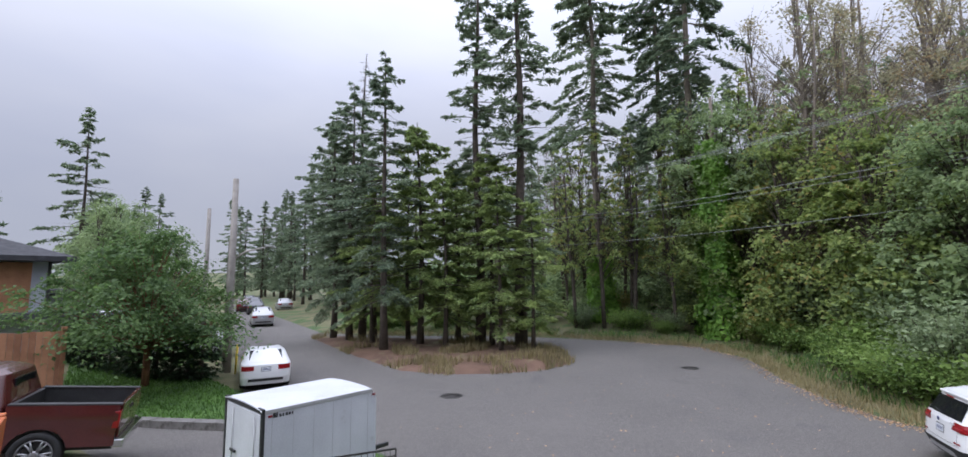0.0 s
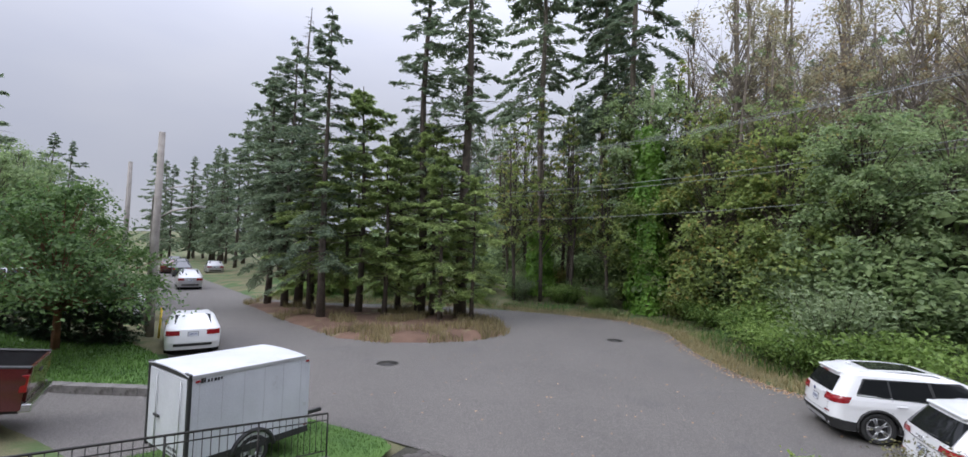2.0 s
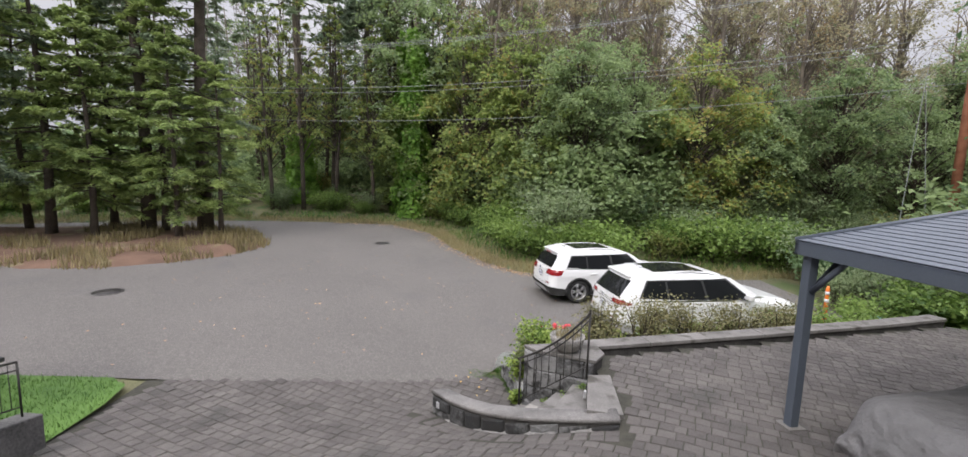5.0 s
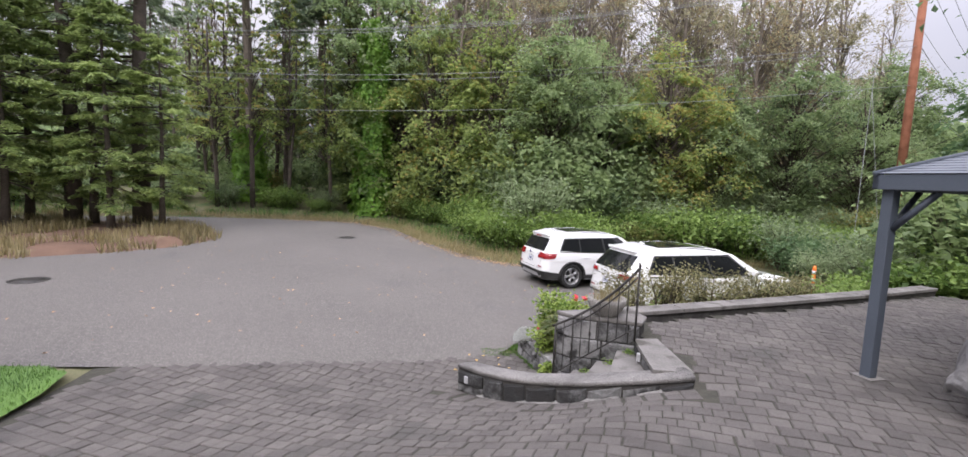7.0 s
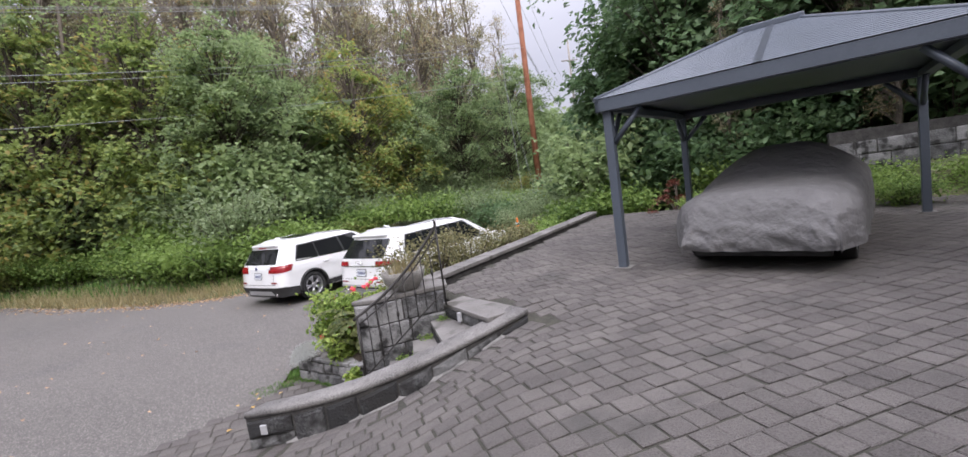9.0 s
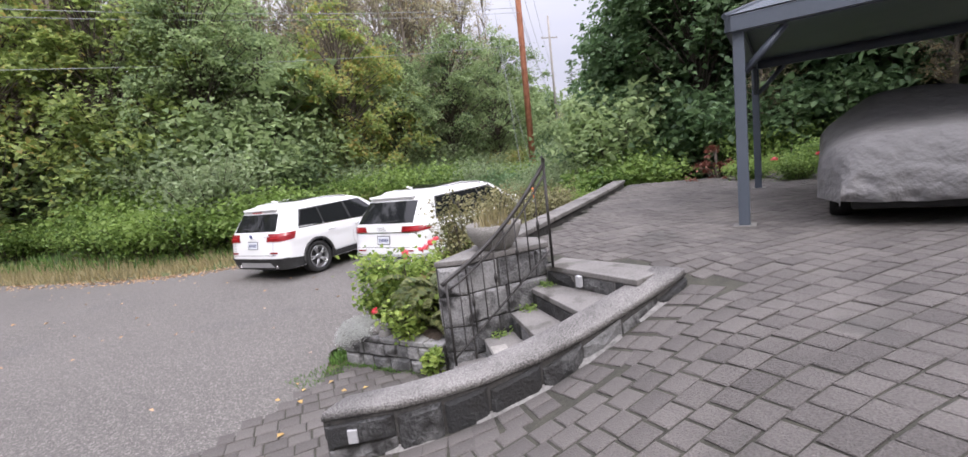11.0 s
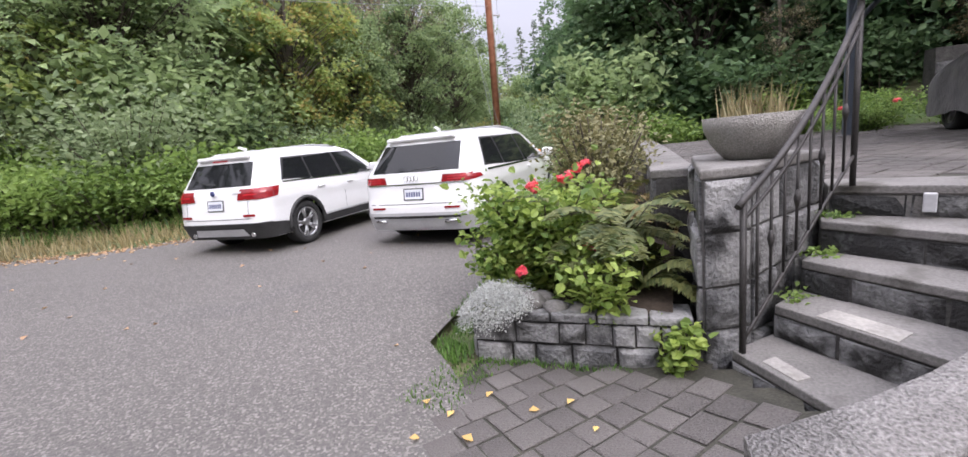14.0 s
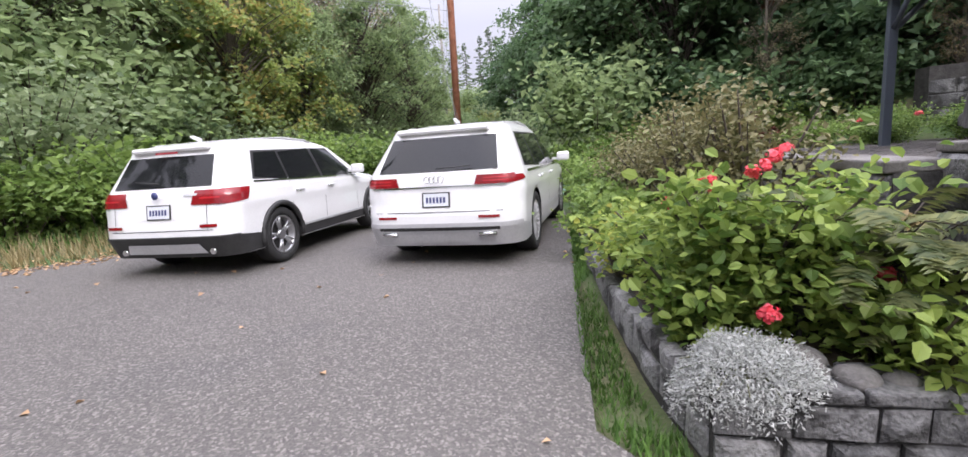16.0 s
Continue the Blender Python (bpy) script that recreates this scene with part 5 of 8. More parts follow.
# leafy wall behind the turning circle and the parked cars: x, y, kind, scale
ROW = [(0.5, 31.0, maple, 0.74), (4.0, 27.5, maple, 0.68), (6.5, 24.5, alder, 0.66), (9.5, 25.0, alder, 0.6), (12.5, 23.5, maple, 0.6), (16, 23.5, alder, 0.56), (19.5, 22.8, alder, 0.54), (2.0, 35, olive, 1.1),
       (7.5, 31, olive, 1.0), (12, 30, olive, 1.0), (17, 29.5, olive, 1.0), (22, 27, olive, 0.95), (26, 27, olive, 0.9), (29, 26.5, alder, 0.7), (-3.5, 36, alder, 1.0), (24, 23.0, alder, 0.6), (30, 29, alder, 0.5),
       (15, 36, olive, 1.0), (5, 41, olive, 1.0), (24, 34, olive, 0.95), (-1, 44, olive, 1.1), (3.5, 31, olive, 0.85), (9.5, 28.5, olive, 0.8), (14.5, 27, olive, 0.85), (19.5, 26, olive, 0.8), (27.5, 31, olive, 1.0),
       (9.0, 35, olive, 0.95), (20, 32, olive, 0.9), (33, 30, olive, 0.8), (36, 33, alder, 0.7), (-2, 33.5, maple, 0.6)]
seen = set()
for x, y, p, s in ROW:
    (plant if p in seen else first)(p, x, y, s * (rng.uniform(0.84, 1.06) if y < 32 else 1.0), rng.random() * 360)
    seen.add(p)
for k in range(24):
    x = -34 + 60 * (k + 0.5 * rng.random()) / 26
    y = (36 if x < 0 else 29) + 16 * rng.random() + max(0, -x - 12) * 0.3
    (plant if k else first)(bare, x, y, 0.8 + 0.5 * rng.random())
for x, y, k in ((3, 39, 1.1), (9, 40, 1.15), (14, 41, 1.2), (20, 39, 1.1), (25, 41, 1.15), (30, 38, 1.05), (6, 44, 1.25)):
    plant(olive, x, y, k)
for x, y, k in ((1.5, 37.5, 0.85), (7, 37, 0.85), (12.5, 35, 0.8), (18, 35.5, 0.85)):
    plant(alder, x, y, k)
for k in range(22):
    x, y = -17 + 15.5 * (k + rng.random()) / 22, 32.5 + 9 * rng.random()
    (plant if k else first)(slim, x, y, 0.75 + 0.45 * rng.random())
for k in range(9):
    plant(bare, 3 + 22 * (k + rng.random()) / 9, 26.5 + 3 * rng.random(), 0.7 + 0.3 * rng.random())
for k in range(20):
    x = -42 + 52 * (k + 0.6 * rng.random()) / 20
    y = 46 + 12 * rng.random() + max(0, -x - 14) * 0.35
    (plant if k else first)(deep, x, y, 0.5 + 0.35 * rng.random())
for k in range(9):
    x = 4 + 34 * (k + 0.5 * rng.random()) / 9
    y = 34 + 8 * rng.random()
    if math.atan2(y - 8.4, x + 0.4) > 0.58:
        plant(deep, x, y, 0.55 + 0.3 * rng.random())
for k in range(16):
    x = -60 + 75 * k / 16
    y = 52 + 14 * rng.random() + max(0, -x) * 0.25
    (plant if k else first)(dark_fir, x, y, 0.75 + 0.4 * rng.random())

# ---- gazebo with the covered car ----
def gazebo():
    g = thing("gazebo", "dark grey metal gazebo with a ribbed hip roof on four posts", "gazebo", pose(4.92, 4.88, 0, 0, 0, 7.0))
    W, D = 3.72, 4.15                      # across (towards -y) and deep (towards +x)
    z0, z1 = TERRACE, 3.08
    for k, (x, y) in enumerate(((0, 0), (D, 0), (0, -W), (D, -W))):
        bm = bmesh.new()
        box(bm, x - 0.06, y - 0.06, z0, x + 0.06, y + 0.06, z1 + 0.04, bevel=0.008)
        p = part("post", bm, GREY_METAL, g)
        boxes("base_plate", [(x - 0.12, y - 0.12, z0, x + 0.12, y + 0.12, z0 + 0.012)], CONCRETE, p, 0.003)
        sx, sy = (1 if x == 0 else -1), (-1 if y == 0 else 1)
        for dx, dy in ((sx, 0), (0, sy)):
            bm = bmesh.new()
            a, b = Vector((x + dx * 0.05, y + dy * 0.05, z1 - 0.42)), Vector((x + dx * 0.46, y + dy * 0.46, z1 + 0.02))
            tube(bm, [a, b], 0.042, 4)
            part("brace", bm, GREY_METAL, p)
    o = 0.13
    for spec in ((-o, -W - o, -o + 0.07, o), (D + o - 0.07, -W - o, D + o, o), (-o, -W - o, D + o, -W - o + 0.07), (-o, o - 0.07, D + o, o)):
        boxes("fascia", [(spec[0], spec[1], z1 + 0.03, spec[2], spec[3], z1 + 0.20)], GREY_METAL, g, 0.006)
    for spec in ((-0.05, -W, 0.05, 0), (D - 0.05, -W, D + 0.05, 0), (0, -W - 0.05, D, -W + 0.05), (0, -0.05, D, 0.05)):
        boxes("beam", [(spec[0], spec[1], z1 + 0.02, spec[2], spec[3], z1 + 0.12)], GREY_METAL, g, 0.004)
    peak, zp = (D / 2, -W / 2), z1 + 1.04
    e0, e1 = (-o, -W - o), (D + o, o)
    ridge = 0.22
    corners = [(e0[0], e1[1]), (e0[0], e0[1]), (e1[0], e0[1]), (e1[0], e1[1])]
    tops = [(peak[0] - 0.02, peak[1] + ridge), (peak[0] - 0.02, peak[1] - ridge), (peak[0] + 0.02, peak[1] - ridge), (peak[0] + 0.02, peak[1] + ridge)]
    zb = z1 + 0.20
    ribs = 26
    for k in range(4):
        a, b, c, d = Vector((*corners[k], zb)), Vector((*corners[(k + 1) % 4], zb)), Vector((*tops[(k + 1) % 4], zp)), Vector((*tops[k], zp))
        n = (b - a).cross(d - a).normalized()
        if n.z < 0:
            n = -n
        bm = bmesh.new()
        prev = None
        for r in range(ribs):
            f0, f1 = r / ribs, (r + 1) / ribs
            fm = f0 + (f1 - f0) * 0.80
            for f, up in ((f0, 0.016), (fm, 0.016), (fm, 0.0), (f1, 0.0)):
                row = [bm.verts.new(a.lerp(d, f) + n * up), bm.verts.new(b.lerp(c, f) + n * up)]
                if prev:
                    bm.faces.new((prev[0], prev[1], row[1], row[0]))
                prev = row
        part("roof_panel", bm, GREY_METAL, g)
        bm = bmesh.new()
        tube(bm, [a + n * 0.01, d + n * 0.02], 0.035, 6)
        part("hip_cap", bm, GREY_METAL, g)
        mid0, mid1 = a.lerp(b, 0.5), d.lerp(c, 0.5)
        bm = bmesh.new()
        t = (b - a).normalized() * 0.045
        vs = [bm.verts.new(p + n * 0.024) for p in (mid0 - t, mid0 + t, mid1 + t, mid1 - t)]
        bm.faces.new(vs)
        bmesh.ops.solidify(bm, geom=bm.faces[:], thickness=0.012)
        part("seam_cap", bm, GREY_METAL, g)
    prism("roof_vent", [(peak[0] - 0.22, peak[1] - 0.42), (peak[0] + 0.22, peak[1] - 0.42), (peak[0] + 0.22, peak[1] + 0.42), (peak[0] - 0.22, peak[1] + 0.42)], zp - 0.07, zp + 0.03, GREY_METAL, g, 0.02)
    prism("ceiling_lining", [e0, (e1[0], e0[1]), e1, (e0[0], e1[1])], zb - 0.02, zb - 0.012, GREY_METAL, g)


gazebo()


def covered_car(m):
    car = thing("covered_car", "car under a wrinkled grey fabric cover on the pavers", "car", m)
    L, H = 4.75, 1.02
    top = curve_of([(0, 0.66), (0.03, 0.84), (0.2, 0.96), (1.1, 1.05), (1.3, 1.10), (2.05, 1.42), (2.6, 1.47), (3.3, 1.42), (4.1, 1.12), (4.5, 1.04), (4.68, 0.9), (4.75, 0.6)])
    xs = np.linspace(0, L, 110)
    verts, faces = [], []
    n = 64
    for x in xs:
        zt = top(x)
        plan = H - 0.20 * (1 - smoothstep(0, 0.55, x)) ** 2 - 0.16 * (1 - smoothstep(0, 0.7, L - x)) ** 2
        z0 = 0.24 + 0.035 * math.sin(x * 2.6) + 0.05 * noise.noise((x * 2, 0, 5))
        for k in range(n + 1):
            a = -1 + 2 * k / n
            th = abs(a) * math.pi / 2
            z = z0 + (zt - z0) * math.cos(th) ** 0.42
            y = plan * math.sin(th) ** 0.62 * (1 - 0.30 * smoothstep(0.86, 1.45, z))
            drape = smoothstep(0.35, 0.8, abs(a))
            y += drape * (0.030 * noise.noise((x * 3.2 + z * 1.5, math.copysign(2.0, a), z * 1.4)) + 0.012 * noise.noise((x * 8.0 - z * 4, a * 2, 3.0)))
            front = 0.035 * noise.noise((a * 4.0 + z, z * 3 + a * 3, 9.0)) + 0.012 * noise.noise((a * 11.0 + z * 7, z * 4.0, 4.0))
            px = x + front * (1 - smoothstep(0.0, 0.5, x)) + front * (1 - smoothstep(0.0, 0.5, L - x))
            z += (1 - drape) * 0.010 * noise.noise((x * 3, a * 5, 1.0))
            verts.append((px, math.copysign(y, a), z))
    for i in range(len(xs) - 1):
        for k in range(n):
            q = i * (n + 1) + k
            faces.append((q, q + 1, q + n + 2, q + n + 1))
    # hanging skirts at both ends
    for i, sgn in ((0, -1), (len(xs) - 1, 1)):
        row = [verts[i * (n + 1) + k] for k in range(n + 1)]
        prev = [i * (n + 1) + k for k in range(n + 1)]
        for lev in range(1, 9):
            f = lev / 8
            cur = []
            for k in range(n + 1):
                x, y, z = row[k]
                zz = z + (min(z, 0.27 + 0.03 * noise.noise((y * 3, 0, 7))) - z) * f
                bulge = 0.08 * math.sin(f * math.pi * 0.75) + 0.05 * noise.noise((y * 5 + f, f * 3, 2)) + 0.014 * noise.noise((y * 13 + f * 4, f * 5, 8))
                cur.append(len(verts))
                verts.append((x + sgn * bulge, y * (1 + 0.015 * f), zz))
            for k in range(n):
                q = (prev[k], prev[k + 1], cur[k + 1], cur[k])
                faces.append(q if sgn > 0 else q[::-1])
            prev = cur
    raw("fabric_cover", verts, faces, COVER, car, True)
    for ax in (0.85, 3.75):
        for s in (1, -1):
            wheel(car, ax, s * 0.80, 0.32, 0.32, 0.22, s)
    boxes("underbody", [(0.35, -0.7, 0.16, L - 0.35, 0.7, 0.32)], BLACK_TRIM, car, 0.02)
    boxes("front_lip", [(0.12, -0.72, 0.17, 0.3, 0.72, 0.27)], BLACK_TRIM, car, 0.02)


covered_car(pose(4.86, 3.14, TERRACE, 0, 0, 3.0))


# ---- step rail, bowl ----
def step_rail():
    r = thing("step_railing", "dark wrought iron stair railing with a curled handrail beside the steps", "railing")
    a, b = Vector((1.60, 6.75, 0)), Vector((2.57, 6.18, 0))
    top = lambda f: 0.93 + (1.90 - 0.93) * (0.62 * f + 0.38 * f ** 2.4)   # noqa: E731
    low = lambda f: 0.10 + (0.98 - 0.10) * f  # noqa: E731
    at = lambda f, z: a.lerp(b, f) + Vector((0, 0, z))  # noqa: E731
    bm = bmesh.new()
    tube(bm, [at(-0.04, top(0) - 0.03), at(0, top(0))] + [at(f, top(f)) for f in np.linspace(0.08, 1.0, 14)] + [at(1.0, 1.95), at(0.985, 1.975)], 0.020, 6)
    part("handrail", bm, IRON, r, "flat iron handrail curving upward")
    for name, z0, z1 in (("upper_bar", -0.10, -0.10), ("lower_bar", 0.07, 0.07)):
        bm = bmesh.new()
        fn = top if name == "upper_bar" else low
        tube(bm, [at(f, fn(f) + z0) for f in np.linspace(0, 1.0, 12)], 0.011, 5)
        part(name, bm, IRON, r)
    for f, z0, z1, rad in ((0.0, -0.02, top(0), 0.017), (1.0, 0.86, 1.94, 0.017)):
        bm = bmesh.new()
        tube(bm, [at(f, z0), at(f, z1)], rad, 4)
        part("post", bm, IRON, r)
    for k in range(1, 9):
        f = k / 9
        bm = bmesh.new()
        tube(bm, [at(f, low(f) + 0.07), at(f, top(f) - 0.01)], 0.008, 4)
        if k % 2 == 0:
            zc = (low(f) + top(f)) / 2
            tube(bm, [at(f, zc - 0.05), at(f, zc), at(f, zc + 0.05)], [0.009, 0.019, 0.009], 8)
        part("baluster", bm, IRON, r)


step_rail()

bowl = thing("planter_bowl", "round pebbled concrete planter bowl with dry twigs on the stone pillar", "planter", pose(2.36, 6.72, 1.086))
bm = bmesh.new()
lathe(bm, [(0.001, 0.0), (0.15, 0.0), (0.17, 0.015), (0.24, 0.10), (0.28, 0.19), (0.29, 0.265), (0.268, 0.267), (0.255, 0.22), (0.2, 0.21), (0.001, 0.215)], 40)
bmesh.ops.transform(bm, matrix=Matrix.Rotation(radians(90), 4, "X"), verts=bm.verts)
bmesh.ops.recalc_face_normals(bm, faces=bm.faces)
part("bowl", bm, PEBBLE, bowl)


def grass_mesh(name, xy, zf, height, mat, lean=0.35, width=0.012, jitter=0.4):
    """Tufts of single blades, bent triangles."""
    n = len(xy)
    xy = np.asarray(xy)
    a = rng.random(n) * math.tau
    h = height * (0.5 + 0.8 * rng.random(n))
    z = np.array([zf(x, y) for x, y in xy])
    d = np.stack([np.cos(a), np.sin(a)], 1)
    s = np.stack([-np.sin(a), np.cos(a)], 1) * width
    base, tip = xy, xy + d * (h * lean * (0.3 + rng.random(n)))[:, None]
    v = np.empty((n, 3, 3))
    v[:, 0, :2], v[:, 1, :2], v[:, 2, :2] = base - s, base + s, tip
    v[:, 0, 2] = v[:, 1, 2] = z - 0.01
    v[:, 2, 2] = z + h
    me = bpy.data.meshes.new(name)
    me.from_pydata(v.reshape(-1, 3).tolist(), [], np.arange(n * 3).reshape(-1, 3).tolist())
    me.materials.append(mat)
    return me


tw = np.array([(math.cos(a) * r, math.sin(a) * r) for a, r in zip(rng.random(150) * math.tau, np.sqrt(rng.random(150)) * 0.2)])
ob = new("dry_grass_tuft", grass_mesh("dry_grass_tuft", tw, lambda x, y: 0.24, 0.2, DRYGRASS, 0.45, 0.006))
ob.parent = bowl

# ---- street furniture, poles and wires ----
for x, y in ((-3.6, 22.5), (-9.86, 13.0)):
    mh = thing("manhole_cover", "round dark iron manhole cover set in the asphalt", "manhole", pose(x, y, road_z(x, y)), "manhole covers")
    bm = bmesh.new()
    lathe(bm, [(0.001, 0.010), (0.30, 0.010), (0.30, 0.004), (0.33, 0.004), (0.33, 0.011), (0.40, 0.009), (0.41, -0.02)], 28)
    bmesh.ops.transform(bm, matrix=Matrix.Rotation(radians(90), 4, "X"), verts=bm.verts)
    bmesh.ops.recalc_face_normals(bm, faces=bm.faces)
    part("lid", bm, IRON, mh)


def utility_pole(x, y, height, mat, label, arms=(), lean=(0, 0), r=0.16):
    p = thing("utility_pole", label, "pole", pose(x, y, ground_z(x, y)))
    bm = bmesh.new()
    tube(bm, [(0, 0, -0.3), (lean[0] / 2, lean[1] / 2, height / 2), (*lean, height)], [r, r * 0.88, r * 0.72], 12)
    part("shaft", bm, mat, p)
    for z, half, turn in arms:
        bm = bmesh.new()
        a = radians(turn)
        f = z / height
        box(bm, -half, -0.05, -0.06, half, 0.05, 0.06, pose(lean[0] * f + 0.12, lean[1] * f + 0.1, z, 0, 0, turn))
        part("crossarm", bm, POLE_GREY, p)
        for s in (-0.9, -0.4, 0.4, 0.9):
            bm = bmesh.new()
            c = (lean[0] * f + 0.12 + math.cos(a) * half * s, lean[1] * f + 0.1 + math.sin(a) * half * s, z)
            tube(bm, [(c[0], c[1], z + 0.05), (c[0], c[1], z + 0.14), (c[0], c[1], z + 0.2)], [0.03, 0.05, 0.03], 8)
            part("insulator", bm, SILVER, p)
    return p


utility_pole(21.95, 19.05, 14.5, POLE_RED, "tall reddish brown wooden utility pole at the woods' edge", [(12.6, 1.1, -35)], (-0.5, -0.45), 0.19)
utility_pole(52.5, 34.8, 14.0, POLE_GREY, "distant grey utility pole beside the overgrown lane", [(11.4, 1.1, -35)], (0, 0), 0.16)
utility_pole(-20.7, 10.8, 8.7, POLE_GREY, "grey wooden utility pole with a steel sleeve by the street", (), (0, 0), 0.17)
utility_pole(-30, 14.2, 8.5, POLE_GREY, "grey wooden utility pole farther down the street", (), (0, 0), 0.15)


def cable(name, p0, p1, sag, r, label):
    bm = bmesh.new()
    p0, p1 = Vector(p0), Vector(p1)
    tube(bm, [p0.lerp(p1, f) - Vector((0, 0, sag * 4 * f * (1 - f))) for f in np.linspace(0, 1, 17)], r, 5)
    ob = part(name, bm, WIRE)
    return tagged(ob, label, "cable", "overhead wires")


POLE = (21.65, 18.75)
for dz, dx, dy, sag, r in ((12.7, -0.9, 0.7, 1.5, 0.011), (12.7, 0.5, -0.3, 1.5, 0.011), (12.75, 0.0, 0.1, 1.4, 0.011), (9.9, 0, 0.1, 1.3, 0.014), (9.6, 0, -0.1, 1.3, 0.012), (7.9, 0, 0, 1.2, 0.012)):
    low = {12.7: 11.5, 12.75: 11.5}.get(dz, dz - 0.6)
    cable("power_line" if dz > 12 else "telephone_line", (POLE[0] + dx, POLE[1] + dy, dz + 0.3), (-26 + dx, 33.5 + dy, low), sag, r, "thin grey overhead wire strung along the woods")
    cable("power_line" if dz > 12 else "telephone_line", (POLE[0] + dx, POLE[1] + dy, dz + 0.3), (52.5 + dx * 0.8, 34.8 + dy, low + 0.2), sag, r, "thin grey overhead wire strung over the lane")
cable("guy_wire", (20.5, 19.6, 10.0), (17.0, 16.4, 0.5), 0.0, 0.012, "steel guy wire of the utility pole")
cable("guy_wire", (20.5, 19.6, 8.0), (19.0, 17.0, 0.5), 0.0, 0.010, "steel guy wire of the utility pole")

marker = thing("marker_post", "orange traffic marker post with pale bands in the weeds", "marker post", pose(10.95, 11.9, ground_z(10.95, 11.9)))
bm = bmesh.new()
tube(bm, [(0, 0, 0), (0, 0, 1.0), (0, 0, 1.08)], [0.055, 0.05, 0.03], 12)
part("tube", bm, SAFETY_ORANGE, marker)
for z in (0.62, 0.84):
    bm = bmesh.new()
    tube(bm, [(0, 0, z), (0, 0, z + 0.09)], 0.054, 12)
    part("band", bm, PLATE, marker, "pale reflective band")
tarp = thing("plastic_sheet", "crumpled pale green plastic sheet lying in the weeds", "sheet", pose(12.6, 11.7, ground_z(12.6, 11.7) + 0.1))
TARP = material("green_plastic", (0.25, 0.5, 0.42), (0.4, 0.65, 0.55), 4, 0.4)
vs = [(0.09 * i - 0.7, 0.1 * j - 0.4, 0.25 * abs(noise.noise((i * 0.4, j * 0.5, 0))) + 0.2 * math.exp(-((i - 8) / 4) ** 2)) for i in range(16) for j in range(9)]
raw("folds", vs, [(i * 9 + j, i * 9 + j + 1, i * 9 + j + 10, i * 9 + j + 9) for i in range(15) for j in range(8)], TARP, tarp)

for (x, y), h, (ax, ay) in (((-22.5, 11.6), 5.4, (1.7, 1.1)), ((-38, 19.8), 8, (2.4, 2.0))):
    lamp = thing("street_lamp", "grey metal street lamp with a long arm over the road", "street lamp", pose(x, y, ground_z(x, y)))
    bm = bmesh.new()
    tube(bm, [(0, 0, 0), (0, 0, h * 0.9), (ax * 0.4, ay * 0.4, h), (ax, ay, h + 0.25)], [0.09, 0.06, 0.045, 0.03], 8)
    part("pole", bm, POLE_GREY, lamp)
    bm = bmesh.new()
    box(bm, -0.1, -0.3, -0.05, 0.1, 0.3, 0.05, pose(ax, ay, h + 0.25, 0, 0, 30), 0.02)
    part("head", bm, SILVER, lamp)
mk = thing("pole_marker", "yellow plastic guard at the foot of the pole wire", "marker post", pose(-20.2, 10.9, road_z(-20, 11)))
YELLOW = material("yellow_plastic", (0.6, 0.42, 0.03), (0.75, 0.55, 0.06), 4, 0.5)
bm = bmesh.new()
tube(bm, [(0, 0, -0.05), (0.02, 0.05, 1.3)], 0.045, 8)
part("guard", bm, YELLOW, mk)


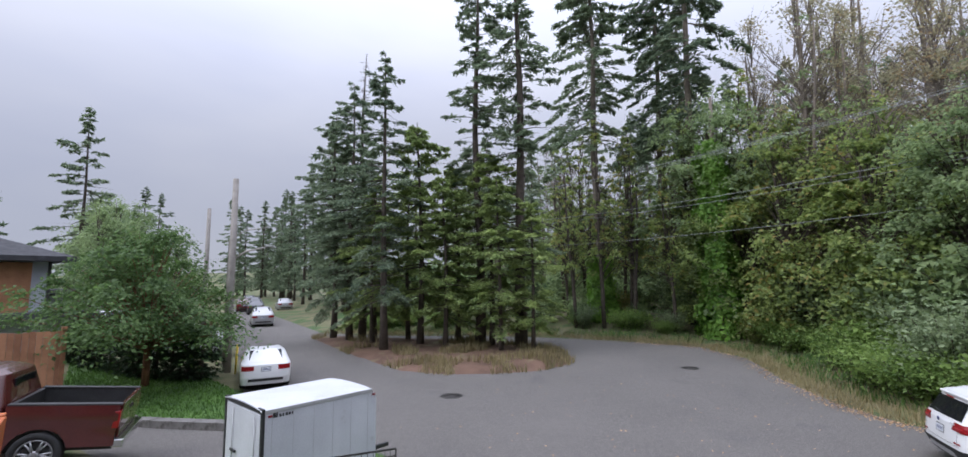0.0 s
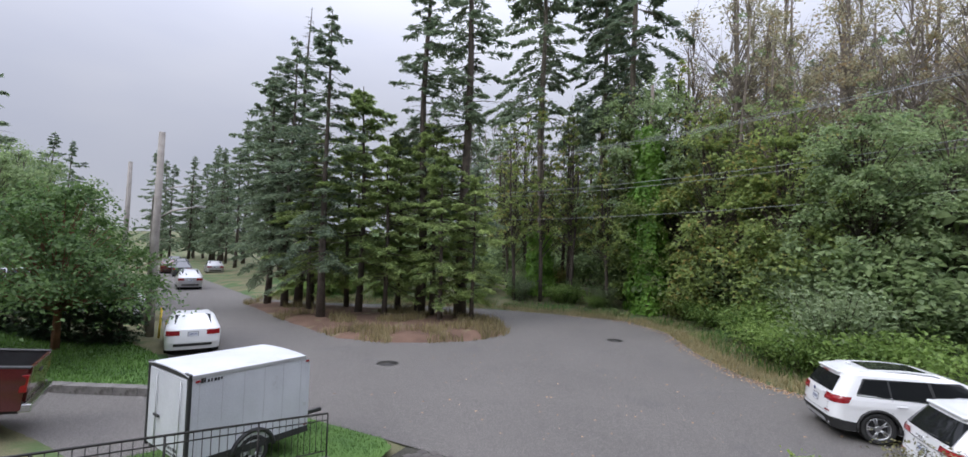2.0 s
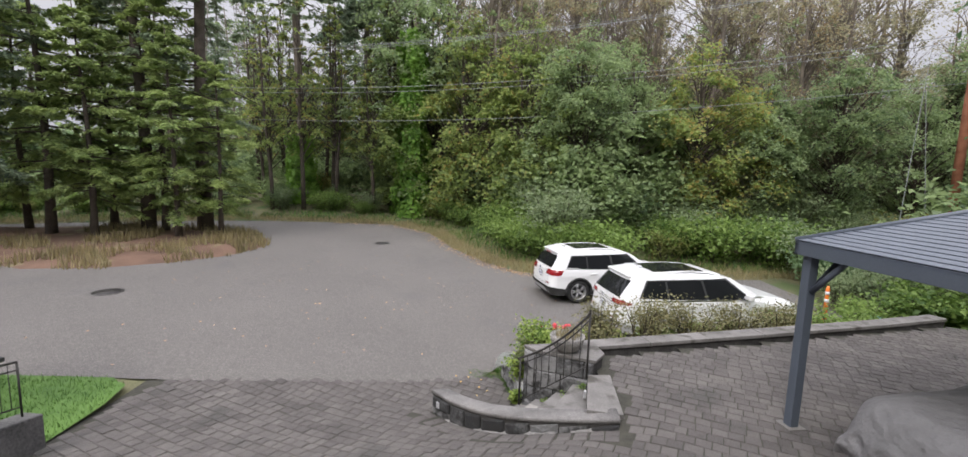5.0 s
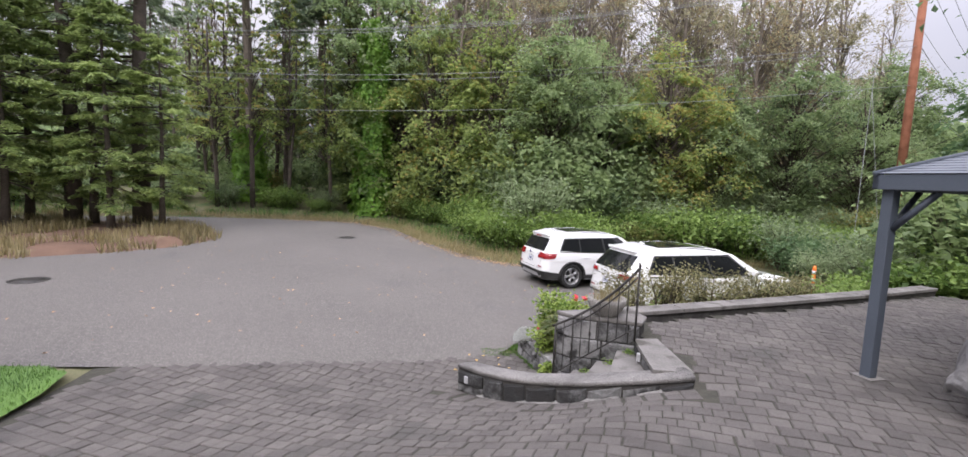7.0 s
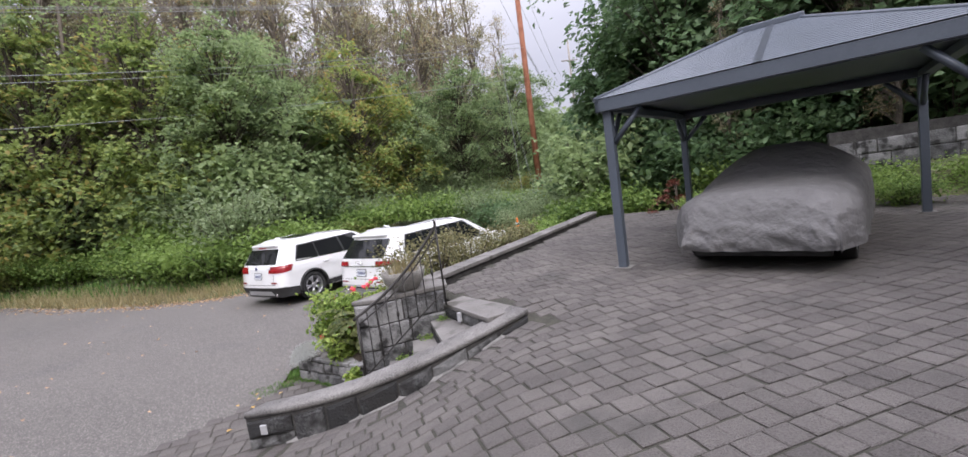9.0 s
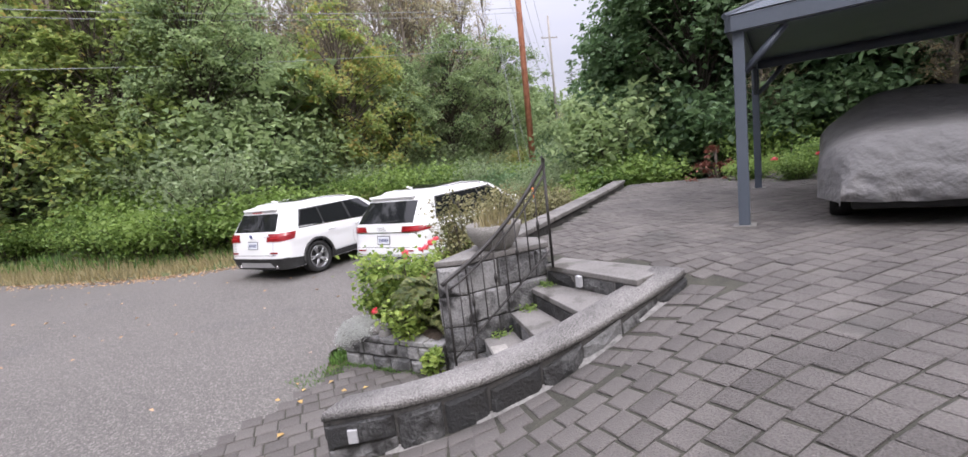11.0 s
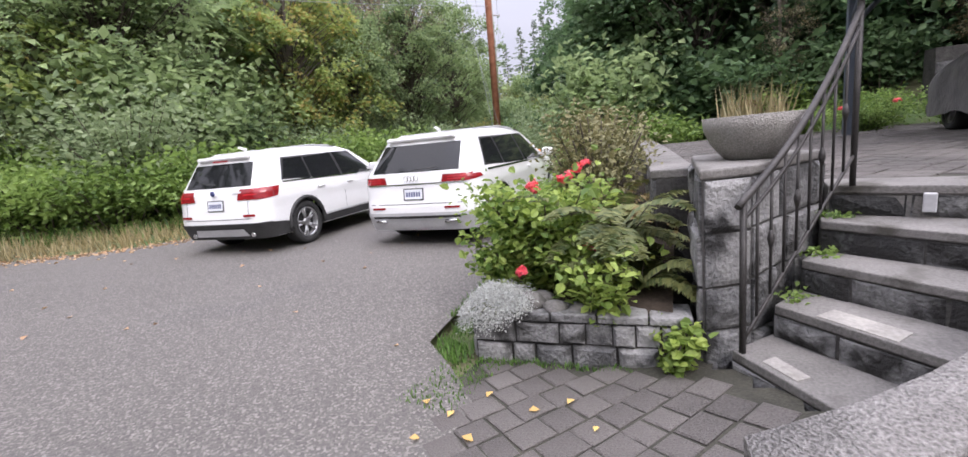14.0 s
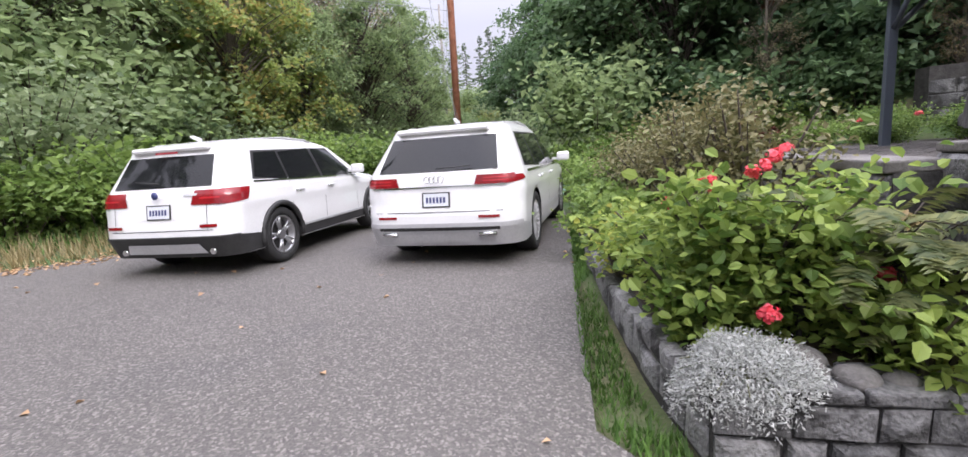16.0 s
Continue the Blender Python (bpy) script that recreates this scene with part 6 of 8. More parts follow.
# ---- trailer ----
def cargo_trailer(m):
    t = thing("cargo_trailer", "white enclosed cargo trailer with black corner trim parked on grass", "trailer", m)
    W, L, z0, z1 = 1.66, 2.25, 0.46, 1.88
    bm = bmesh.new()
    box(bm, -W, 0, z0, 0, L, z1)
    bmesh.ops.bevel(bm, geom=[e for e in bm.edges if abs(e.verts[0].co.z - e.verts[1].co.z) < 0.01 and e.verts[0].co.z > 1.5 and abs(e.verts[0].co.x - e.verts[1].co.x) > 1 and e.verts[0].co.y > 1], offset=0.2, segments=6, affect="EDGES", profile=0.5)
    part("body", bm, TRAILER_WHITE, t)
    bm = bmesh.new()
    pts = []
    for f in np.linspace(0, 1, 12):
        x = -W * f
        pts.append((x, z1 + 0.005 + 0.045 * math.sin(f * math.pi) ** 0.6))
    for (xa, za), (xb, zb) in zip(pts, pts[1:]):
        bm.faces.new([bm.verts.new(v) for v in ((xa, -0.03, za), (xb, -0.03, zb), (xb, L - 0.12, zb), (xa, L - 0.12, za))])
    bmesh.ops.remove_doubles(bm, verts=bm.verts, dist=0.001)
    bmesh.ops.solidify(bm, geom=bm.faces[:], thickness=0.02)
    part("roof", bm, TRAILER_WHITE, t, "weathered white curved roof")
    for k in range(5):
        boxes("roof_rivet", [(-W * 0.5 - 0.03 + rng.normal() * 0.3, 0.25 + 0.4 * k, z1 + 0.05, -W * 0.5 + 0.03, 0.31 + 0.4 * k, z1 + 0.058)], BLACK_TRIM, t)
    boxes("edge_trim", [(-0.055, -0.025, z0 - 0.05, 0.012, 0.03, z1 + 0.02)], BLACK_TRIM, t, 0.008)
    boxes("edge_trim", [(-W - 0.012, -0.025, z0 - 0.05, -W + 0.055, 0.03, z1 + 0.02)], BLACK_TRIM, t, 0.008)
    boxes("edge_trim", [(-W - 0.012, -0.025, z1 - 0.03, 0.012, 0.03, z1 + 0.05)], BLACK_TRIM, t, 0.008)
    boxes("edge_trim", [(-0.006, 0.02, z0 - 0.08, 0.012, L, z0 + 0.04)], BLACK_TRIM, t, 0.004)
    boxes("roof_trim", [(-0.02, 0.02, z1 - 0.035, 0.014, L - 0.1, z1 + 0.03)], SILVER, t, 0.008)
    d = boxes("rear_door", [(-W + 0.08, -0.018, z0 + 0.03, -0.08, 0.0, z1 - 0.06)], TRAILER_WHITE, t, 0.006)
    for x in (-W + 0.45, -0.25):
        bm = bmesh.new()
        tube(bm, [(x, -0.04, z0 + 0.05), (x, -0.04, z1 - 0.1)], 0.010, 6)
        part("lock_bar", bm, SILVER, d)
    boxes("door_latch", [(-W + 0.40, -0.06, 1.02, -W + 0.62, -0.03, 1.06)], BLACK_TRIM, d, 0.005)
    for y in np.linspace(0.15, L - 0.2, 6):
        boxes("panel_seam", [(-0.001, y, z0 + 0.05, 0.003, y + 0.006, z1 - 0.06)], SILVER, t)
    for z in (0.52, 1.78):
        for y in (0.08, L - 0.1):
            boxes("marker_light", [(-0.002, y, z, 0.02, y + 0.07, z + 0.035)], RED_LENS, t, 0.006)
    for s in (0, 1):
        x = 0.02 if s == 0 else -W - 0.02
        wheel(t, x, L * 0.5, 0.32, 0.31, 0.18, -1 if s else 1).matrix_local = pose(x - (0.1 if s == 0 else -0.1), L * 0.5, 0.32, 0, 0, -90 if s == 0 else 90)
        bm = bmesh.new()
        arc = [(x, L * 0.5 + 0.40 * math.cos(a), 0.32 + 0.40 * math.sin(a)) for a in np.linspace(0.1, math.pi - 0.1, 12)]
        tube(bm, arc, 0.04, 6)
        part("mudguard", bm, BLACK_TRIM, t)
    boxes("drawbar", [(-W / 2 - 0.04, L, 0.38, -W / 2 + 0.04, L + 0.9, 0.46)], BLACK_TRIM, t, 0.01)
    boxes("frame_rail", [(-W + 0.1, 0.02, 0.36, -W + 0.18, L, 0.46)], BLACK_TRIM, t, 0.005)
    boxes("frame_rail", [(-0.18, 0.02, 0.36, -0.1, L, 0.46)], BLACK_TRIM, t, 0.005)
    bm = bmesh.new()
    for k, w in enumerate((0.07, 0.04, 0.05, 0.04, 0.06, 0.05, 0.035)):
        y = 0.16 + k * 0.055
        box(bm, 0.003, y, z1 - 0.12, 0.006, y + w * 0.7, z1 - 0.07 + (0.03 if k in (0, 1) else 0))
    part("maker_lettering", bm, BLACK_TRIM, t, "dark script lettering as plain bars")
    bm = bmesh.new()
    for k in range(5):
        box(bm, -0.75 + k * 0.09, -0.022, z0 + 0.12, -0.69 + k * 0.09, -0.019, z0 + 0.17)
        box(bm, -0.70 + k * 0.08, -0.022, z0 + 0.04, -0.65 + k * 0.08, -0.019, z0 + 0.08)
    part("door_lettering", bm, BLACK_TRIM, t, "dark script lettering as plain bars")


cargo_trailer(pose(-7.06, 4.12, road_z(-7, 5.5) + 0.10, 0, 0, -9))


# ---- front fence on its dark stone base ----
def front_fence():
    p, q = Vector((-5.2, 5.35, 1.36)), Vector((-5.95, -1.6, 2.48))
    base = thing("fence_base_wall", "low dark stained concrete wall under the iron fence", "wall", kind="structure")
    d = (q - p).normalized()
    n = Vector((-d.y, d.x, 0)).normalized() * 0.15
    a, b = p - d * 0.14, q
    DARKWALL = material("stained_wall", (0.03, 0.03, 0.03), (0.13, 0.125, 0.12), 2.0, 0.9, 0.5, 25)
    prism("body", [(a - n)[:2], (a + n)[:2], (b + n)[:2], (b - n)[:2]], -0.4, [a.z - 0.76, a.z - 0.76, b.z - 0.76, b.z - 0.76], DARKWALL, base, 0.02)
    f = thing("iron_fence", "dark iron fence with thin upright bars on a low wall", "fence", None)
    L = (q - p).length
    for dz in (0, -0.11, -0.62):
        bm = bmesh.new()
        tube(bm, [p + Vector((0, 0, dz)), q + Vector((0, 0, dz))], 0.016 if dz == 0 else 0.010, 4)
        part("rail", bm, IRON, f)
    m = int(L / 0.115)
    for k in range(m + 1):
        c = p + d * (L * k / m)
        bm = bmesh.new()
        post = k % 11 == 0
        tube(bm, [c - Vector((0, 0, 0.78 if post else 0.62)), c], 0.018 if post else 0.0065, 4)
        part("post" if post else "bar", bm, IRON, f)


front_fence()


# ---- pickups and the cars down the street ----
def pickup(m, paint, label, old=False):
    t = thing("pickup_truck", label, "pickup", m)
    H = 0.98 if not old else 0.90
    L = 5.85
    ar = [(1.22, 0.42), (4.85, 0.42)]
    # cab and bonnet
    sh = Shell(4.05, [(0, 0.62), (0.0, 1.28), (0.02, 1.36), (0.16, 1.86), (0.3, 1.92), (1.2, 1.955), (1.75, 1.90), (2.45, 1.36), (2.6, 1.30), (3.8, 1.22), (3.98, 1.1), (4.05, 0.8)],
               [(0, 0.52), (3.6, 0.48), (4.05, 0.55)], H, 1.25, 0.42, 0.03)
    cab = new("cab")
    cab.parent = t
    cab.matrix_local = pose(1.80, 0, 0)
    sh.body("cab_body", paint, cab, [(4.85 - 1.80, 0.42)], 0.47)
    for s in (1, -1):
        sh.side_patch("rear_side_window", [(0.28, 1.33), (1.02, 1.33), (1.02, 1.78), (0.36, 1.76)], GLASS_DARK, cab, s)
        sh.side_patch("front_side_window", [(1.12, 1.33), (2.15, 1.33), (1.72, 1.76), (1.12, 1.78)], GLASS_DARK, cab, s)
        for x in (0.12, 1.07, 2.25):
            sh.side_patch("door_seam", [(x, 0.62), (x + 0.01, 0.62), (x + 0.01, 1.28), (x, 1.28)], BLACK_TRIM, cab, s, 0.004, 2)
        sh.side_patch("side_step", [(0.1, 0.50), (2.3, 0.50), (2.3, 0.56), (0.1, 0.56)], BLACK_TRIM, cab, s, 0.05)
        for x in (0.16, 1.15):
            bm = bmesh.new()
            yy = s * (sh.width(x, 1.2) + 0.02)
            box(bm, x, yy - 0.02, 1.15, x + 0.2, yy + 0.02, 1.19, bevel=0.01)
            part("door_handle", bm, paint, cab)
    sh.roof_patch("windscreen", 1.80, 2.42, 0.68, GLASS_DARK, cab, 0.006)
    boxes("back_window", [(0.06, -0.5, 1.42, 0.10, 0.5, 1.76)], GLASS_DARK, cab, 0.01)
    mirror_part(cab, sh, 2.0, 1.3, BLACK_TRIM)
    # open bed with a well inside
    bed = new("bed")
    bed.parent = t
    z0, z1 = 0.62, 1.33
    for s in (1, -1):
        bm = bmesh.new()
        xs = np.linspace(0.02, 1.78, 45)
        grid = []
        for x in xs:
            col = []
            for z in np.linspace(z0 - 0.08, z1, 12):
                px, pz = x, z
                dd = math.hypot(px - 1.22, pz - 0.42)
                if dd < 0.48:
                    px, pz = 1.22 + (px - 1.22) / dd * 0.48, 0.42 + (pz - 0.42) / dd * 0.48
                yy = H - 0.02 - 0.05 * max(0, 0.12 - x) - 0.06 * max(0, pz - 1.2) ** 1.0 + 0.015 * math.exp(-((pz - 1.1) / 0.1) ** 2)
                col.append(bm.verts.new((px, s * yy, pz)))
            grid.append(col)
        for c0, c1 in zip(grid, grid[1:]):
            for k in range(11):
                try:
                    f = bm.faces.new((c0[k], c1[k], c1[k + 1], c0[k + 1]))
                    f.smooth = True
                except ValueError:
                    pass
        bmesh.ops.remove_doubles(bm, verts=bm.verts, dist=0.001)
        bmesh.ops.recalc_face_normals(bm, faces=bm.faces)
        part("bed_side", bm, paint, bed)
        boxes("bed_inner_side", [(0.04, s * (H - 0.14) - 0.03, 0.70, 1.76, s * (H - 0.14) + 0.03, z1 - 0.01)], BLACK_TRIM, bed)
        boxes("bed_rail", [(0.0, s * (H - 0.11) - 0.09, z1 - 0.005, 1.78, s * (H - 0.11) + 0.075, z1 + 0.03)], BLACK_TRIM if not old else paint, bed, 0.01)
        boxes("tail_light", [(-0.015, s * (H - 0.10) - 0.07, 0.88, 0.10, s * (H - 0.10) + 0.085, 1.22)], RED_LENS, bed, 0.015)
    boxes("bed_floor", [(0.03, -H + 0.12, 0.66, 1.77, H - 0.12, 0.72)], BLACK_TRIM, bed)
    boxes("bed_front_panel", [(1.72, -H + 0.1, 0.66, 1.79, H - 0.1, z1)], BLACK_TRIM, bed)
    tg = boxes("tailgate", [(-0.02, -H + 0.16, 0.68, 0.05, H - 0.16, z1 + 0.01)], paint, bed, 0.015)
    boxes("tailgate_handle", [(-0.03, -0.12, 1.1, -0.015, 0.12, 1.17)], BLACK_TRIM, tg, 0.004)
    boxes("rear_bumper", [(-0.14, -H + 0.06, 0.50, 0.06, H - 0.06, 0.66)], CHROME if not old else BLACK_TRIM, t, 0.02)
    boxes("chassis", [(0.1, -0.5, 0.36, L - 0.5, 0.5, 0.56)], BLACK_TRIM, t)
    for ax, az in ar:
        for s in (1, -1):
            wheel(t, ax, s * (H - 0.14), az, 0.41, 0.28, s, 6)
            boxes("wheel_well", [(ax - 0.44, s * (H - 0.3) - 0.12, 0.5, ax + 0.44, s * (H - 0.3) + 0.12, 0.88)], BLACK_TRIM, t)
    return t


pickup(pose(-12.05, 3.9, 0.36, 0, -6.5, 240), MAROON, "dark maroon crew cab pickup with an empty bed")
pickup(pose(-7.42, 0.90, 1.12, 0, -3, 252), ORANGE_PAINT, "faded orange old pickup truck with an empty rusty bed", True)


def sedan(m, paint, label, name="sedan_car", tall=0.0):
    car = thing(name, label, "car", m)
    sh = Shell(4.5, [(0, 0.5), (0.0, 0.7), (0.03, 0.95 + tall * 0.2), (0.1, 1.0 + tall * 0.3), (0.5, 1.05 + tall), (1.25, 1.38 + tall), (1.9, 1.43 + tall), (2.4, 1.36 + tall * 0.9), (3.2, 0.98 + tall * 0.4), (4.2, 0.82 + tall * 0.4), (4.45, 0.7), (4.5, 0.55)],
               [(0, 0.34), (0.3, 0.24), (4.2, 0.22), (4.5, 0.3)], 0.88, 0.92 + tall * 0.4, 0.45, 0.13)
    ar = [(0.9, 0.32), (3.55, 0.32)]
    sh.body("body", paint, car, ar, 0.37, 16, 50)
    underside(car, sh, ar, 0.37, 0.88)
    for ax, az in ar:
        for s in (1, -1):
            wheel(car, ax, s * 0.77, az, 0.32, 0.21, s)
    z = 0.95 + tall * 0.4
    for s in (1, -1):
        sh.side_patch("rear_side_window", [(0.75, z + 0.08), (1.75, z), (1.75, z + 0.38 + tall * 0.5), (1.25, z + 0.34 + tall * 0.5)], GLASS_DARK, car, s)
        sh.side_patch("front_side_window", [(1.8, z), (2.85, z), (2.3, z + 0.36 + tall * 0.5), (1.8, z + 0.38 + tall * 0.5)], GLASS_DARK, car, s)
        sh.tail_patch("tail_light", 0.76, 0.93, *((0.42, 0.84) if s > 0 else (-0.84, -0.42)), RED_LENS, car, 0.012, 4)
    sh.roof_patch("rear_window", 0.56, 1.2, 0.58, GLASS_DARK, car, 0.008)
    sh.roof_patch("windscreen", 2.42, 3.1, 0.6, GLASS_DARK, car, 0.006)
    plate_part(car, sh, 0.80, 0)
    sh.tail_patch("bumper_slot", 0.36, 0.46, -0.6, 0.6, BLACK_TRIM, car, 0.012, 4)
    return car


SILVER_PAINT = material("silver_car_paint", (0.38, 0.38, 0.39), (0.48, 0.48, 0.49), 1, 0.3, metal=0.4, coat=0.6)
DARK_PAINT = material("dark_car_paint", (0.03, 0.032, 0.036), (0.05, 0.052, 0.058), 1, 0.3, coat=0.7)
SUV_ROW = [(-16.3, 9.92, 150, WHITE_PAINT, "white compact two-door sedan parked at the kerb", 0.0), (-37.3, 22.6, 152, SILVER_PAINT, "silver crossover standing on the far street", 0.22), (-50, 29.5, 152, DARK_PAINT, "dark car parked far down the street", 0.2),
           (-57, 33.5, 152, DARK_PAINT, "dark car parked far down the street", 0.2), (-55, 31, 152, MAROON, "maroon car parked far down the street", 0.2), (-52, 34.5, 152, SILVER_PAINT, "pale car parked far down the street", 0.1), (-66, 38, 152, DARK_PAINT, "dark car parked far down the street", 0.15)]
for x, y, yaw, paint, label, tall in SUV_ROW:
    sedan(pose(x, y, road_z(x, y), 0, 0, yaw), paint, label, tall=tall)


# ---- houses and gardens down the street ----
def house():
    h = thing("house", "two-storey grey house with a dark hip roof and black trim", "house", pose(-27.2, 6.2, 0.3, 0, 0, 0))
    boxes("upper_wall", [(-11, -9, 2.6, -0.2, 0, 4.95)], SIDING_GREY, h)
    boxes("lower_wall", [(-11, -9, -1.2, 0.6, 0.8, 2.45)], TRAILER_WHITE, h)
    bm = bmesh.new()
    z = 4.95
    lo = [(-11.7, -9.7), (0.6, -9.7), (0.6, 0.7), (-11.7, 0.7)]
    hi = [(-8, -5.4), (-3.6, -5.4), (-3.6, -3.6), (-8, -3.6)]
    A, B, C = [bm.verts.new((x, y, z)) for x, y in lo], [bm.verts.new((x, y, z + 0.22)) for x, y in lo], [bm.verts.new((x, y, z + 1.9)) for x, y in hi]
    bm.faces.new(A[::-1])
    bm.faces.new(C)
    for k in range(4):
        bm.faces.new((A[k], A[(k + 1) % 4], B[(k + 1) % 4], B[k]))
        bm.faces.new((B[k], B[(k + 1) % 4], C[(k + 1) % 4], C[k]))
    part("roof", bm, ROOFING, h)
    boxes("garage_roof", [(-11.4, -9.4, 2.45, 1.3, 1.4, 2.75)], ROOFING, h, 0.02)
    for y in (-8.5, -6.4, -3.4, -0.06):
        boxes("trim_board", [(-0.2, y, 2.75, -0.14, y + 0.12, 4.95)], BLACK_TRIM, h)
    for x in (-2.2, -0.32):
        boxes("trim_board", [(x, 0.0, 2.75, x + 0.12, 0.06, 4.95)], BLACK_TRIM, h)
    for k, (y0, y1) in enumerate(((-5.7, -4.2), (-2.9, -2.2))):
        w = boxes("window", [(-0.2, y0, 3.4, -0.15, y1, 4.6)], GLASS_DARK, h)
        boxes("frame", [(-0.19, y0 - 0.08, 3.32, -0.135, y0, 4.68)], BLACK_TRIM, w)
        boxes("frame", [(-0.19, y1, 3.32, -0.135, y1 + 0.08, 4.68)], BLACK_TRIM, w)
    boxes("wood_panel", [(-0.2, -1.9, 2.75, -0.12, -0.6, 4.9)], CEDAR, h)
    w = boxes("window", [(-1.8, 0.0, 3.3, -0.6, 0.05, 4.5)], GLASS_DARK, h)
    boxes("garage_door", [(0.58, -3.8, -0.6, 0.63, -0.2, 1.7)], SIDING_GREY, h)
    boxes("wall_trim", [(0.58, 0.62, -0.8, 0.68, 0.86, 2.45)], BLACK_TRIM, h)


house()
far_house = thing("house", "white house half hidden behind trees down the street", "house", pose(-40, 12, 0.6, 0, 0, 28))
boxes("wall", [(-6, -4, 0, 4, 4, 3.0)], TRAILER_WHITE, far_house)
boxes("roof", [(-6.5, -4.5, 3.0, 4.5, 4.5, 3.4)], ROOFING, far_house, 0.1)
boxes("window", [(3.98, -2, 1.0, 4.03, 1, 2.2)], GLASS_DARK, far_house)


def board_fence():
    f = thing("cedar_fence", "reddish cedar board fence beside the neighbouring drive", "fence")
    runs = [((-17.9, 4.35), (-18.6, 2.5), 2.8), ((-18.6, 2.5), (-18.6, 0.9), 3.0), ((-18.6, 0.9), (-18.2, -7.5), 2.95)]
    for a, b, top in runs:
        a, b = Vector(a), Vector(b)
        L = (b - a).length
        d = (b - a) / L
        k = int(L / 0.15)
        for i in range(k):
            p, q = a + d * (L * i / k + 0.004), a + d * (L * (i + 1) / k - 0.004)
            n = Vector((-d.y, d.x)) * (0.011 + 0.004 * rng.random())
            prism("board", [(p - n)[:], (q - n)[:], (q + n)[:], (p + n)[:]], 0.8, top + 0.015 * rng.normal(), CEDAR, f)
        for p in (a, b):
            prism("post", [(p.x - 0.06, p.y - 0.06), (p.x + 0.06, p.y - 0.06), (p.x + 0.06, p.y + 0.06), (p.x - 0.06, p.y + 0.06)], 0.5, top + 0.12, CEDAR, f, 0.006)


board_fence()
kerbs = thing("lawn_edging", "stepped row of pale concrete blocks along the lawn", "edging")
for k in range(7):
    f = k / 6
    x, y = -16.2 + 3.6 * f, 4.9 + 1.75 * f
    boxes("block", [(-0.33, -0.16, -0.3, 0.33, 0.16, 0.16)], CONCRETE, kerbs, 0.015).matrix_local = pose(x, y, ground_z(x, y) + 0.06, 0, 0, 26)

LAWN_AREA = [(-13.6, 7.3), (-13.6, 6.7), (-16.6, 5.15), (-18.2, 4.4), (-24.5, 6.4), (-20.2, 9.6), (-17, 9.1), (-15, 8.2)]
polygon_sheet("lawn", LAWN_AREA, lambda x, y: ground_z(x, y) + 0.03, LAWN, "mown green front lawn", "lawn", 0.6)
TRAILER_LAWN = [(-5.15, 5.2), (-5.12, 6.6), (-5.25, 7.25), (-5.8, 7.7), (-8.2, 7.7), (-8.9, 5.6), (-9.6, 2.0), (-10.6, -1), (-9.9, -1.2), (-5.3, 5.1)]
polygon_sheet("trailer_lawn", TRAILER_LAWN, lambda x, y: ground_z(x, y) + 0.03, LAWN, "rough grass strip under the trailer", "lawn", 0.5)
pts = []
while len(pts) < 16000:
    x, y = rng.uniform(-10.6, -5), rng.uniform(-1.2, 7.8)
    if inside(TRAILER_LAWN, x, y):
        pts.append((x, y))
tagged(new("grass_blades", grass_mesh("grass_blades", pts, lambda x, y: ground_z(x, y) + 0.03, 0.065, GRASS, 0.6, 0.006)), "green grass blades of the strip by the drive", "grass", kind="stuff")
pts = []
while len(pts) < 9000:
    x, y = rng.uniform(-24.5, -13.5), rng.uniform(4.4, 9.6)
    if inside(LAWN_AREA, x, y):
        pts.append((x, y))
tagged(new("grass_blades", grass_mesh("grass_blades", pts, lambda x, y: ground_z(x, y) + 0.03, 0.09, GRASS, 0.4, 0.02)), "short green grass of the front lawn", "grass", kind="stuff")

CHERRY = leaf_material("cherry_leaves", (0.05, 0.10, 0.03), (0.15, 0.24, 0.07), 0.5)
cherry = broadleaf(6.6, 4.4, 2.2, CHERRY, RED_BARK, "spreading green tree with a reddish trunk on the lawn", 20000, 0.11, 150, name="lawn_tree", limb=1.3, flat=1.1)
first(cherry, -20.3, 7.5, 0.88)
HEDGE = leaf_material("hedge_needles", (0.012, 0.030, 0.012), (0.04, 0.075, 0.028), 0.15)
hedge = conifer(2.3, 0.55, 0.05, HEDGE, BARK, "dark columnar cedar of a hedge", gap=0.12, density=1.6, twig=0.05, ragged=0.2)
tagged(hedge, group="hedge of dark cedars")
for k in range(10):
    f = k / 9
    (plant if k else first)(hedge, -25.0 + 5.2 * f, 6.4 + 2.9 * f, 0.85 + 0.25 * rng.random())
for x, y, yaw in ((-29.5, 7.4, 60), (-27.2, 9.6, 60)):
    sedan(pose(x, y, ground_z(x, y), 0, 0, yaw), SILVER_PAINT, "silver car parked behind the hedge", tall=0.15)


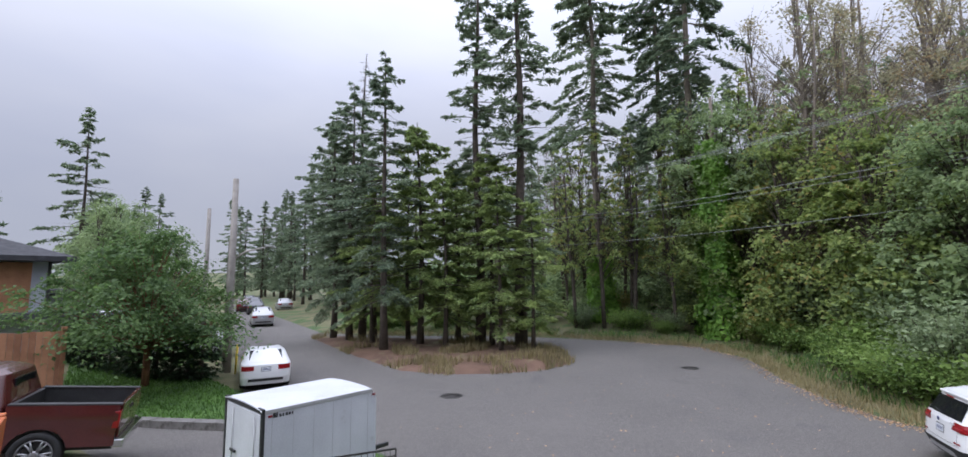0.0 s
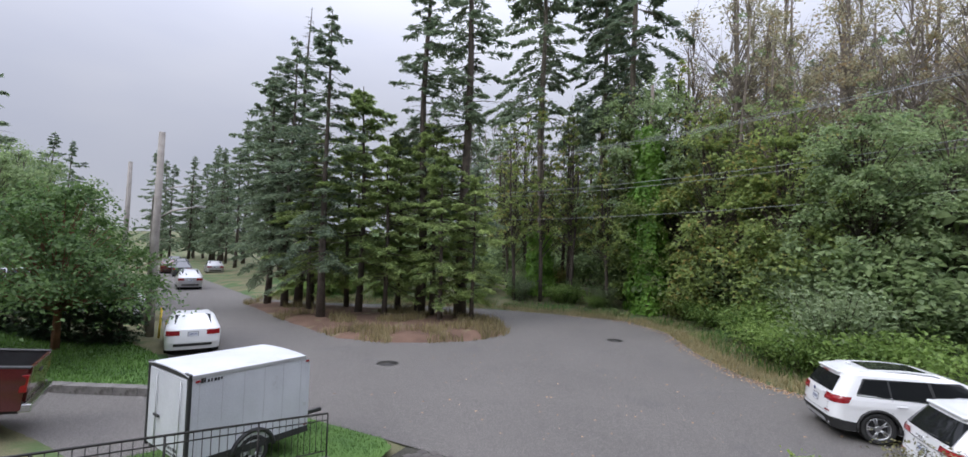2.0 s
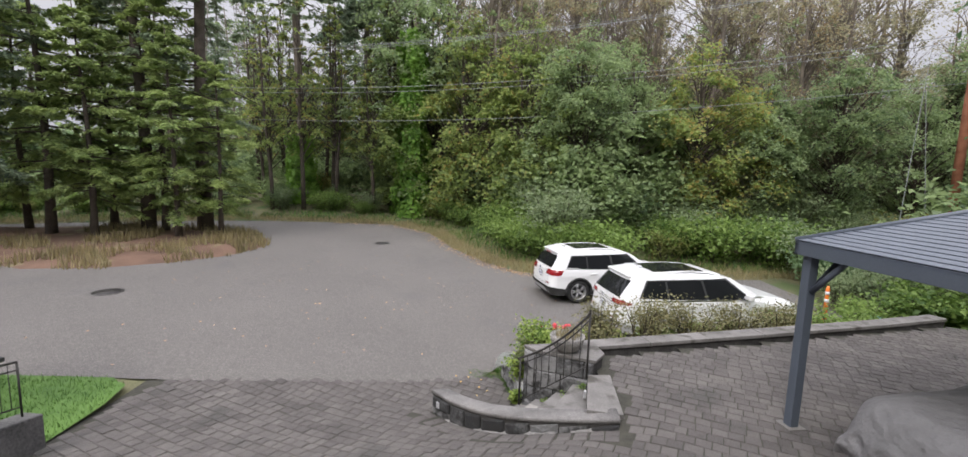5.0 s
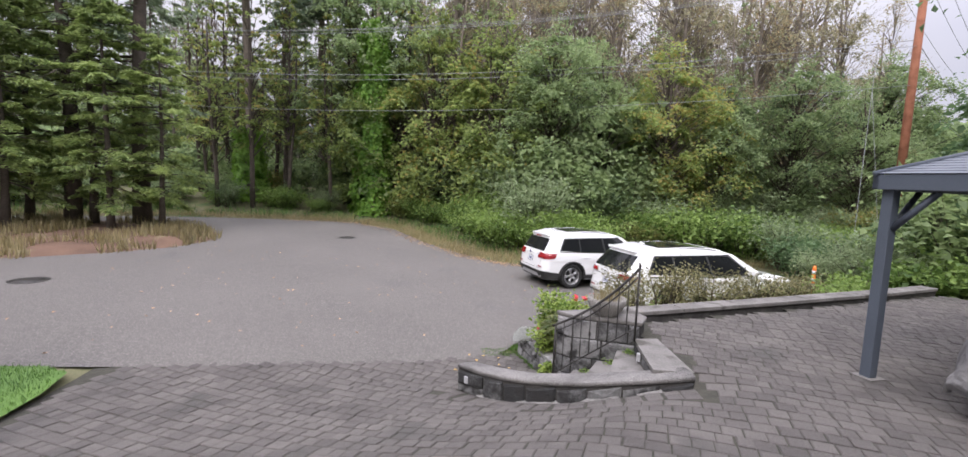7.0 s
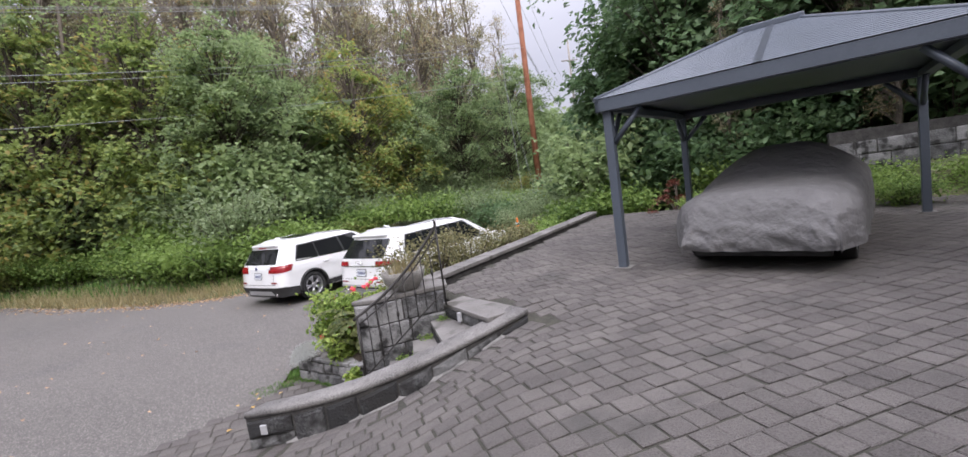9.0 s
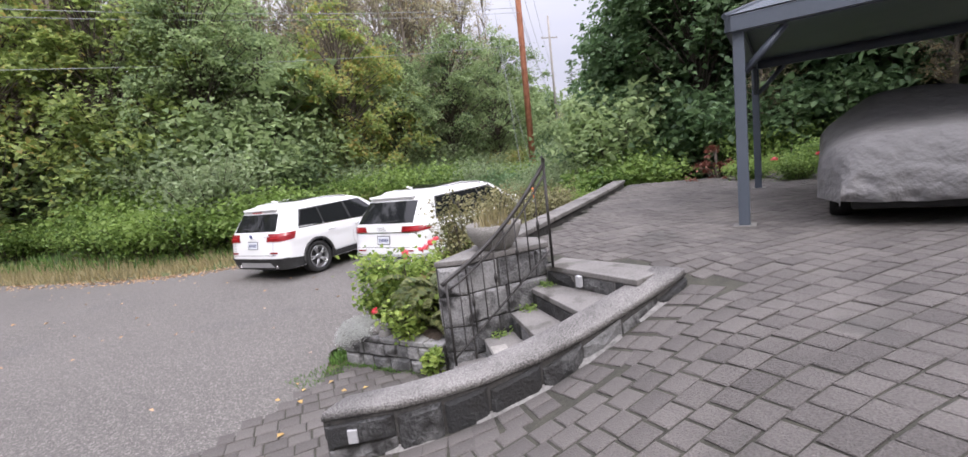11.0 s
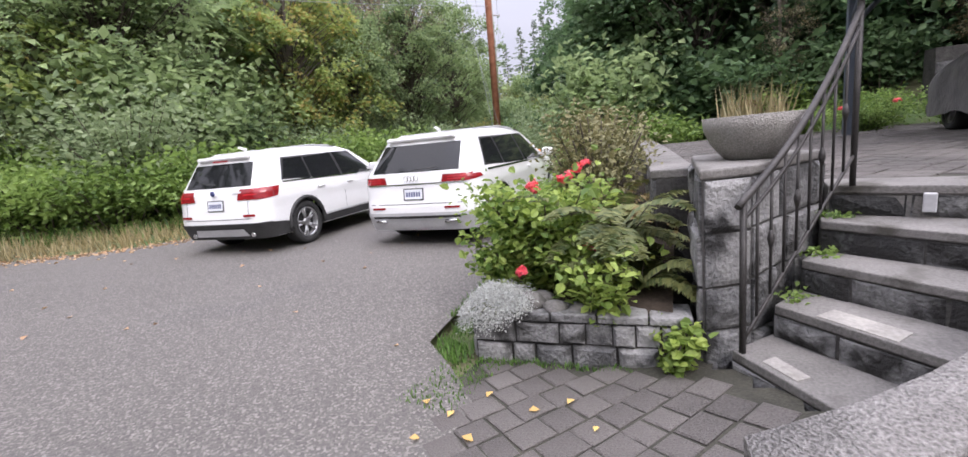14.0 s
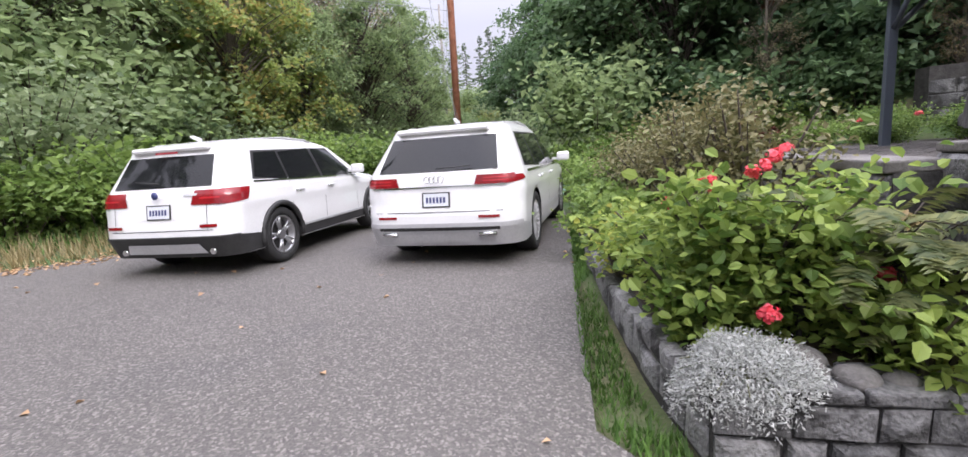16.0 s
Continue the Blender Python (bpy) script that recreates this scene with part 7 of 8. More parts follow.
# ---- the house behind the walk ----
HOUSE_WALL = material("pale_stucco", (0.42, 0.41, 0.39), (0.55, 0.54, 0.52), 2, 0.9, 0.3, 40)
tagged(boxes("wall_south", [(-5.0, -2.9, -0.2, 12.0, -2.6, 6.2)], HOUSE_WALL), "plain pale house wall behind the porch", "wall", kind="structure")
tagged(boxes("porch", [(0.2, -2.6, -0.2, 2.6, 0.05, 2.55)], CONCRETE), "plain raised concrete porch", "porch", kind="structure")
tagged(boxes("porch_planter", [(-3.0, -1.4, -0.2, -1.65, -0.05, 2.3)], CONCRETE), "plain raised planter beside the porch", "planter", kind="structure")
# ---- garden plants by the steps ----
FLOWERS = ([(2.65, 7.90, 1.09), (2.61, 7.96, 1.06), (2.56, 8.02, 1.01), (2.52, 8.08, 0.98), (2.46, 8.30, 0.96), (2.44, 8.26, 0.90), (2.48, 8.34, 0.93), (2.2, 8.5, 0.85)], [(1.97, 7.71, 0.55), (1.95, 7.65, 0.56), (1.99, 7.63, 0.53), (1.74, 8.1, 0.43)])
PORCH_ROSE, PINK_AT = (-2.35, -0.62, 2.3), (-2.34, -0.52, 3.93)
ROSE_LEAF = leaf_material("rose_leaves", (0.10, 0.18, 0.035), (0.40, 0.50, 0.12), 0.5, (0.48, 0.46, 0.11), 0.90)
FERN_LEAF = leaf_material("fern_fronds", (0.06, 0.09, 0.028), (0.22, 0.23, 0.08), 0.3, (0.24, 0.17, 0.07), 0.9)
BROOM = leaf_material("dry_shrub_leaves", (0.07, 0.085, 0.03), (0.24, 0.22, 0.10), 0.3)
SILVER_LEAF = leaf_material("silver_leaves", (0.36, 0.37, 0.35), (0.55, 0.56, 0.53), 0.35)
DARK_LEAF = leaf_material("dark_hill_leaves", (0.045, 0.095, 0.045), (0.15, 0.235, 0.105), 0.5)
GROUNDCOVER = leaf_material("ivy_ground_leaves", (0.03, 0.075, 0.02), (0.11, 0.19, 0.05), 0.3)
PETAL = leaf_material("coral_petals", (0.80, 0.05, 0.09), (0.95, 0.20, 0.24), 0.35)
PINK = leaf_material("pink_petals", (0.7, 0.05, 0.22), (0.9, 0.22, 0.45), 0.35)
RUSSET = leaf_material("russet_leaves", (0.08, 0.03, 0.022), (0.2, 0.075, 0.05), 0.3)


def rose_shape(radius, mat, n=26):
    u = unit(n)
    u[:, 2] = np.abs(u[:, 2]) * 0.9 + 0.1
    return leaf_mesh("petals", u * radius * (0.4 + 0.6 * rng.random(n))[:, None], u + rng.normal(size=(n, 3)) * 0.3, radius * 0.62, mat, 1.0, 0.1)


flower_mesh, pink_mesh = rose_shape(0.046, PETAL, 70), rose_shape(0.075, PINK, 90)


def rose_bush(x, y, z, spread, height, leaves, flowers, label, size=0.046, stems=14):
    t = shrub(spread, height, ROSE_LEAF, label, int(leaves * 0.95), size * 1.15, stems, "rose_bush", "rose bush", upright=0.75, broad=True)
    t.matrix_world = pose(x, y, z)
    for fx, fy, fz in flowers:
        o = new("flower", flower_mesh)
        o.parent = t
        o.matrix_local = Matrix.Translation((fx - x, fy - y, fz - z)) @ Euler((rng.random(), rng.random(), rng.random() * 6)).to_matrix().to_4x4()
        tagged(o, "coral red rose bloom")
    return t


rose_bush(2.25, 8.12, 0.20, 0.55, 0.86, 3600, FLOWERS[0], "rose bush with coral red blooms in the stone planter")
rose_bush(1.84, 7.60, 0.16, 0.36, 0.45, 1500, FLOWERS[1], "low leafy rose bush spilling over the planter wall")
rose_bush(2.75, 8.4, 0.2, 0.5, 0.65, 2200, (), "leafy rose bush in the bed beside the street")
rose_bush(2.05, 8.34, 0.2, 0.34, 0.42, 1500, (), "low leafy rose bush at the planter's edge")
rose_bush(1.60, 7.12, -0.08, 0.17, 0.34, 420, (), "small leafy shoot growing at the pillar's foot", stems=6)
rose_bush(3.5, 8.8, 0.15, 0.55, 0.6, 1700, (), "leafy bush at the edge of the street")


def fern(x, y, z, reach, fronds, label):
    t = thing("fern", label, "fern", pose(x, y, z))
    pos, nrm, al = [], [], []
    bm = bmesh.new()
    for k in range(fronds):
        a, L = rng.random() * math.tau, reach * (0.7 + 0.4 * rng.random())
        d = np.array([math.cos(a), math.sin(a), 0])
        up = 0.9 + 0.5 * rng.random()
        s = np.linspace(0.08, 1, 34)
        c = d * (L * s)[:, None] * 0.85
        c[:, 2] = L * (up * s - 0.85 * s ** 2)
        tube(bm, [c[0], c[16], c[33]], [0.005, 0.004, 0.002], 4, False)
        side = np.array([-d[1], d[0], 0])
        for w in (-1, 1):
            l = 0.10 * np.sin(np.clip(s * 0.9 + 0.12, 0, 1) * math.pi) + 0.012
            pos.append(c + side * w * (l * 0.5)[:, None])
            nrm.append(np.tile([d[0] * 0.3, d[1] * 0.3, 1.0], (34, 1)) + rng.normal(size=(34, 3)) * 0.12)
            al.append(np.tile(side * w + d * 0.35, (34, 1)))
    part("stalk", bm, BARK, t)
    o = new("fronds", leaf_mesh("fronds", np.concatenate(pos), np.concatenate(nrm), 0.030, FERN_LEAF, 3.2, 0.4, np.concatenate(al)))
    o.parent = t
    return t


fern(2.3, 7.62, 0.42, 0.85, 38, "large brownish green fern below the retaining wall")
fern(2.75, 7.85, 0.42, 0.8, 32, "large brownish green fern below the retaining wall")
fern(1.95, 7.35, 0.30, 0.55, 16, "dark green fern beside the stone pillar")
for x, y, s, h in ((3.3, 8.0, 0.5, 1.15), (4.3, 8.35, 0.6, 1.25), (5.4, 8.6, 0.6, 1.2), (6.6, 8.95, 0.6, 1.1), (7.7, 9.2, 0.6, 1.0)):
    t = shrub(s, h, BROOM, "straggly dry olive shrub along the retaining wall", 2600, 0.035, 22, "dry_shrub", "shrub", upright=0.5)
    t.matrix_world = pose(x, y, bed_z(x, y))
for x, y, s, h in ((5.0, 9.2, 0.5, 0.6), (6.4, 9.55, 0.5, 0.6), (8.3, 9.7, 0.7, 0.8), (9.6, 9.9, 0.8, 0.9), (10.8, 10.4, 0.8, 0.9)):
    t = shrub(s, h, BRAMBLE, "green bramble and weeds beside the parked cars", 1500, 0.06, 12, "bramble", "bramble")
    t.matrix_world = pose(x, y, 0.05)

for x, y, s, h in ((12.5, 10.6, 1.1, 1.3), (14.5, 11.2, 1.5, 1.9), (17.0, 12.0, 1.9, 2.4), (20.0, 13.0, 2.2, 2.8), (13.4, 9.3, 1.4, 1.8), (16.5, 10.4, 1.8, 2.2)):
    t = shrub(s, h, BRAMBLE, "tall green bramble thicket on the slope", 2200, 0.11, 18, "bramble", "bramble")
    t.matrix_world = pose(x, y, ground_z(x, y))

dusty = thing("silver_plant", "silvery white lacy plant hanging over the planter wall", "plant", pose(1.55, 8.22, 0.24))
n = 12000
a = rng.random(n) * math.tau
f = np.sqrt(rng.random(n))
stalks = bmesh.new()
for k in range(14):
    b = k * math.tau / 14
    tube(stalks, [(0, 0, -0.03), (0.12 * math.cos(b), 0.13 * math.sin(b), 0.06), (0.22 * math.cos(b), 0.24 * math.sin(b), 0.02)], [0.005, 0.004, 0.002], 4, False)
part("stems", stalks, BROOM, dusty)
stem = np.round(a * 9) / 9 + 0.25 * np.round(f * 5)
q = np.stack([np.cos(stem) * f * 0.24, np.sin(stem) * f * 0.27, 0.09 * (1 - f ** 2) + 0.05 * rng.random(n)], 1) + rng.normal(size=(n, 3)) * 0.018
over = np.clip(-(q[:, 0] * 0.9 + 0.12) / 0.2, 0, 1) + np.clip((q[:, 1] - 0.12) / 0.2, 0, 1)
q[:, 2] -= np.minimum(over, 1.2) * (0.10 + 0.16 * rng.random(n))
d = np.stack([np.cos(stem), np.sin(stem), 0.5 - over], 1)
o = new("foliage", leaf_mesh("foliage", q, rng.normal(size=(n, 3)) + np.array([0, 0, 0.5]), 0.006, SILVER_LEAF, 3.4, 0.2, d + rng.normal(size=(n, 3)) * 0.6))
o.parent = dusty
for k, (x, y, s) in enumerate(((1.66, 8.02, 0.12), (1.80, 8.20, 0.10), (1.62, 7.82, 0.08), (1.76, 7.98, 0.09), (1.66, 7.68, 0.06))):
    r = thing("rock", "smooth grey rock lying on the planter wall", "rock", pose(x, y, 0.22 + s * 0.25), "planter rocks")
    bm = bmesh.new()
    bmesh.ops.create_icosphere(bm, subdivisions=3, radius=s)
    for v in bm.verts:
        v.co *= 1 + 0.22 * noise.noise(v.co * 9 + Vector((k, 0, 0)))
        v.co.z *= 0.6
    for f in bm.faces:
        f.smooth = True
    part("stone", bm, CONCRETE, r)
lantern = thing("path_light", "small black garden lantern among the roses", "garden light", pose(2.03, 7.93, 0.11))
bm = bmesh.new()
tube(bm, [(0, 0, 0), (0, 0, 0.24)], 0.012, 8)
tube(bm, [(0, 0, 0.24), (0, 0, 0.36)], [0.045, 0.055], 10)
part("body", bm, IRON, lantern)
bm = bmesh.new()
tube(bm, [(0, 0, 0.36), (0, 0, 0.38), (0, 0, 0.42)], [0.085, 0.08, 0.015], 12)
part("hood", bm, IRON, lantern)

# grass along the planter, weeds on the steps, moss at the paving's edge
EDGE_GRASS = [(1.22, 8.34), (1.42, 8.70), (1.9, 8.92), (3.1, 9.20), (5.4, 9.72), (8.3, 10.4), (8.2, 10.2), (4.5, 9.38), (2.95, 8.92), (2.2, 8.70), (1.44, 8.40)]
pts = []
while len(pts) < 3600:
    x, y = rng.uniform(1.0, 8.3), rng.uniform(8.4, 10.4)
    if inside(EDGE_GRASS, x, y):
        pts.append((x, y))
tagged(new("grass_blades", grass_mesh("grass_blades", pts, lambda x, y: base_z(x, y), 0.06, GRASS, 0.7, 0.008)), "green grass along the planter wall", "grass", kind="stuff")
pts = [(rng.uniform(0.75, 1.4), rng.uniform(8.1, 8.5)) for _ in range(420)] + [(1.68 - 0.21 * (y - 7.2) - 0.12 * rng.random(), y) for y in rng.uniform(7.2, 8.3, 600)]
pts += [(2.55 + rng.normal() * 0.04, 6.24 + rng.normal() * 0.05) for _ in range(40)]
tagged(new("weeds", grass_mesh("weeds", pts, lambda x, y: road_z(x, y) + 0.005 if y > 7 else 0.67, 0.022, GRASS, 0.5, 0.006)), "short green weeds at the paving's edge", "grass", kind="stuff")
for cx, cy, cz in ((2.55, 6.28, 0.67), (2.30, 6.36, 0.48), (2.02, 6.50, 0.29)):
    w = thing("weed", "small green weed in the corner of a step", "weed", pose(cx, cy, cz))
    q = rng.normal(size=(60, 3)) * np.array([0.05, 0.05, 0.02])
    q[:, 2] = np.abs(q[:, 2])
    o = new("leaves", leaf_mesh("leaves", q, np.tile([0, 0, 1.0], (60, 1)) + rng.normal(size=(60, 3)) * 0.4, 0.025, BRAMBLE))
    o.parent = w

# fallen leaves
FALLEN = leaf_material("fallen_leaves", (0.30, 0.16, 0.05), (0.62, 0.42, 0.14), 0.2)
PALE_FALLEN = leaf_material("pale_fallen_leaves", (0.26, 0.15, 0.08), (0.55, 0.36, 0.20), 0.2)
fall = [(0.6, 7.9), (0.75, 8.1), (0.95, 7.7), (0.5, 8.15), (0.9, 7.35), (1.0, 8.0), (0.2, 7.5), (0.8, 8.3), (1.1, 7.55)]
for x, y in fall:
    z = max(drive_z(x, y), road_z(x, y))
    o = new("fallen_leaf", leaf_mesh("fallen_leaf", [(0, 0, 0)], [(0.1 * rng.normal(), 0.1 * rng.normal(), 1)], 0.052, FALLEN, 1.3, 0.1))
    o.matrix_world = pose(x, y, z + 0.012)
    tagged(o, "yellow fallen leaf on the paving", "leaf", "fallen leaves")
pts = []
for k in range(190):
    x, y = rng.uniform(-9, 8), rng.uniform(8.2, 20)
    if inside(ROAD, x, y):
        pts.append((x, y, road_z(x, y) + 0.012))
for k in range(1300):
    f = rng.random()
    i = min(int(f * 6) + 7, 13)
    a, b = Vector(WOODS_EDGE[i]), Vector(WOODS_EDGE[i + 1])
    p = a.lerp(b, rng.random())
    x, y = p.x + rng.normal() * 0.25 - 0.1, p.y + rng.normal() * 0.25 - 0.1
    pts.append((x, y, (road_z(x, y) if inside(ROAD, x, y) else ground_z(x, y)) + 0.015))
tagged(new("leaf_litter", leaf_mesh("leaf_litter", pts, np.tile([0, 0, 1.0], (len(pts), 1)) + rng.normal(size=(len(pts), 3)) * 0.15, 0.055, PALE_FALLEN, 1.2)), "scattered pale fallen leaves on the street", "leaves", kind="stuff")

# ---- the woods' edge: brambles, shrubs, ivy ----
G_B = "brambles along the woods"
bram = tagged(shrub(1.7, 1.6, BRAMBLE, "dense green bramble at the woods' edge", 3600, 0.095, 26, "bramble", "bramble"), group=G_B)
silv = tagged(shrub(1.5, 2.4, WILLOW, "tall grey-green shrub behind the parked cars", 3000, 0.085, 26, "shrub", "shrub"), group="shrubs along the woods")
tall = tagged(shrub(1.8, 3.4, ALDER, "tall leafy shrub at the woods' edge", 2400, 0.15, 22, "shrub", "shrub"), group="shrubs along the woods")
golden = tagged(shrub(1.5, 2.2, YELLOWING, "yellowing shrub at the woods' edge", 2000, 0.10, 18, "shrub", "shrub"), group="shrubs along the woods")
far_tall = tagged(shrub(1.8, 3.4, ALDER, "leafy undergrowth deep in the woods", 800, 0.30, 14, "shrub", "shrub"), group="shrubs along the woods")
used = set()


def edge_point(f):
    pts = [Vector(p) for p in WOODS_EDGE[2:]] + [Vector((20, 17.6)), Vector((34, 20.5)), Vector((60, 27))]
    lens = [(b - a).length for a, b in zip(pts, pts[1:])]
    d = f * sum(lens)
    for a, b, l in zip(pts, pts[1:], lens):
        if d <= l:
            v = (b - a) / l
            return a + v * d, Vector((-v.y, v.x))
        d -= l
    return pts[-1], Vector((0, 1))


for row, (off, kinds, n) in enumerate(((2.5, (bram, bram, golden), 34), (4.0, (silv, bram, silv), 34), (5.8, (tall, silv, tall), 34), (8.5, (tall, tall, golden), 30), (12.5, (far_tall,), 36), (18.0, (far_tall,), 34))):
    for k in range(n):
        p, v = edge_point((k + 0.6 * rng.random()) / n)
        p = p + v * (off + rng.normal() * 0.4 + (1.3 if p.y > 27 and row == 0 else 0))
        kind = kinds[int(rng.integers(0, len(kinds)))]
        (plant if kind in used else first)(kind, p.x, p.y, (0.55 + 0.75 * rng.random()) * (1.0 if p.x > 1 else 0.72) * (1.5 if off > 10 else 1.0), rng.random() * 360)
        used.add(kind)
# the overgrown bank that closes the lane, and the hillside behind the gazebo
hill = tagged(shrub(1.8, 2.0, DARK_LEAF, "dark green shrub on the hillside", 2200, 0.15, 22, "shrub", "shrub"), group="shrubs on the hillside")
first(hill, 16, 12.5, 1.0)
for k in range(46):
    x = 12.5 + 26 * rng.random()
    y = -6 + 22 * rng.random()
    if y > 12.5 + 0.28 * (x - 12):
        continue
    kind = (hill, bram, hill, tall)[int(rng.integers(0, 4))]
    plant(kind, x, y, 0.6 + 0.6 * rng.random())
for x, y, s in ((13.2, 12.2, 0.7), (14.2, 13.6, 0.8), (15.5, 15.0, 0.8), (14.5, 16.8, 0.9), (17.5, 17.5, 0.9), (13.6, 10.6, 0.6), (12.6, 13.4, 0.5), (13.8, 15.2, 0.7), (18, 14.5, 1.0), (21, 16.5, 1.0), (25, 18.5, 1.0), (30, 19.5, 1.0), (35, 22, 1.0)):
    plant((bram, hill, silv)[int(rng.integers(0, 3))], x, y, s)
dark = tagged(broadleaf(13, 4.6, 1.2, DARK_LEAF, BARK, "large dark green tree on the hillside behind the gazebo", 14000, 0.20, 130), group="dark trees on the hillside")
first(dark, 17.5, 8.5, 0.9)
for x, y, s in ((16.5, 3.0, 1.0), (19.5, 10.8, 0.8), (20.5, 8.4, 1.0), (20, 4.6, 1.0), (24, 9.5, 1.1), (25, 2.5, 1.1), (20, 0.5, 1.0), (22, 6, 1.1), (26, 11.5, 1.0), (22, -1.5, 1.1), (17, -4, 1.0), (31, 15.5, 0.95), (38, 18.5, 1.0), (46, 22, 1.0), (30, 4, 1.2)):
    plant(dark, x, y, s)
yard_fir = conifer(22, 4.5, 5, FIR, RED_BARK, "tall conifer with a thick red-brown trunk on the hillside", gap=0.7)
first(yard_fir, 18.2, 5.6)
maple_red = broadleaf(2.0, 0.8, 0.6, RUSSET, BARK, "small russet-leaved ornamental maple by the path", 900, 0.07, 14, name="ornamental_maple")
first(maple_red, 11.9, 6.8, 0.85)
for x, y, s in ((10.6, 4.9, 0.35), (10.9, 3.4, 0.4), (10.7, 2.0, 0.38), (10.5, 0.6, 0.36), (11.2, 5.9, 0.35), (12.0, 4.6, 0.5), (12.3, 2.6, 0.5), (12.2, 0.8, 0.5)):
    plant(bram, x, y, s, z=TERRACE - 0.05)
for x, y, z in ((10.35, 4.5, 1.35), (10.5, 3.0, 1.42), (10.3, 1.7, 1.25), (10.45, 5.3, 1.3)):
    o = new("flower", flower_mesh)
    o.matrix_world = pose(x, y, z)
    o.scale = (1.5, 1.5, 1.5)
    tagged(o, "coral red rose bloom behind the gazebo", "flower", "roses behind the gazebo")
upper = thing("upper_wall", "grey stone retaining wall on the hillside behind the gazebo", "wall", kind="structure")
prism("core", [(13.0, 3.4), (13.4, -4.0), (13.8, -4.0), (13.4, 3.5)], 0.6, 2.4, MORTAR, upper)
stone_face(upper, (13.0, 3.4), (13.4, -4.0), 0.7, (2.1, 2.4), (0.5, 0.34), rows=4, flip=False)

for k in range(26):
    x, y = 14.5 + 8 * rng.random(), 0.5 + 11 * rng.random()
    plant(hill, x, y, 0.8 + 0.6 * rng.random())
plant(olive, 15.2, 6.2, 0.28, label="small tree with yellowing leaves on the hillside")
plant(olive, 14.6, 2.2, 0.25, label="small tree with yellowing leaves on the hillside")
# ivy-clad trunks
for x, y, h in ((-3.3, 32.4, 12.5), (-12.0, 35.3, 5.0), (-5.1, 37.8, 9)):
    t = thing("ivy_trunk", "tall trunk thickly covered in bright green ivy", "tree", pose(x, y, ground_z(x, y)), "ivy-clad trunks")
    bm = bmesh.new()
    tube(bm, [(0, 0, -0.3), (0.1, 0, h * 0.6), (0.2, 0.1, h * 1.25)], [0.3, 0.24, 0.10], 8)
    part("trunk", bm, PALE_BARK, t)
    n = int(700 * h)
    z = rng.random(n) * h
    a = rng.random(n) * math.tau
    lump = np.array([noise.noise((zz * 0.7, 2 * math.cos(aa), 2 * math.sin(aa) + x)) for zz, aa in zip(z, a)])
    r = (1.35 - 0.6 * z / h + 0.8 * lump) * (0.7 + 0.35 * rng.random(n))
    d = np.stack([np.cos(a), np.sin(a), np.full(n, 0.35)], 1)
    c = np.stack([np.cos(a) * r, np.sin(a) * r, z], 1)
    o = new("ivy", leaf_mesh("ivy", c, d + rng.normal(size=(n, 3)) * 0.35, 0.19, IVY))
    o.parent = t

# dry grass on the island and along the verge
pts = []
while len(pts) < 5000:
    x, y = rng.uniform(-29, -8), rng.uniform(15, 26)
    if inside(ISLAND, x, y) and noise.noise((x * 0.5, y * 0.5, 2)) > -0.1 - 0.03 * (x + 9):
        pts.append((x, y))
tagged(new("dry_grass", grass_mesh("dry_grass", pts, island_z, 0.38, DRYGRASS, 0.4, 0.02)), "tufts of tall dry grass on the island", "grass", kind="stuff")
pts = []
for k in range(26000):
    p, v = edge_point(rng.random() ** 0.9 * 0.75)
    q = p + v * abs(rng.normal()) * 1.1
    pts.append((q.x, q.y))
tagged(new("verge_grass", grass_mesh("verge_grass", pts, ground_z, 0.27, DRYGRASS, 0.7, 0.010)), "long straw-coloured grass along the verge", "grass", kind="stuff")
pts = []
for k in range(9000):
    p, v = edge_point(rng.random() * 0.85)
    q = p + v * (0.9 + abs(rng.normal()) * 1.4)
    pts.append((q.x, q.y))
tagged(new("verge_weeds", grass_mesh("verge_weeds", pts, ground_z, 0.3, GRASS, 0.6, 0.025)), "green weeds along the verge", "grass", kind="stuff")

# far conifers at the end of the lane
for x, y, s in ((57, 29.5, 0.42), (64, 33, 0.48), (70, 37, 0.45), (80, 44, 0.5), (90, 52, 0.5), (75, 33, 0.55)):
    tagged(plant(dark_fir, x, y, s), "distant conifer at the end of the lane")

# trees beyond the houses
G_FAR = "conifers beyond the houses"
for x, y, s in ((-62, 5, 0.75), (-64, 9, 0.8), (-58, 1, 0.7), (-50, 13.5, 0.75), (-66, 24, 0.6), (-72, 28, 0.62), (-80, 52, 0.8), (-74, 50, 0.75), (-90, 48, 0.85), (-96, 58, 0.9), (-70, -6, 0.75), (-75, 2, 0.8), (-60, -14, 0.8), (-110, 62, 0.9), (-120, 66, 1.0)):
    tagged(plant(dark_fir, x, y, s), "distant dark conifer beyond the houses", group=G_FAR)
for x, y, s in ((-52, -4, 0.95), (-44, 14, 0.55), (-36, 12.5, 0.5), (-33, 9.5, 0.45), (-46, 2, 0.8), (-40, -9, 0.8), (-60, 18, 0.7), (-30, 12.5, 0.42)):
    plant(alder, x, y, s, label="leafy green tree among the houses")
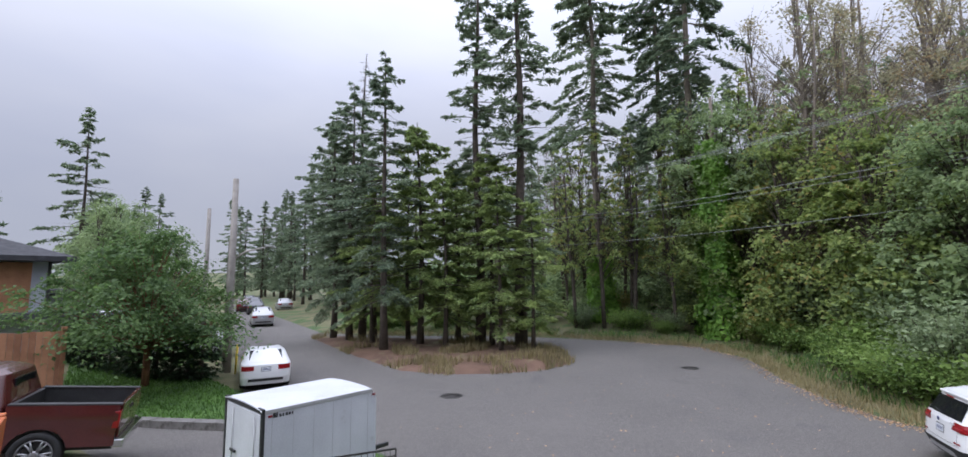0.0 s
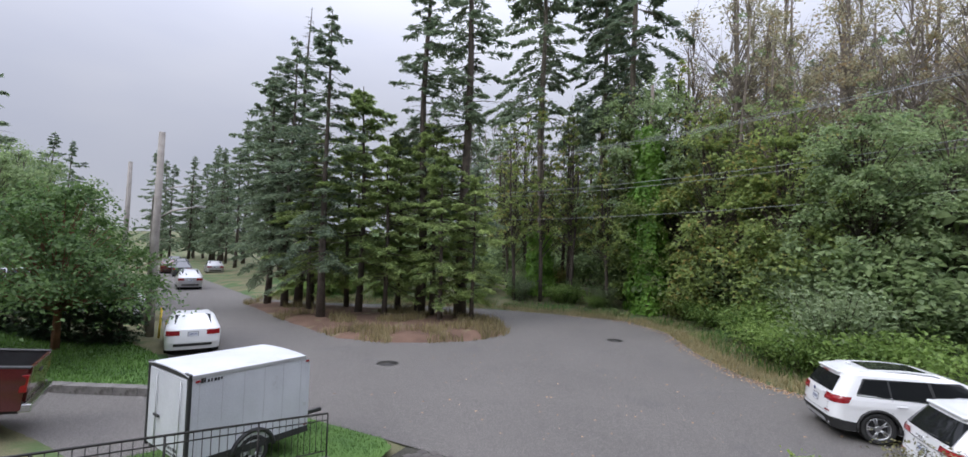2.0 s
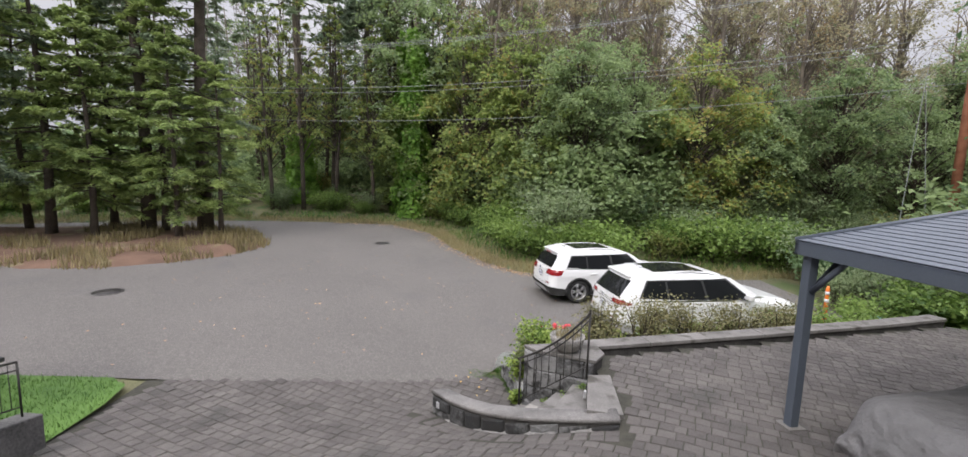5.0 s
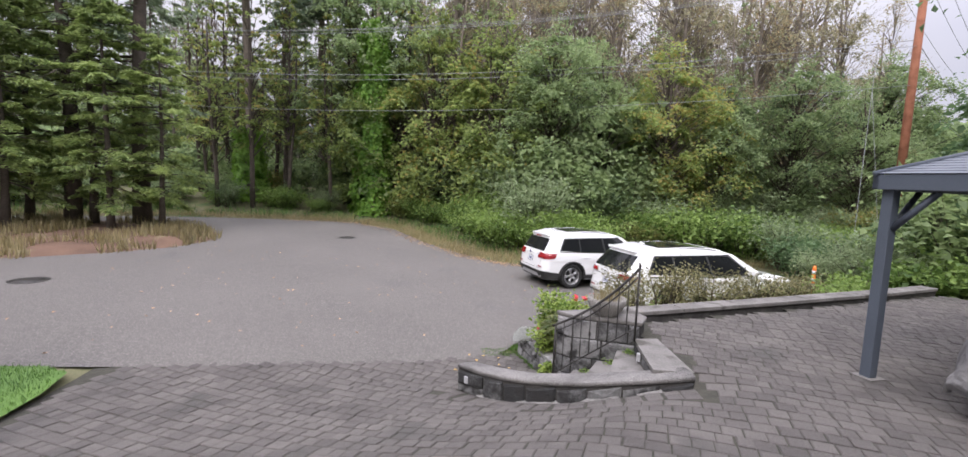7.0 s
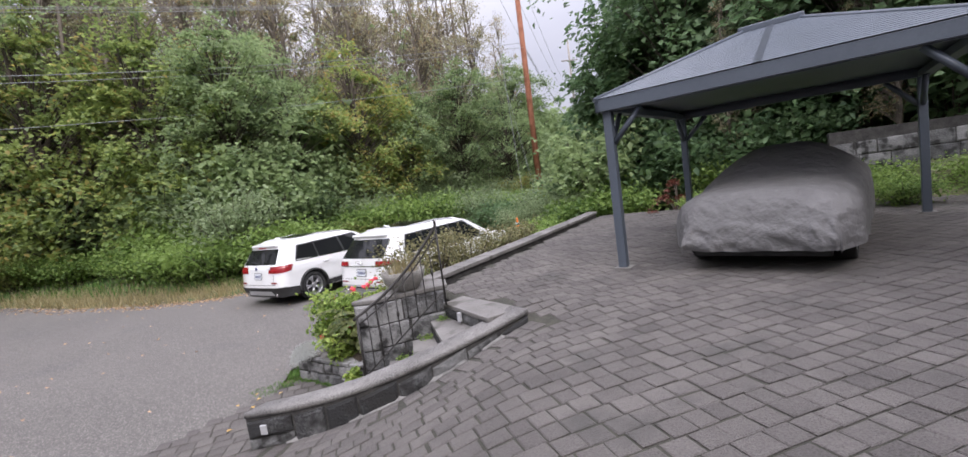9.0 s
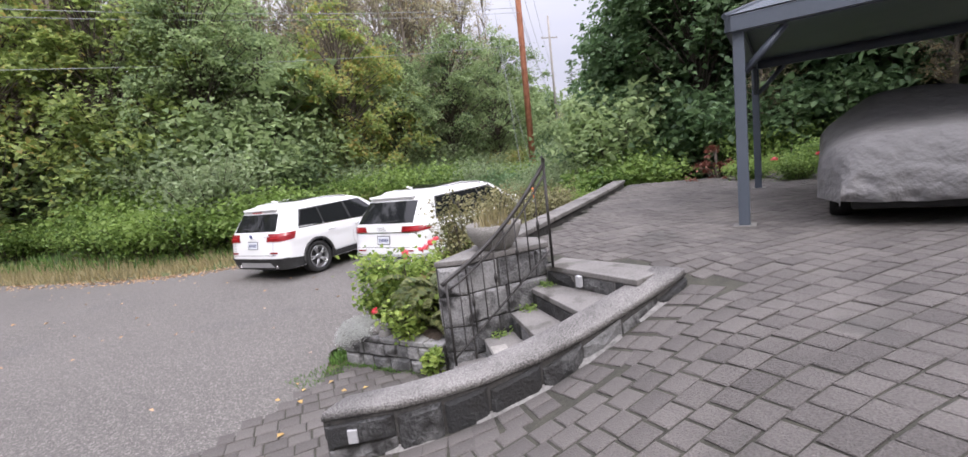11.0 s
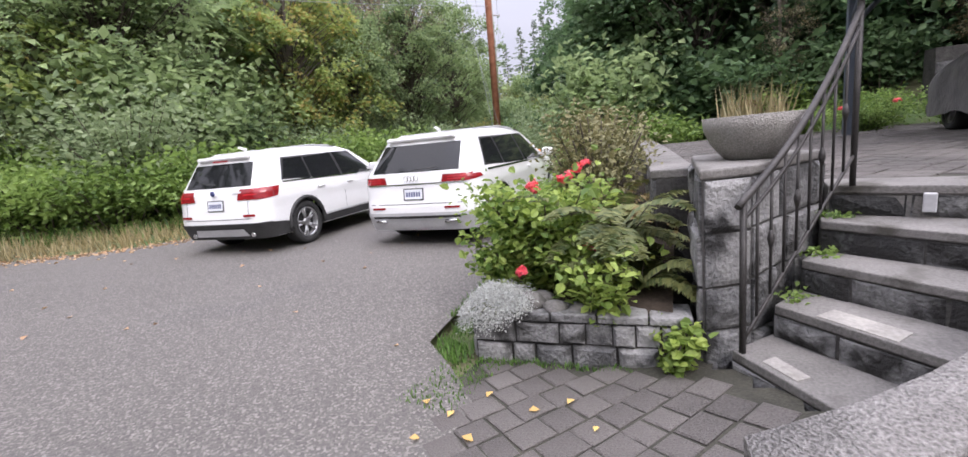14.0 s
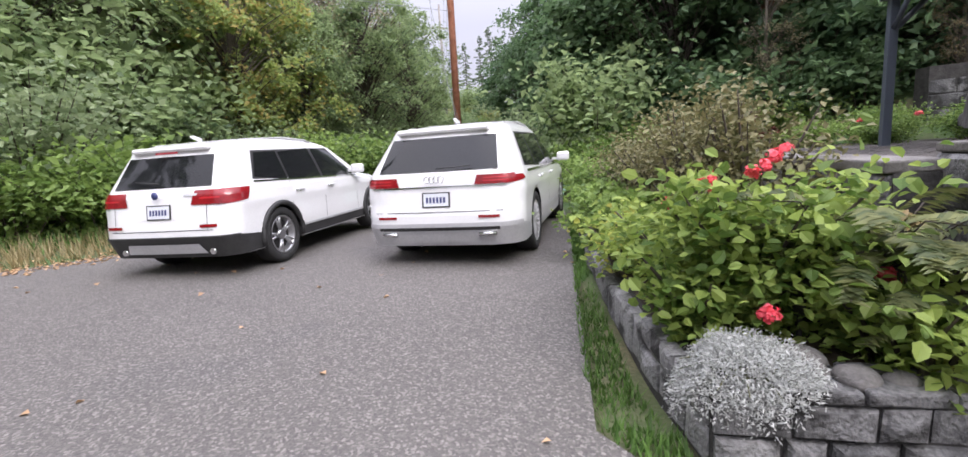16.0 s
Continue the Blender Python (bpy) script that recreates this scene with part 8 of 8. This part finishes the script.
for k in range(16):
    f = k / 15
    plant((isle_fir, dark_fir)[k % 2], -34 - 80 * f, 29 + 38 * f + 3 * rng.random(), 0.75 + 0.3 * rng.random(), label="dark conifer along the far street")
mag = broadleaf(4.6, 3.0, 0.5, DARK_LEAF, BARK, "dark broad evergreen shrub tree behind the cedar fence", 5200, 0.18, 34, name="evergreen_tree")
first(mag, -22.5, -0.5, 1.0)
plant(mag, -21.5, -4.5, 0.9)

plant(golden, -16.4, 0.45, 0.75)
plant(golden, -16.8, -1.2, 0.7)

# rose by the porch, seen over the fence
porch_rose = shrub(0.34, 1.35, ROSE_LEAF, "pink climbing rose near the porch", 300, 0.06, 7, "rose_bush", "rose bush")
porch_rose.matrix_world = pose(*PORCH_ROSE)
o = new("flower", pink_mesh)
o.parent = porch_rose
o.matrix_world = Matrix.Translation(PINK_AT)
tagged(o, "bright pink rose bloom")

# ---- pavers ----
drive_top = thing("driveway_pavers", "weathered grey concrete pavers with dark mossy joints", "driveway", kind="structure")
U, V = Vector((math.cos(radians(-29)), math.sin(radians(-29)), 0)), Vector((math.cos(radians(61)), math.sin(radians(61)), 0))


def paver_shape(w, h):
    a, b = w / 2, h / 2
    c = 0.011
    v = [(-a, -b, -0.05), (a, -b, -0.05), (a, b, -0.05), (-a, b, -0.05), (-a, -b, -0.006), (a, -b, -0.006), (a, b, -0.006), (-a, b, -0.006),
         (-a + c, -b + c, 0), (a - c, -b + c, 0), (a - c, b - c, 0), (-a + c, b - c, 0)]
    f = [(8, 9, 10, 11)]
    for k in range(4):
        f += [(k, (k + 1) % 4, 4 + (k + 1) % 4, 4 + k), (4 + k, 4 + (k + 1) % 4, 8 + (k + 1) % 4, 8 + k)]
    return v, f


SIZES = [0.15, 0.185, 0.22]
ROW_H = 0.178
shapes = [paver_shape(s - 0.012, ROW_H - 0.012) for s in SIZES]
paver_meshes = []
for v, f in shapes:
    me = bpy.data.meshes.new("paver")
    me.from_pydata(v, [], f)
    me.materials.append(PAVER)
    paver_meshes.append(me)
near, allv, allf = 0, [], []
SMALL_YARD = [(0.12, 6.72), (1.15, 7.0), (1.43, 7.3), (1.2, 8.36), (0.6, 8.22), (-0.2, 8.06), (-1.6, 7.98), (-1.6, 6.6), (-0.2, 5.4), (0.7, 4.6), (2.0, 4.3), (2.7, 4.9), (1.25, 5.52), (0.68, 5.98)]
CURVE = [c[:2] for c in CAP_OUT]
for r in range(-80, 92):
    s = -16 + 0.2 * rng.random()
    while s < 18:
        k = int(rng.choice(3, p=[0.2, 0.6, 0.2]))
        w = SIZES[k]
        p = U * (s + w / 2) + V * (r * ROW_H) + Vector((0, 4, 0))
        s += w
        if not (-5.4 < p.x < 13 and -1.5 < p.y < 9.2) or not inside(PAVED, p.x, p.y) or to_line(PAVED, p.x, p.y, True) < 0.075:
            continue
        if p.x < 2.8 and to_line(CURVE, p.x, p.y) < 0.36 and not inside(STEP_AREA, p.x, p.y) and p.y < 6.6:
            continue
        e = 0.12
        z = drive_z(p.x, p.y)
        n = Vector((drive_z(p.x - e, p.y) - drive_z(p.x + e, p.y), drive_z(p.x, p.y - e) - drive_z(p.x, p.y + e), 2 * e)).normalized()
        rot = n.to_track_quat("Z", "Y").to_matrix()
        a = U - n * U.dot(n)
        a.normalize()
        b = n.cross(a)
        m = Matrix((a, b, n)).transposed().to_4x4()
        m.translation = (p.x + rng.normal() * 0.003, p.y + rng.normal() * 0.003, z + rng.normal() * 0.0022)
        m = m @ pose(0, 0, 0, rng.normal() * 0.5, rng.normal() * 0.5, rng.normal() * 0.8)
        if near < 290 and inside(SMALL_YARD, p.x, p.y):
            ob = new("paver", paver_meshes[k])
            ob.parent, ob.matrix_local = drive_top, m
            near += 1
        else:
            base = len(allv)
            allv += [m @ Vector(q) for q in shapes[k][0]]
            allf += [tuple(i + base for i in q) for q in shapes[k][1]]
rest = raw("pavers", allv, allf, PAVER, drive_top)
tagged(rest, kind="stuff")
# a border course that follows the curved wall
for ring, (off, wid) in enumerate(((0.10, 0.19),)):
    pts = [Vector((x, y, 0)) for x, y, z in CAP_OUT]
    total = sum((b - a).length for a, b in zip(pts, pts[1:]))
    count = int(total / 0.19)
    for i in range(count):
        f = (i + 0.5) / count * (len(pts) - 1)
        a, b = pts[int(f)], pts[min(int(f) + 1, len(pts) - 1)]
        c = a.lerp(b, f - int(f))
        d = (b - a).normalized()
        n2 = Vector((-d.y, d.x, 0)) * -1
        for q in (0.085, 0.25):
            p = c + n2 * (q + 0.03)
            z = drive_z(p.x, p.y)
            e = 0.1
            n = Vector((drive_z(p.x - e, p.y) - drive_z(p.x + e, p.y), drive_z(p.x, p.y - e) - drive_z(p.x, p.y + e), 2 * e)).normalized()
            aa = (d - n * d.dot(n)).normalized()
            m = Matrix((aa, n.cross(aa), n)).transposed().to_4x4()
            m.translation = (p.x, p.y, z + 0.001)
            ob = new("paver", paver_meshes[1])
            ob.parent, ob.matrix_local = drive_top, m @ Matrix.Diagonal((1, 0.92, 1, 1))
